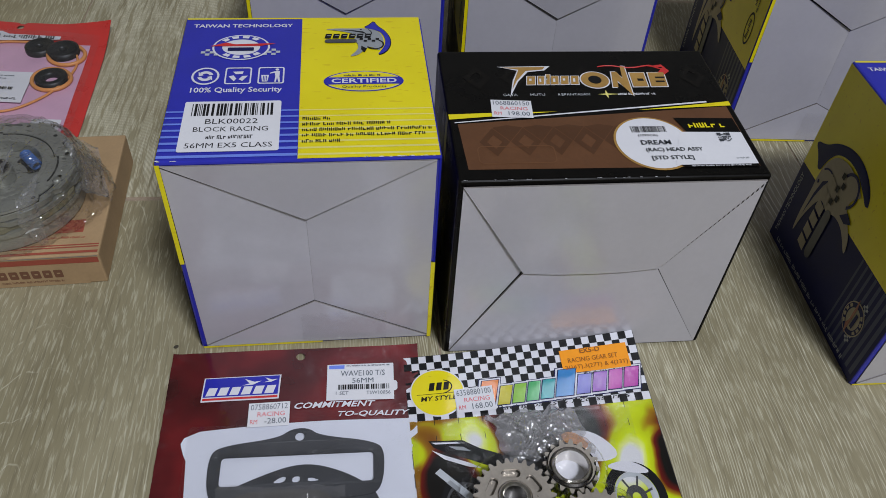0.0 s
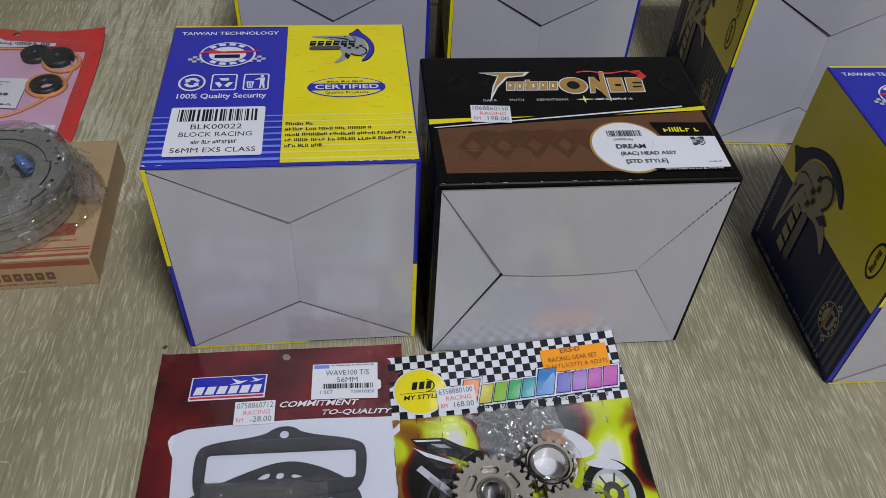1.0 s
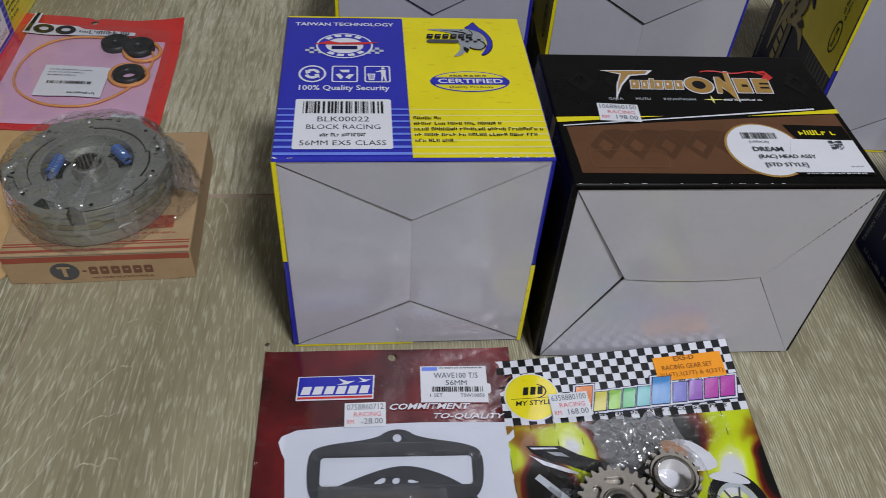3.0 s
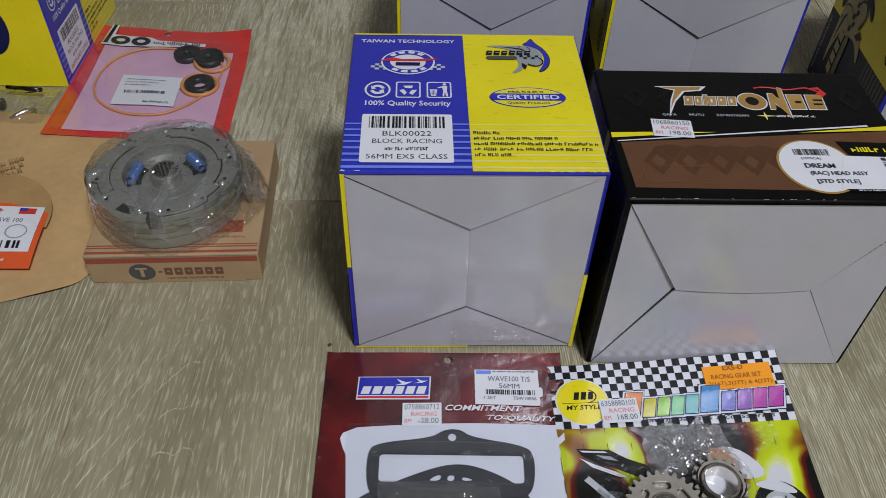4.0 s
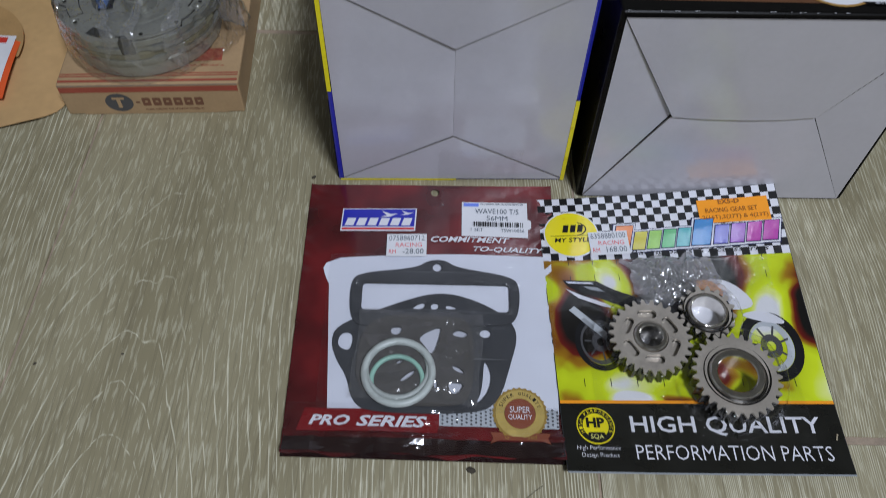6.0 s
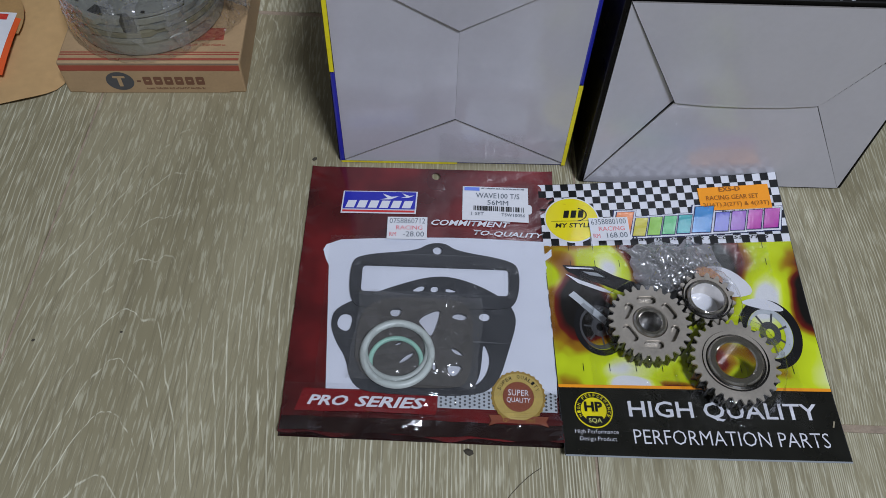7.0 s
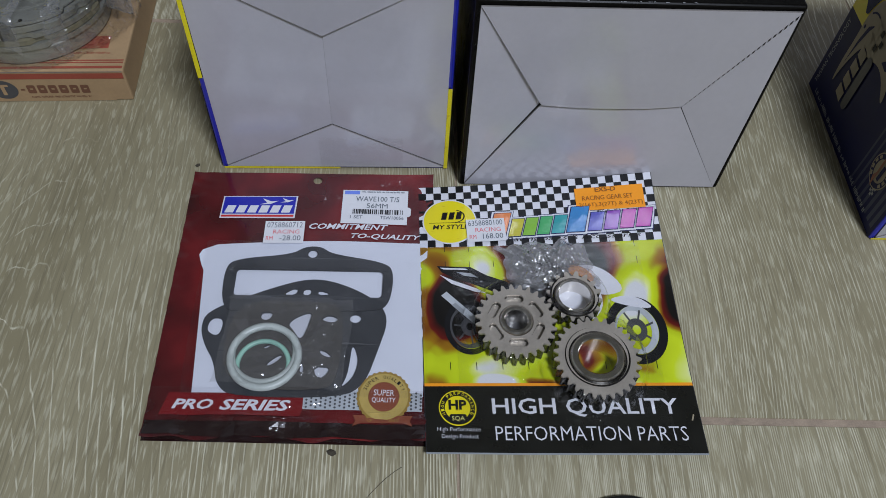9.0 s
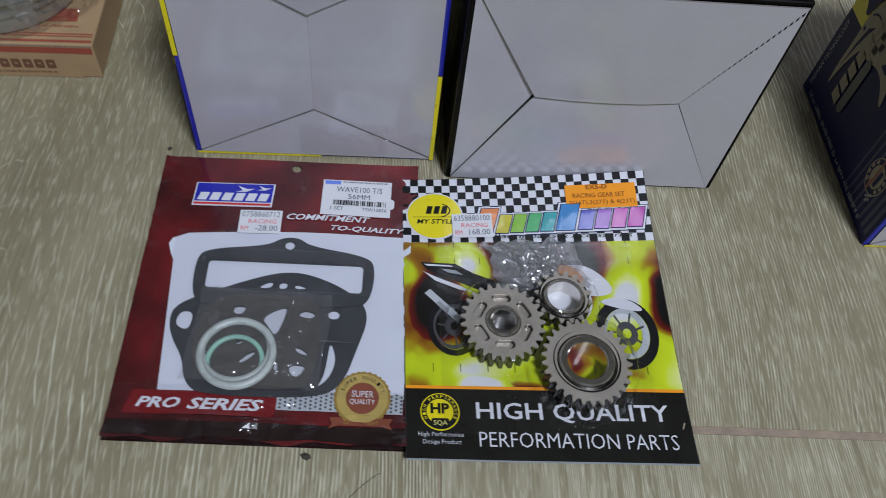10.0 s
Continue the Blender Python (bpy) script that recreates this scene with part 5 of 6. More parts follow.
    text("RACING GEAR SET", g, 0.0965, 0.1472, 0.1260, 0.1502, 0.0014, ORANGE_DARK, st)
    text("2(16T),3(27T) & 4(23T)", g, 0.0940, 0.1422, 0.1312, 0.1455, 0.0014, ORANGE_DARK, st)
    # foot of the card
    text("HIGH QUALITY", g, 0.0338, 0.0186, 0.1285, 0.0284, 0.0005, WHITE_INK, b, bold=0.012)
    text("PERFORMATION PARTS", g, 0.0345, 0.0066, 0.1305, 0.0138, 0.0005, WHITE_INK, b, bold=-0.008)
    c = (0.0165, 0.0232)
    flat("round_mark", g, [oval(*c, 0.0094)], 0.0005, YELLOW, b)
    flat("round_mark", g, [oval(*c, 0.0088), oval(*c, 0.0064)], 0.0007, BLACK_INK, b)
    for k, ch in enumerate("HIGH PERFORMANCE"):
        if ch != " ":
            a = radians(205 - k * 15.3)
            ca, sa = math.cos(a - math.pi / 2), math.sin(a - math.pi / 2)
            h = lambda x, y, w=0.0: g(c[0] + 0.0068 * math.cos(a) + x * ca - y * sa, c[1] + 0.0068 * math.sin(a) + x * sa + y * ca, w)
            text(ch, h, -0.0006, 0, 0.0006, 0.0016, 0.0009, YELLOW, b)
    text("HP", g, c[0] - 0.0045, c[1] - 0.0010, c[0] + 0.0045, c[1] + 0.0042, 0.0008, BLACK_INK, b, bold=0.04)
    flat("round_mark", g, [round_rect(c[0] - 0.0042, c[1] - 0.0078, c[0] + 0.0042, c[1] - 0.0034, 0.001)], 0.0009, BLACK_INK, b)
    text("SQA", g, c[0] - 0.0032, c[1] - 0.0072, c[0] + 0.0032, c[1] - 0.0045, 0.0011, PALE_YELLOW, b)
    text("High Performance", g, 0.0060, 0.0104, 0.0272, 0.0132, 0.0005, WHITE_INK, b, bold=-0.01)
    text("Design Product", g, 0.0080, 0.0068, 0.0260, 0.0096, 0.0005, WHITE_INK, b, bold=-0.01)
    # printed motorcycle: two wheels, body panels and silencer
    for cx, cy, rx, ry, wide in ((0.0255, 0.0690, 0.0135, 0.0165, 0.80), (0.1150, 0.0660, 0.0165, 0.0195, 0.72)):
        flat("printed_tyre", g, [oval(cx, cy, rx, ry), oval(cx, cy, rx * wide, ry * wide)], 0.0004, BLACK_INK, b)
        flat("printed_rim", g, [oval(cx, cy, rx * wide * 0.98, ry * wide * 0.98), oval(cx - rx * 0.08, cy, rx * wide * 0.78, ry * wide * 0.80)], 0.0004, SILVER_INK if wide < 0.75 else DARK_GREY_INK, b)
        flat("printed_hub", g, [oval(cx, cy, rx * 0.34, ry * 0.34), oval(cx, cy, rx * 0.14, ry * 0.14)], 0.0004, DARK_GREY_INK, b)
        for k in range(7):
            a = radians(51.4 * k + 20)
            ca, sa = math.cos(a), math.sin(a)
            flat("printed_spoke", g, [[(cx + rx * (0.2 * ca - 0.03 * sa), cy + ry * (0.2 * sa + 0.03 * ca)), (cx + rx * (0.62 * ca - 0.03 * sa), cy + ry * (0.62 * sa + 0.03 * ca)),
                                       (cx + rx * (0.62 * ca + 0.03 * sa), cy + ry * (0.62 * sa - 0.03 * ca)), (cx + rx * (0.2 * ca + 0.03 * sa), cy + ry * (0.2 * sa - 0.03 * ca))]], 0.0004, DARK_GREY_INK, b)
    flat("printed_silencer", g, [[(0.0165, 0.0820), (0.0185, 0.0835), (0.0330, 0.0690), (0.0310, 0.0672)]], 0.0006, GREY_INK, b)
    flat("printed_silencer", g, [[(0.0110, 0.0880), (0.0140, 0.0905), (0.0300, 0.0740), (0.0270, 0.0715)]], 0.0006, SILVER_INK, b)
    flat("printed_body", g, [[(0.0095, 0.1072), (0.0280, 0.1062), (0.0370, 0.1005), (0.0480, 0.0960), (0.0500, 0.0880), (0.0400, 0.0900), (0.0290, 0.0950), (0.0190, 0.0990), (0.0120, 0.1030)]], 0.0005, BLACK_INK, b)
    flat("printed_body", g, [[(0.0110, 0.1060), (0.0250, 0.1052), (0.0268, 0.1042), (0.0130, 0.1048)]], 0.0007, WHITE_INK, b)
    flat("printed_body", g, [[(0.0105, 0.1015), (0.0180, 0.0975), (0.0300, 0.0925), (0.0360, 0.0890), (0.0300, 0.0900), (0.0170, 0.0955)]], 0.0007, WHITE_INK, b)
    flat("printed_body", g, [[(0.0200, 0.1030), (0.0280, 0.1020), (0.0320, 0.0990), (0.0240, 0.1005)]], 0.0008, GREY_INK, b)
    flat("printed_body", g, [smooth_loop([(0.0820, 0.1050), (0.1000, 0.1060), (0.1140, 0.0900), (0.1020, 0.0860), (0.0900, 0.0900)], 2)], 0.0005, WHITE_INK, b)
    flat("printed_body", g, [smooth_loop([(0.0800, 0.1040), (0.0900, 0.1060), (0.0980, 0.0960), (0.0900, 0.0930)], 2)], 0.0007, ORANGE, b)
    flat("printed_body", g, [smooth_loop([(0.1000, 0.0840), (0.1160, 0.0870), (0.1280, 0.0780), (0.1150, 0.0790)], 2)], 0.0007, WHITE_INK, b)
    flat("printed_body", g, [smooth_loop([(0.0430, 0.0960), (0.0700, 0.0980), (0.0740, 0.0800), (0.0640, 0.0560), (0.0420, 0.0560), (0.0360, 0.0740)], 2)], 0.0003, DARK_GREY_INK, b)
    flat("printed_body", g, [smooth_loop([(0.0720, 0.0960), (0.0980, 0.0940), (0.1000, 0.0780), (0.0860, 0.0680), (0.0720, 0.0760)], 2)], 0.00045, WHITE_INK, b)
    flat("printed_body", g, [smooth_loop([(0.0820, 0.1040), (0.0780, 0.1120), (0.0830, 0.1160), (0.0850, 0.1090)], 2)], 0.0006, DARK_GREY_INK, b)
    # slits along which the card is stapled
    bm = bmesh.new()
    for i in range(9):
        for v in (0.1165, 0.1060, 0.0440):
            grid(bm, g, 0.014 + i * 0.0135, v, 0.0143 + i * 0.0135, v + 0.0042, 0.0005)
    tagged(part("slit_row", bm, BLACK_INK, b), kind="stuff")
    flat("chip", g, [[(0.1345, 0.0165), (0.1358, 0.0195), (0.1352, 0.0200), (0.1338, 0.0168)]], 0.0006, BEIGE_INK, b)
    rect("cut_edge", g, 0.0002, -0.0004, CW - 0.0002, 0.0004, 0.0004, GREY_INK, b, (26, 1))
    # clear blister over the gears
    hubs = ((0.0487, 0.0660, 0.0228, 0.0135), (0.0882, 0.0452, 0.0236, 0.0135), (0.0815, 0.0810, 0.0165, 0.0115))

    def dome(a, c):
        h = 0.0
        for x, y, r, z in hubs:
            d = math.hypot(a - x, c - y) - r
            k = min(1.0, max(0.0, 1 - d / 0.0055))
            h = max(h, z * k * k * (3 - 2 * k))
        edge = 0.0009 * noise.noise(Vector((a * 160, c * 160, 5))) + 0.0007 * noise.noise(Vector((a * 420, c * 380, 1)))
        near = max(0.0, 1 - math.hypot((a - 0.072) / 0.022, (c - 0.108) / 0.014))
        edge += 0.0016 * near * ridged(a * 330, c * 330, 7)
        return max(0.0012, h + 0.0016 + edge * (1.6 if 0.001 < h < 0.0125 else 0.6))
    sheet("blister", g, dome, 0.0180, 0.0120, 0.1240, 0.1180, 130, 130, BLISTER, b, label="clear plastic blister over the gears")
    # crumpled foot of the blister above the gears, whitened to imitate its glare
    bm = bmesh.new()
    nx, ny = 60, 46

    def crumple(a, c, w):
        s, t = a, c
        x = 0.0500 + 0.0480 * s + 0.0060 * noise.noise(Vector((t * 5, s * 2, 3))) - 0.006 * t
        y = 0.0905 + 0.0290 * t + 0.0060 * noise.noise(Vector((s * 6, t * 2, 8)))
        fade = max(0.0, min(1.0, 3 * s, 3 * (1 - s), 3 * (1 - t), 3 * t + 0.1))
        return g(x, y, 0.0022 + fade * (0.0030 + 0.0016 * ridged(s * 12 + t * 2, t * 3.5, 2) + 0.0010 * ridged(s * 27 - t * 4, t * 9, 5)))
    grid(bm, crumple, 0, 0, 1, 1, 0, nx, ny)
    part("crumpled_glare", bm, CRUMPLE, b, "crumpled plastic with painted white glare")
    return b


gear_card()
stick_tag(card_f, 0.0275, 0.1222, 1.0, "6358880100", "168.00", 0.0018)


def gear(label, cu, cv, teeth, r_out, r_root, bore, hub, thick, slots, turn):
    gx = thing("gear", label, "gear", Matrix.Translation(card_o), "gears in the blister")
    out = []
    for k in range(teeth):
        for a, r in ((0.0, r_root), (0.17, r_root), (0.31, r_root * 0.35 + r_out * 0.65), (0.42, r_out), (0.58, r_out), (0.69, r_root * 0.35 + r_out * 0.65), (0.83, r_root)):
            t = 2 * math.pi * (k + a) / teeth + turn
            out.append((cu + r * math.cos(t), cv + r * math.sin(t)))
    holes = [oval(cu, cv, hub, hub, 40)]
    for k in range(slots):
        a = 360 / slots * k + 30
        mid = radians(a)
        holes.append([(cu + x * math.cos(mid) - y * math.sin(mid), cv + x * math.sin(mid) + y * math.cos(mid)) for x, y in round_rect(r_root * 0.555, -r_root * 0.27, r_root * 0.80, r_root * 0.27, r_root * 0.115, 5)])
    z0 = 0.0016
    slim = [(cu + (x - cu) * 0.985, cv + (y - cv) * 0.985) for x, y in out]
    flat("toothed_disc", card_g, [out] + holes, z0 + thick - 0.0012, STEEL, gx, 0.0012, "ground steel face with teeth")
    # oily tooth sides; the dark surroundings they mirror are put into the colour
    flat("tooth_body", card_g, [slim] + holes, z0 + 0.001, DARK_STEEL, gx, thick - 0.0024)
    base = card_g(cu, cv, 0)
    bm = bmesh.new()
    top = thick + z0
    lathe(bm, [(bore, 0), (bore, top + 0.0006), (bore + 0.0006, top + 0.0012), (hub - 0.0012, top + 0.0012), (hub - 0.0004, top + 0.0004), (hub + 0.0002, top - 0.0018), (hub + 0.0002, 0)], base.x, base.y, base.z)
    part("hub", bm, HUB_STEEL, gx, "polished steel hub", smooth=False)
    if slots:
        bm = bmesh.new()
        lathe(bm, [(hub, 0.0), (r_root * 0.86, 0.0), (r_root * 0.86, 0.0072), (hub, 0.0072)], base.x, base.y, base.z + z0)
        part("web", bm, STEEL, gx)
    else:
        bm = bmesh.new()
        lathe(bm, [(hub + 0.0001, top + 0.0003), (hub + 0.0014, top - 0.0002), (hub + 0.0026, top + 0.0003)], base.x, base.y, base.z)
        part("groove", bm, DARK_STEEL, gx)
    return gx


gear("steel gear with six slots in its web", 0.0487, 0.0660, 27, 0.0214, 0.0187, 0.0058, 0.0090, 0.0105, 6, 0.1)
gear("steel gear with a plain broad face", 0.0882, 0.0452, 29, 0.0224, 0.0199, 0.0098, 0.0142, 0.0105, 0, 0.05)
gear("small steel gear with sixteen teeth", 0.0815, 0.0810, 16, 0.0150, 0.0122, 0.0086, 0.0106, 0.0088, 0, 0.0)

# ---- clutch on its carton ----
TW, TD, TH = 0.1124, 0.1200, 0.0255
KPOSE = at(-0.2920, 0.3380, 11.8)


def kraft_box():
    b = thing("kraft_carton", "low brown kraft carton with red stripes, closed", "box", KPOSE)
    part("carton", box_mesh(TW, TD, TH, 0.0012, 2), KRAFT, b)
    top = face_map((0, 0, TH), (1, 0, 0), (0, 1, 0))
    front = face_map((0, 0, 0), (1, 0, 0), (0, 0, 1))
    right = face_map((TW, 0, 0), (0, 1, 0), (0, 0, 1))
    rect("lid_edge", front, 0.001, TH - 0.0012, TW - 0.001, TH - 0.0007, 0.0002, CUT_EDGE, b)
    rect("tuck_flap", front, 0.0105, 0.0004, TW - 0.0105, TH - 0.002, 0.0003, KRAFT, b)
    rect("red_stripe", front, 0.001, TH - 0.0062, TW - 0.001, TH - 0.0018, 0.0005, KRAFT_RED, b)
    rect("red_stripe", top, 0.001, 0.0068, TW - 0.001, 0.0078, 0.0002, KRAFT_RED, b)
    rect("red_stripe", top, 0.001, 0.0088, TW - 0.001, 0.0098, 0.0002, KRAFT_RED, b)
    rect("red_stripe", top, 0.001, 0.0020, TW - 0.001, 0.0040, 0.0002, KRAFT_RED, b)
    flat("red_square", top, [[(0.078, 0.0200), (0.100, 0.0205), (0.100, 0.0320), (0.078, 0.0315)]], 0.0002, KRAFT_RED, b)
    bars("small_print", top, 0.074, 0.0150, 0.103, 0.0172, 0.0002, KRAFT_RED, b, 91)
    flat("round_mark", front, [oval(0.0350, 0.0105, 0.0086, 0.0076)], 0.0005, DARK_GREY_INK, b)
    flat("round_mark", front, [[(0.0312, 0.0150), (0.0388, 0.0150), (0.0388, 0.0132), (0.0362, 0.0132), (0.0362, 0.0062), (0.0338, 0.0062), (0.0338, 0.0132), (0.0312, 0.0132)]], 0.0007, KRAFT, b)
    rect("brand_bar", front, 0.0455, 0.0098, 0.0480, 0.0112, 0.0005, KRAFT_BROWN, b)
    for k in range(6):
        x = 0.0495 + k * 0.0066
        flat("brand_bar", front, [round_rect(x, 0.0074, x + 0.0052, 0.0142, 0.0008, 2), round_rect(x + 0.0017, 0.0104, x + 0.0036, 0.0116, 0.0002, 2)], 0.0005, KRAFT_BROWN, b)
    bars("small_print", front, 0.0500, 0.0034, 0.0880, 0.0054, 0.0005, KRAFT_BROWN, b, 92)
    return b


kraft_box()


def clutch():
    b = thing("clutch", "grey metal clutch assembly with blue springs, on the kraft carton", "clutch", KPOSE @ Matrix.Translation((0.0495, 0.0515, TH + 0.0006)))
    flatmap = face_map((0, 0, 0), (1, 0, 0), (0, 1, 0))
    bm = bmesh.new()
    lathe(bm, [(0.0300, 0.004), (0.0300, 0.0), (0.0455, 0.0), (0.0470, 0.0015), (0.0470, 0.0105), (0.0455, 0.0115), (0.0300, 0.0115)], 0, 0, 0, 64)
    part("drum", bm, CLUTCH_METAL, b, smooth=False)
    for k in range(3):
        z = 0.0120 + k * 0.0042
        out = []
        for i in range(72):
            a = 2 * math.pi * i / 72
            notch = 0.0022 if (i + k * 2) % 12 in (0, 1) else 0.0
            out.append(((0.0488 - notch) * math.cos(a), (0.0488 - notch) * math.sin(a)))
        flat("plate", flatmap, [out, oval(0, 0, 0.034, 0.034, 40)], z, (FRICTION if k % 2 else CLUTCH_METAL), b, 0.0034)
    out = []
    for i in range(120):
        a = 2 * math.pi * i / 120
        r = 0.0478 + (0.0022 if i % 20 in (0, 1, 2, 3) else 0.0) - (0.0020 if i % 20 in (9, 10) else 0.0)
        out.append((r * math.cos(a), r * math.sin(a)))
    holes = [oval(0, 0, 0.0305, 0.0305, 48)] + [oval(0.0405 * math.cos(radians(a)), 0.0405 * math.sin(radians(a)), 0.0014, 0.0014, 10) for a in range(10, 370, 30)]
    flat("pressure_plate", flatmap, [out] + holes, 0.0248, CLUTCH_METAL, b, 0.0036)
    for a in (10, 40, 70, 130, 190, 220, 250, 280, 310, 340):
        flat("rivet_hole", flatmap, [oval(0.0428 * math.cos(radians(a + 4)), 0.0428 * math.sin(radians(a + 4)), 0.0013, 0.0013, 12)], 0.0299, DARK_STEEL, b, 0.0001)
    for a in (88, 178, 246, 292):
        flat("rim_gap", flatmap, [arc_band(0, 0, 0.0385, 0.0452, a - 7, a + 7, 8)], 0.0285, RUBBER, b, 0.0002)
    bm = bmesh.new()
    lathe(bm, [(0.0272, 0.0250), (0.0276, 0.0286), (0.0290, 0.0290), (0.0306, 0.0287), (0.0308, 0.0250)], 0, 0, 0, 64)
    part("raised_ring", bm, CLUTCH_METAL, b, smooth=False)
    bm = bmesh.new()
    lathe(bm, [(0.0102, 0.0160), (0.0100, 0.0280), (0.0096, 0.0286), (0.0086, 0.0286), (0.0086, 0.012)], 0, 0, 0, 56)
    part("centre_boss", bm, CLUTCH_METAL, b, smooth=False)
    bm = bmesh.new()
    lathe(bm, [(0.0274, 0.0262), (0.0270, 0.0205), (0.0100, 0.0195)], 0, 0, 0, 64)
    part("inner_well", bm, CLUTCH_METAL, b, smooth=False)
    for a in (172, 38):
        flat("spring_slot", flatmap, [arc_band(0, 0, 0.0168, 0.0262, a - 26, a + 26, 16)], 0.0206, DARK_STEEL, b, 0.0003)
    for a0, a1 in ((-58, 40), (70, 100), (150, 205)):
        flat("groove", flatmap, [arc_band(0, 0, 0.0364, 0.0376, a0, a1, 30)], 0.02842, DARK_STEEL, b, 0.0001)
    out = []
    for i in range(20):
        for a, r in ((0.0, 0.0086), (0.3, 0.0086), (0.5, 0.0073), (0.8, 0.0073)):
            t = 2 * math.pi * (i + a) / 20
            out.append((r * math.cos(t), r * math.sin(t)))
    flat("spline", flatmap, [oval(0, 0, 0.0092, 0.0092, 40), out], 0.0120, HUB_STEEL, b, 0.0169)
    for a in (172, 38):
        for off in (0.0,):
            pts = []
            cx, cy = 0.0218 * math.cos(radians(a)), 0.0218 * math.sin(radians(a))
            tx, ty = -math.sin(radians(a)), math.cos(radians(a))
            for k in range(64):
                s = (k / 63 - 0.5) * 0.0165
                ph = k * 2 * math.pi / 8
                rx, ry = math.cos(radians(a)), math.sin(radians(a))
                pts.append((cx + tx * s + rx * 0.0030 * math.cos(ph), cy + ty * s + ry * 0.0030 * math.cos(ph), 0.0236 + 0.0030 * math.sin(ph)))
            bm = bmesh.new()
            tube(bm, pts, 0.0010, 5, False)
            part("spring", bm, SPRING_BLUE, b, "blue coil spring", smooth=True)
    for a in (60, 180, 272):
        bm = box_mesh(0.0090, 0.0105, 0.0100, 0.0016, 3, x0=-0.0045, y0=0.0384, z0=0.0195)
        bmesh.ops.rotate(bm, verts=bm.verts, cent=(0, 0, 0), matrix=Matrix.Rotation(radians(a - 90), 3, "Z"))
        part("lug", bm, CLUTCH_METAL if a != 272 else DARK_STEEL, b)
    # three raised lands with a stepped, dark-edged rim on the pressure plate
    for a0 in (15, 135, 255):
        arc = [((0.0462 if 4 < k < 16 else 0.0425) * math.cos(radians(a0 + k * 4)), (0.0462 if 4 < k < 16 else 0.0425) * math.sin(radians(a0 + k * 4))) for k in range(21)]
        inner = [(0.0352 * math.cos(radians(a0 + k * 4)), 0.0352 * math.sin(radians(a0 + k * 4))) for k in range(20, -1, -1)]
        flat("land", flatmap, [arc + inner], 0.0284, CLUTCH_METAL, b, 0.0014)
        edge = [(x * 1.012, y * 1.012) for x, y in arc] + [(x * 0.985, y * 0.985) for x, y in inner]
        flat("land_seat", flatmap, [edge], 0.02842, DARK_STEEL, b, 0.0003)
    for a in (20, 100, 140, 220, 260, 340):
        x, y = 0.0425 * math.cos(radians(a)), 0.0425 * math.sin(radians(a))
        bm = bmesh.new()
        lathe(bm, [(0.0, 0.0305), (0.0022, 0.0302), (0.0027, 0.0284)], x, y, 0, 10)
        part("rivet", bm, CLUTCH_METAL, b, smooth=True)
    return b


clutch()


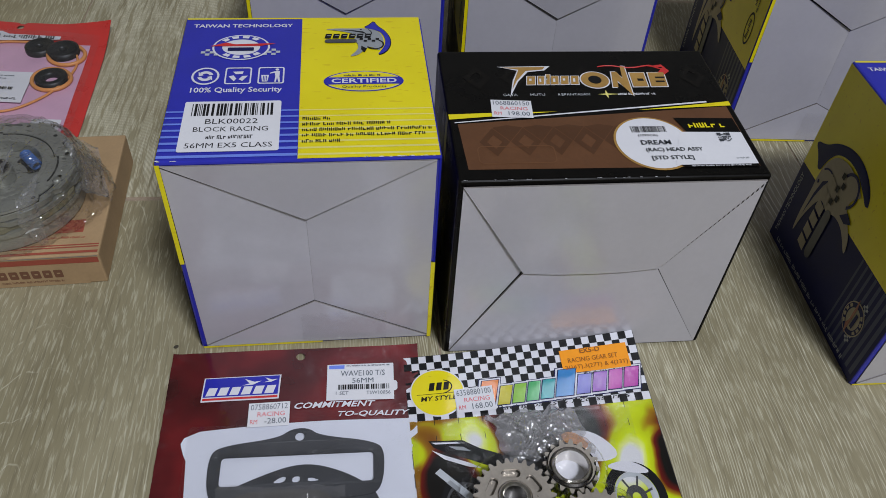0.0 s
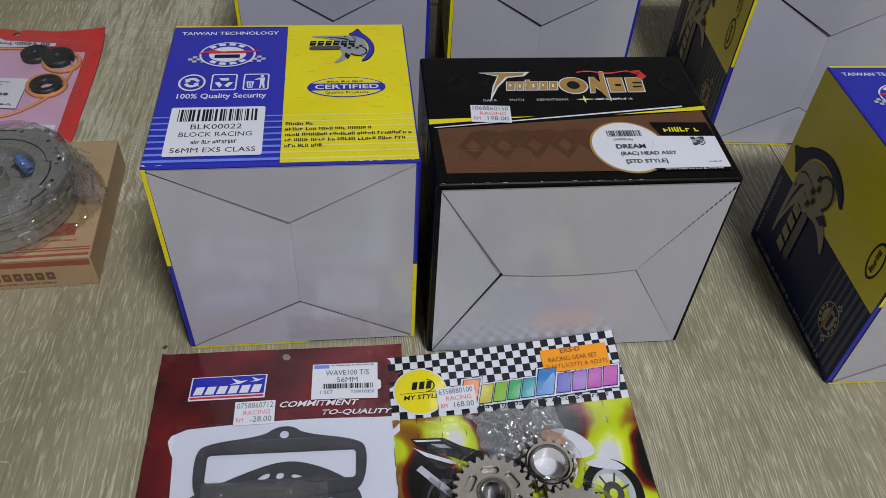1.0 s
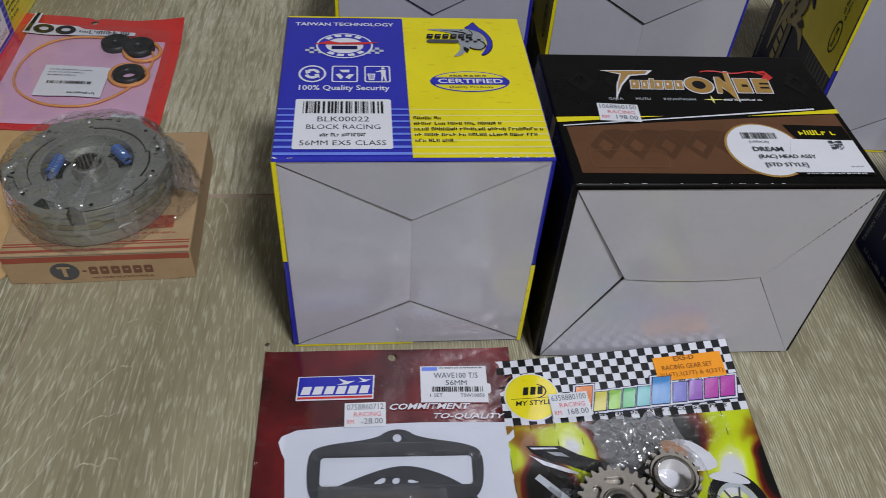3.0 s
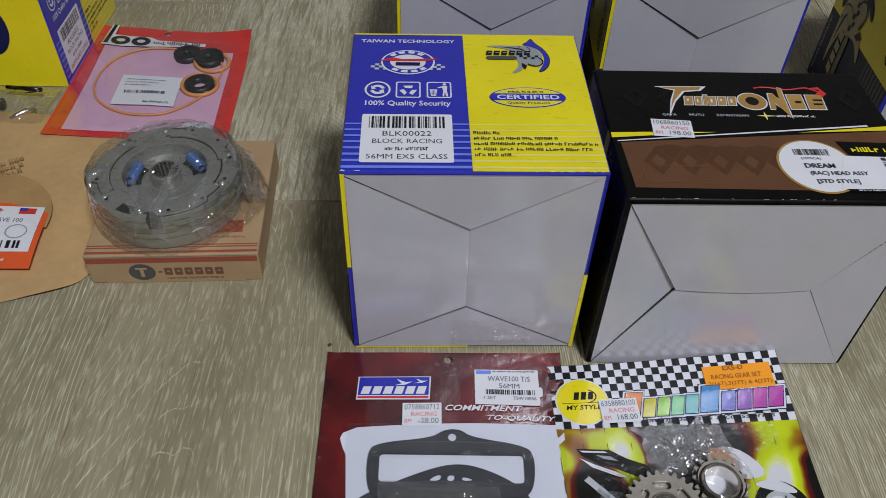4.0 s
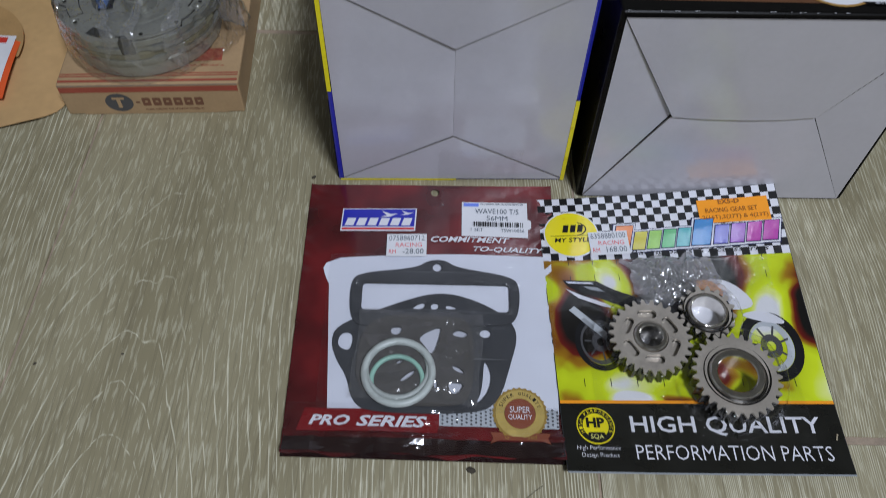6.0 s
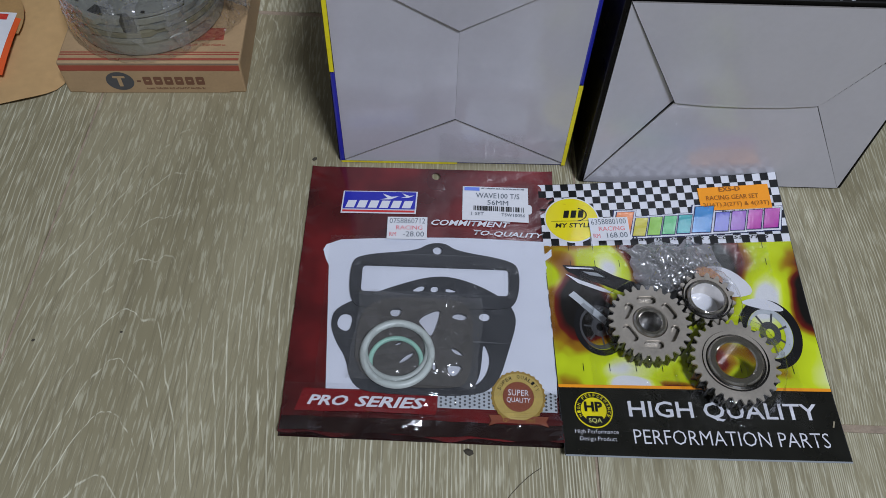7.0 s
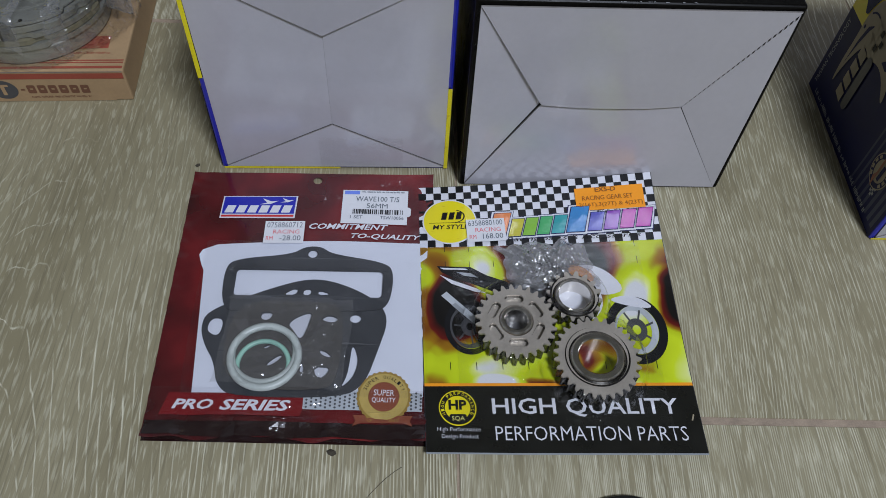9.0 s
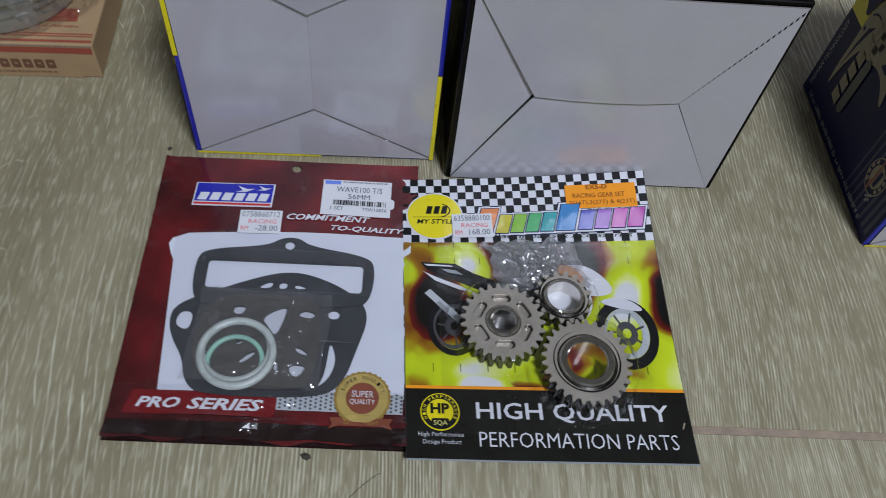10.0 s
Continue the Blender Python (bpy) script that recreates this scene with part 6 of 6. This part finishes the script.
def clear_wrap():
    m = KPOSE @ Matrix.Translation((0.0495, 0.0515, TH))
    b = thing("clear_bag", "crumpled clear plastic bag round the clutch", "plastic bag", m)
    bm = bmesh.new()
    rows, seg = 60, 180
    R = []
    for j in range(rows):
        s = 0.02 + 0.98 * j / (rows - 1)
        ring = []
        for i in range(seg):
            a = 2 * math.pi * i / seg
            ca, sa = math.cos(a), math.sin(a)
            c1 = ridged(ca * 3.4, sa * 3.4, s * 2.0)
            c2 = ridged(ca * 9.0 * s + 2, sa * 9.0 * s, 5 + s * 3)
            c3 = ridged(ca * 22 * s, sa * 22 * s, 1 + s * 6)
            flare = 0.012 * max(0.0, math.cos(a - radians(12))) ** 4
            if s < 0.55:
                r, k = 0.0492 * (s / 0.55), 0.0
                z = 0.0322 - 0.0012 * max(0.0, s - 0.46) / 0.09
            else:
                k = (s - 0.55) / 0.45
                r = 0.0494 + 0.0012 * math.sin(k * 3.0) + flare * k + 0.0010 * k
                z = 0.0310 * (1 - k) ** 1.05 + 0.0008
            side = max(0.0, s - 0.45)
            r += (0.0022 * c1 + 0.0020 * c2 + 0.0010 * c3) * side * (1.0 + ca * 0.5)
            z += (0.0010 * (c2 + 1) + 0.0006 * (c3 + 1)) * (1 - k)
            ring.append(bm.verts.new((r * ca, r * sa, max(0.0008, z))))
        R.append(ring)
    for j in range(rows - 1):
        for i in range(seg):
            bm.faces.new((R[j][i], R[j][(i + 1) % seg], R[j + 1][(i + 1) % seg], R[j + 1][i]))
    part("film", bm, WRAP, b, smooth=False)
    # doubled folds that lie over the top and down the sides
    for k, (x0, y0, x1, y1, w0, w1) in enumerate(((0.010, 0.010, 0.004, -0.052, 0.0006, 0.0042), (-0.016, -0.014, -0.008, -0.050, 0.001, 0.004), (0.030, -0.016, 0.028, -0.046, 0.001, 0.006), (-0.038, -0.008, -0.047, -0.026, 0.001, 0.004), (0.040, 0.018, 0.056, -0.004, 0.001, 0.006), (0.036, 0.030, 0.058, 0.022, 0.001, 0.005))):
        d = Vector((x1 - x0, y1 - y0, 0)).normalized()
        n = Vector((-d.y, d.x, 0))
        bm = bmesh.new()

        def strip(a, c, w):
            p = Vector((x0, y0, 0)).lerp(Vector((x1, y1, 0)), a) + n * (c - 0.5) * 2 * (w0 + (w1 - w0) * a) + n * 0.002 * noise.noise(Vector((a * 5, k, 2)))
            rr = math.hypot(p.x, p.y)
            drop = max(0.0, rr - 0.0475)
            if rr > 0.0520:
                p *= 0.0520 / rr
            return Vector((p.x, p.y, max(0.002, 0.0352 - drop * 4.5 + 0.0010 * ridged(a * 9, c * 3, k) + 0.0012 * (1 - abs(2 * c - 1)))))
        grid(bm, strip, 0, 0, 1, 1, 0, 40, 8)
        part("fold", bm, FOLD, b, "milky doubled plastic fold")
    # the bag's loose mouth, crumpled against the carton
    f = face_map((0.036, -0.020, 0.0), (0.96, 0.28, 0), (-0.28, 0.96, 0))
    sheet("loose_mouth", f, lambda u, v: 0.004 + 0.020 * max(0.0, 1 - u / 0.032) + 0.0040 * ridged(u * 70, v * 55, 2) + 0.0018 * ridged(u * 190, v * 150, 6), 0.006, 0.004, 0.031, 0.060, 40, 60, FOLD, b)
    return b


clear_wrap()

# ---- seal kit bag ----
KW, KH = 0.1460, 0.1740


def kit_lift(s, t):
    return 0.0022 + 0.0018 * math.sin(math.pi * min(max(s, 0), 1)) * math.sin(math.pi * min(max(t, 0), 1)) + 0.0009 * noise.noise(Vector((s * 5, t * 5, 8))) + 0.010 * max(0, s) ** 4 * max(0, t) ** 5 + 0.0055 * max(0.0, 1 - s) ** 2 * max(0.0, 1 - t) ** 3


kit_f = bilinear((-0.4000, 0.4740), (-0.2560, 0.4980), (-0.4330, 0.6480), (-0.2845, 0.6520), KW, KH, kit_lift)
kit_g, kit_o = relative(kit_f)


def seal_kit():
    g = kit_g
    b = thing("seal_kit_bag", "red-edged plastic bag with pink paper and rubber seals", "bag", Matrix.Translation(kit_o))
    bm = bmesh.new()
    grid(bm, g, 0, 0, KW, KH, 0, 56, 72)
    doomed = [fc for fc in bm.faces if (fc.calc_center_median() - g(0.066, 0.1660, 0)).length < 0.0034]
    bmesh.ops.delete(bm, geom=doomed, context="FACES")
    mid = g(0.066, 0.1660, 0)
    for v in bm.verts:
        d = v.co - mid
        if v.is_boundary and d.length < 0.008:
            v.co = mid + d.normalized() * 0.0030
    part("red_border", bm, RED_BAG, b, smooth=True)
    rect("pink_paper", g, 0.0135, 0.0080, KW - 0.0135, 0.1380, 0.0004, PINK_PAPER, b, (22, 22))
    # brand mark: tall black strokes and rings with a pale edge
    flat("brand_edge", g, [[(0.0105, 0.1372), (0.0128, 0.1722), (0.0190, 0.1728), (0.0190, 0.1550), (0.0330, 0.1540), (0.0540, 0.1540), (0.0610, 0.1500), (0.1060, 0.1482), (0.1060, 0.1430), (0.0580, 0.1376), (0.0300, 0.1358)]], 0.0024, WHITE_INK, b)
    flat("brand_mark", g, [[(0.0120, 0.1390), (0.0160, 0.1390), (0.0175, 0.1715), (0.0145, 0.1720)]], 0.0030, BLACK_INK, b)
    for cx in (0.0270, 0.0460):
        flat("brand_mark", g, [oval(cx, 0.1450, 0.0088, 0.0078), oval(cx, 0.1455, 0.0040, 0.0032)], 0.0030, BLACK_INK, b)
    bars("brand_mark", g, 0.0580, 0.1410, 0.1030, 0.1480, 0.0030, DARK_GREY_INK, b, 95, 0.8)
    lab = rect("label", g, 0.0440, 0.0430, 0.0960, 0.0880, 0.0026, PAPER, b, (5, 5), "white card label")
    for k in range(3):
        bars("small_print", g, 0.0490, 0.0800 - k * 0.0042, 0.0840 - 0.006 * k, 0.0818 - k * 0.0042, 0.0032, GREY_STAMP, lab, 96 + k)
    barcode(g, 0.0510, 0.0600, 0.0860, 0.0640, 0.0032, lab, 99)
    bars("brand_bar", g, 0.0700, 0.0460, 0.0920, 0.0490, 0.0032, BLACK_INK, lab, 100)
    flat("printed_square", g, [round_rect(0.1080, 0.0090, 0.1300, 0.0240, 0.001)], 0.0008, PAPER, b)
    bars("small_print", g, 0.1100, 0.0120, 0.1280, 0.0200, 0.0012, BLACK_INK, b, 101)
    sheet("clear_film", g, lambda a, c: 0.0075 + 0.0010 * noise.noise(Vector((a * 60, c * 60, 3))) - 0.0055 * max(0.0, abs(a - KW / 2) / (KW / 2)) ** 4, 0.006, 0.004, KW - 0.006, 0.1480, 40, 40, FILM, b, label="clear plastic front of the bag")
    return b


seal_kit()


def kit_ring(label, pts, tr, w, material):
    ob = thing("o_ring", label, "o-ring", Matrix.Translation(kit_o), "rings in the kit bag")
    bm = bmesh.new()
    tube(bm, [kit_g(x, y, w + tr) for x, y in pts], tr, 7)
    part("ring", bm, material, ob, smooth=True)


kit_ring("large thin orange rubber ring in the kit bag", smooth_loop([(0.022, 0.060), (0.022, 0.105), (0.050, 0.136), (0.090, 0.139), (0.124, 0.128), (0.129, 0.095), (0.112, 0.050), (0.082, 0.027), (0.045, 0.034)], 3), 0.0010, 0.0010, ORING)
kit_ring("orange rubber ring round a seal", oval(0.1120, 0.0790, 0.0152, 0.0165, 32), 0.0017, 0.0008, ORING)
kit_ring("orange rubber ring round a seal", oval(0.1165, 0.1180, 0.0150, 0.0160, 32), 0.0017, 0.0008, ORING)
for cx, cy, r, hole in ((0.1120, 0.0790, 0.0125, 0.0055), (0.1130, 0.1230, 0.0130, 0.0030), (0.0930, 0.1270, 0.0120, 0.0025)):
    ob = thing("oil_seal", "round black rubber oil seal in the kit bag", "oil seal", Matrix.Translation(kit_o), "seals in the kit bag")
    p = kit_g(cx, cy, 0.0006)
    bm = bmesh.new()
    lathe(bm, [(hole, 0.0), (hole, 0.0035), (hole + 0.0020, 0.0050), (r * 0.72, 0.0042), (r * 0.80, 0.0055), (r, 0.0050), (r, 0.0)], p.x, p.y, p.z, 32)
    part("seal_body", bm, RUBBER, ob, smooth=True)

# ---- oiled paper bag with a clutch plate ----
def paper_bag():
    b = thing("paper_bag", "translucent brown oiled paper bag, lying flat", "paper bag", at(-0.4050, 0.4000, 10.0))
    f = face_map((0, 0, 0), (1, 0, 0), (0, 1, 0))
    edge = [(0.088, 0.090), (0.094, 0.020), (0.096, -0.040), (0.100, -0.066), (0.088, -0.088), (0.050, -0.098), (0.010, -0.104), (-0.050, -0.110), (-0.110, -0.100),
            (-0.115, 0.060), (-0.080, 0.102), (-0.030, 0.108), (0.020, 0.104), (0.060, 0.112)]
    loop = smooth_loop(edge, 2)
    bm = bmesh.new()
    n = len(loop)
    rings = []
    for k in range(13):
        s = 1 - k / 13
        rings.append([bm.verts.new((x * s, y * s, 0.0022 + 0.0030 * (1 - s ** 6) + 0.0016 * noise.noise(Vector((x * s * 28, y * s * 28, 3))) + 0.0010 * s ** 8 * math.sin(i * 0.9))) for i, (x, y) in enumerate(loop)])
    for a, c in zip(rings, rings[1:]):
        for i in range(n):
            bm.faces.new((a[i], a[(i + 1) % n], c[(i + 1) % n], c[i]))
    bm.faces.new(rings[-1])
    part("paper", bm, BROWN_PAPER, b, smooth=True)
    slope = lambda a, c, w=0.0: f(-0.012 + a * 0.86 - c * 0.5, 0.004 + a * 0.50 + c * 0.86, w)
    for k in range(3):
        bars("stamp", slope, 0.004 * k, 0.007 * k, 0.040 + 0.002 * k, 0.007 * k + 0.0056, 0.0096, BROWN_STAMP, b, 120 + k, 0.9)
    return b


paper_bag()
plate = thing("clutch_plate", "round grey steel clutch plate on brown paper", "clutch plate", at(-0.3950, 0.3660, 0))
bm = bmesh.new()
lathe(bm, [(0.036, 0.0065), (0.036, 0.0082), (0.0505, 0.0082), (0.0512, 0.0074), (0.0505, 0.0065)], 0, 0, 0, 64)
part("disc", bm, CHROME, plate)
tan = thing("paper_disc", "darker tan paper disc inside the oiled bag", "paper", at(-0.3950, 0.3700, 0))
flat("paper", face_map((0, 0, 0), (1, 0, 0), (0, 1, 0)), [oval(0, 0, 0.0535, 0.0535, 30, 5, 195)], 0.0086, TAN_PAPER, tan, 0.0003)


def header_label():
    b = thing("header_label", "white and orange printed paper header with barcode", "label", at(-0.3400, 0.3345, 9.0))
    f0 = face_map((0, 0, 0.0092), (1, 0, 0), (0, 1, 0))
    f = lambda a, c, w=0.0: f0(a - c * 0.10, c, w + 0.0012 * math.sin(c * 60 + a * 20))
    rect("orange_paper", f, -0.100, 0.0, 0.0075, 0.0640, 0.0, ORANGE_RED, b, (12, 8))
    rect("white_panel", f, -0.100, 0.0145, 0.0035, 0.0600, 0.0003, PAPER, b, (12, 6))
    bars("brand_bar", f, -0.060, 0.0520, -0.022, 0.0575, 0.0006, RED_INK, b, 111, 0.85)
    rect("flag", f, -0.0130, 0.0518, -0.0015, 0.0580, 0.0006, RED_INK, b)
    rect("flag", f, -0.0130, 0.0550, -0.0075, 0.0580, 0.0008, BLUE, b)
    text("WAVE 100", f, -0.0310, 0.0430, -0.0080, 0.0472, 0.0006, GREY_STAMP, b)
    text("DREAM /", f, -0.0600, 0.0432, -0.0350, 0.0475, 0.0006, GREY_STAMP, b)
    text("DX", f, -0.0480, 0.0365, -0.0420, 0.0403, 0.0006, GREY_STAMP, b)
    bars("small_print", f, -0.060, 0.0315, -0.036, 0.0338, 0.0006, GREY_STAMP, b, 112)
    bars("small_print", f, -0.060, 0.0270, -0.024, 0.0290, 0.0006, GREY_STAMP, b, 113)
    flat("printed_ring", f, [oval(-0.0095, 0.0335, 0.0075, 0.0070), oval(-0.0095, 0.0335, 0.0066, 0.0061)], 0.0006, GREY_INK, b)
    barcode(f, -0.090, 0.0175, -0.0040, 0.0245, 0.0006, b, 114)
    bars("brand_bar", f, -0.055, 0.0060, -0.010, 0.0085, 0.0003, WHITE_INK, b, 115, 0.95)
    return b


header_label()

# ---- clear bag with small fittings ----
fit_bag = thing("fittings_bag", "clear plastic bag holding small metal fittings", "plastic bag", at(-0.4600, 0.5060, 8.0))
sheet("film", face_map((0, 0, 0), (1, 0, 0), (0, 1, 0)), lambda a, c: 0.003 + 0.012 * max(0.0, 1 - (a / 0.055) ** 2) * max(0.0, 1 - (c / 0.026) ** 2) + 0.003 * abs(noise.noise(Vector((a * 70, c * 70, 6)))), -0.055, -0.024, 0.048, 0.026, 40, 26, WRAP, fit_bag)
pin = thing("steel_pin", "dark grey metal pin in the clear bag", "pin", at(-0.462, 0.505, 8.0))
bm = bmesh.new()
tube(bm, [(-0.030, 0, 0.006), (-0.001, 0, 0.006), (0.0, 0, 0.006), (0.012, 0.001, 0.006)], 0.0045, 12, False)
part("shank", bm, DARK_STEEL, pin, smooth=True)
clip = thing("chrome_clip", "bent chrome clip in the clear bag", "clip", at(-0.428, 0.505, 8.0))
bm = bmesh.new()
tube(bm, [(-0.010, -0.012, 0.003), (-0.006, -0.006, 0.004), (-0.001, -0.002, 0.005), (0.006, 0.001, 0.005)], 0.0022, 8, False)
part("bar", bm, CHROME, clip, smooth=True)
bolt = thing("small_bolt", "small dark grey bolt in the clear bag", "bolt", at(-0.440, 0.526, 4.0))
bm = bmesh.new()
tube(bm, [(-0.016, 0, 0.010), (-0.004, 0, 0.010), (0.004, 0, 0.010), (0.014, 0, 0.010)], 0.0020, 8, False)
part("shank", bm, DARK_STEEL, bolt, smooth=True)

# ---- things at the near edge ----
seal2 = thing("rubber_cap", "round black glossy rubber cap on the floor", "cap", at(0.1440, 0.1185, 0))
bm = bmesh.new()
lathe(bm, [(0.001, 0.004), (0.022, 0.004), (0.030, 0.0052), (0.0335, 0.0042), (0.035, 0.0)], 0, 0, 0, 48)
part("cap", bm, RUBBER, seal2, smooth=True)
pouch = thing("dark_pouch", "beige card with a black edge on the floor", "card", at(-0.2500, 0.0500, 45.0))
part("edge", box_mesh(0.09, 0.067, 0.002, 0.0006, 1, x0=-0.06, y0=-0.06), RUBBER, pouch)
part("face", box_mesh(0.084, 0.061, 0.0006, 0, x0=-0.057, y0=-0.057, z0=0.0021), KRAFT, pouch)

rng = random.Random(7)
for x, y, k in ((-0.2330, 0.1680, 1.0), (-0.1910, 0.1810, 0.8), (-0.0030, 0.1510, 2.2), (-0.1240, 0.3150, 1.6)):
    ob = thing("crumb", "tiny dark crumb of dirt on the floor", "crumb", at(x, y, rng.uniform(0, 180)), "crumbs")
    bm = bmesh.new()
    bmesh.ops.create_icosphere(bm, subdivisions=1, radius=0.0011 * k)
    for v in bm.verts:
        v.co = Vector((v.co.x * rng.uniform(0.8, 1.3), v.co.y * rng.uniform(0.5, 0.9), max(0.0, v.co.z * 0.5 + 0.0004)))
    part("grain", bm, DIRT, ob)
hair = thing("hair", "single dark thread on the floor", "thread", at(0.020, 0.139, 0))
bm = bmesh.new()
tube(bm, [(-0.006 + 0.003 * k, -0.012 + 0.0042 * k - 0.0003 * (k - 3) ** 2, 0.0003) for k in range(7)], 0.00012, 4, False)
part("strand", bm, DIRT, hair)

# ---- floor tiles ----
TILE_W, TILE_L, GAP, SEAM = 0.300, 0.585, 0.0013, 0.0042
tile_bm = bmesh.new()
e = 0.0003
lo = [tile_bm.verts.new((x, y, -0.006)) for x, y in ((0, 0), (TILE_W - GAP, 0), (TILE_W - GAP, TILE_L - SEAM), (0, TILE_L - SEAM))]
mid = [tile_bm.verts.new((v.co.x, v.co.y, -0.0004)) for v in lo]
hi = [tile_bm.verts.new((x, y, 0.0)) for x, y in ((e, e), (TILE_W - GAP - e, e), (TILE_W - GAP - e, TILE_L - SEAM - e), (e, TILE_L - SEAM - e))]
for a, b in ((lo, mid), (mid, hi)):
    for i in range(4):
        tile_bm.faces.new((a[i], a[(i + 1) % 4], b[(i + 1) % 4], b[i]))
tile_bm.faces.new(hi)
tile_me = bpy.data.meshes.new("tile")
tile_bm.to_mesh(tile_me)
tile_bm.free()
tile_me.materials.append(FLOOR)
for i in range(-8, 9):
    for j in range(-5, 6):
        x = 0.0812 + i * TILE_W
        y = (0.1724 if i % 2 == 0 else 0.1724 + TILE_L / 2) + j * TILE_L
        if x < -2.25 or x > 2.15 or y < -2.45 or y > 2.1:
            continue
        t = new("tile", tile_me)
        t.parent = floor
        t.location = (x, y, 0.0)
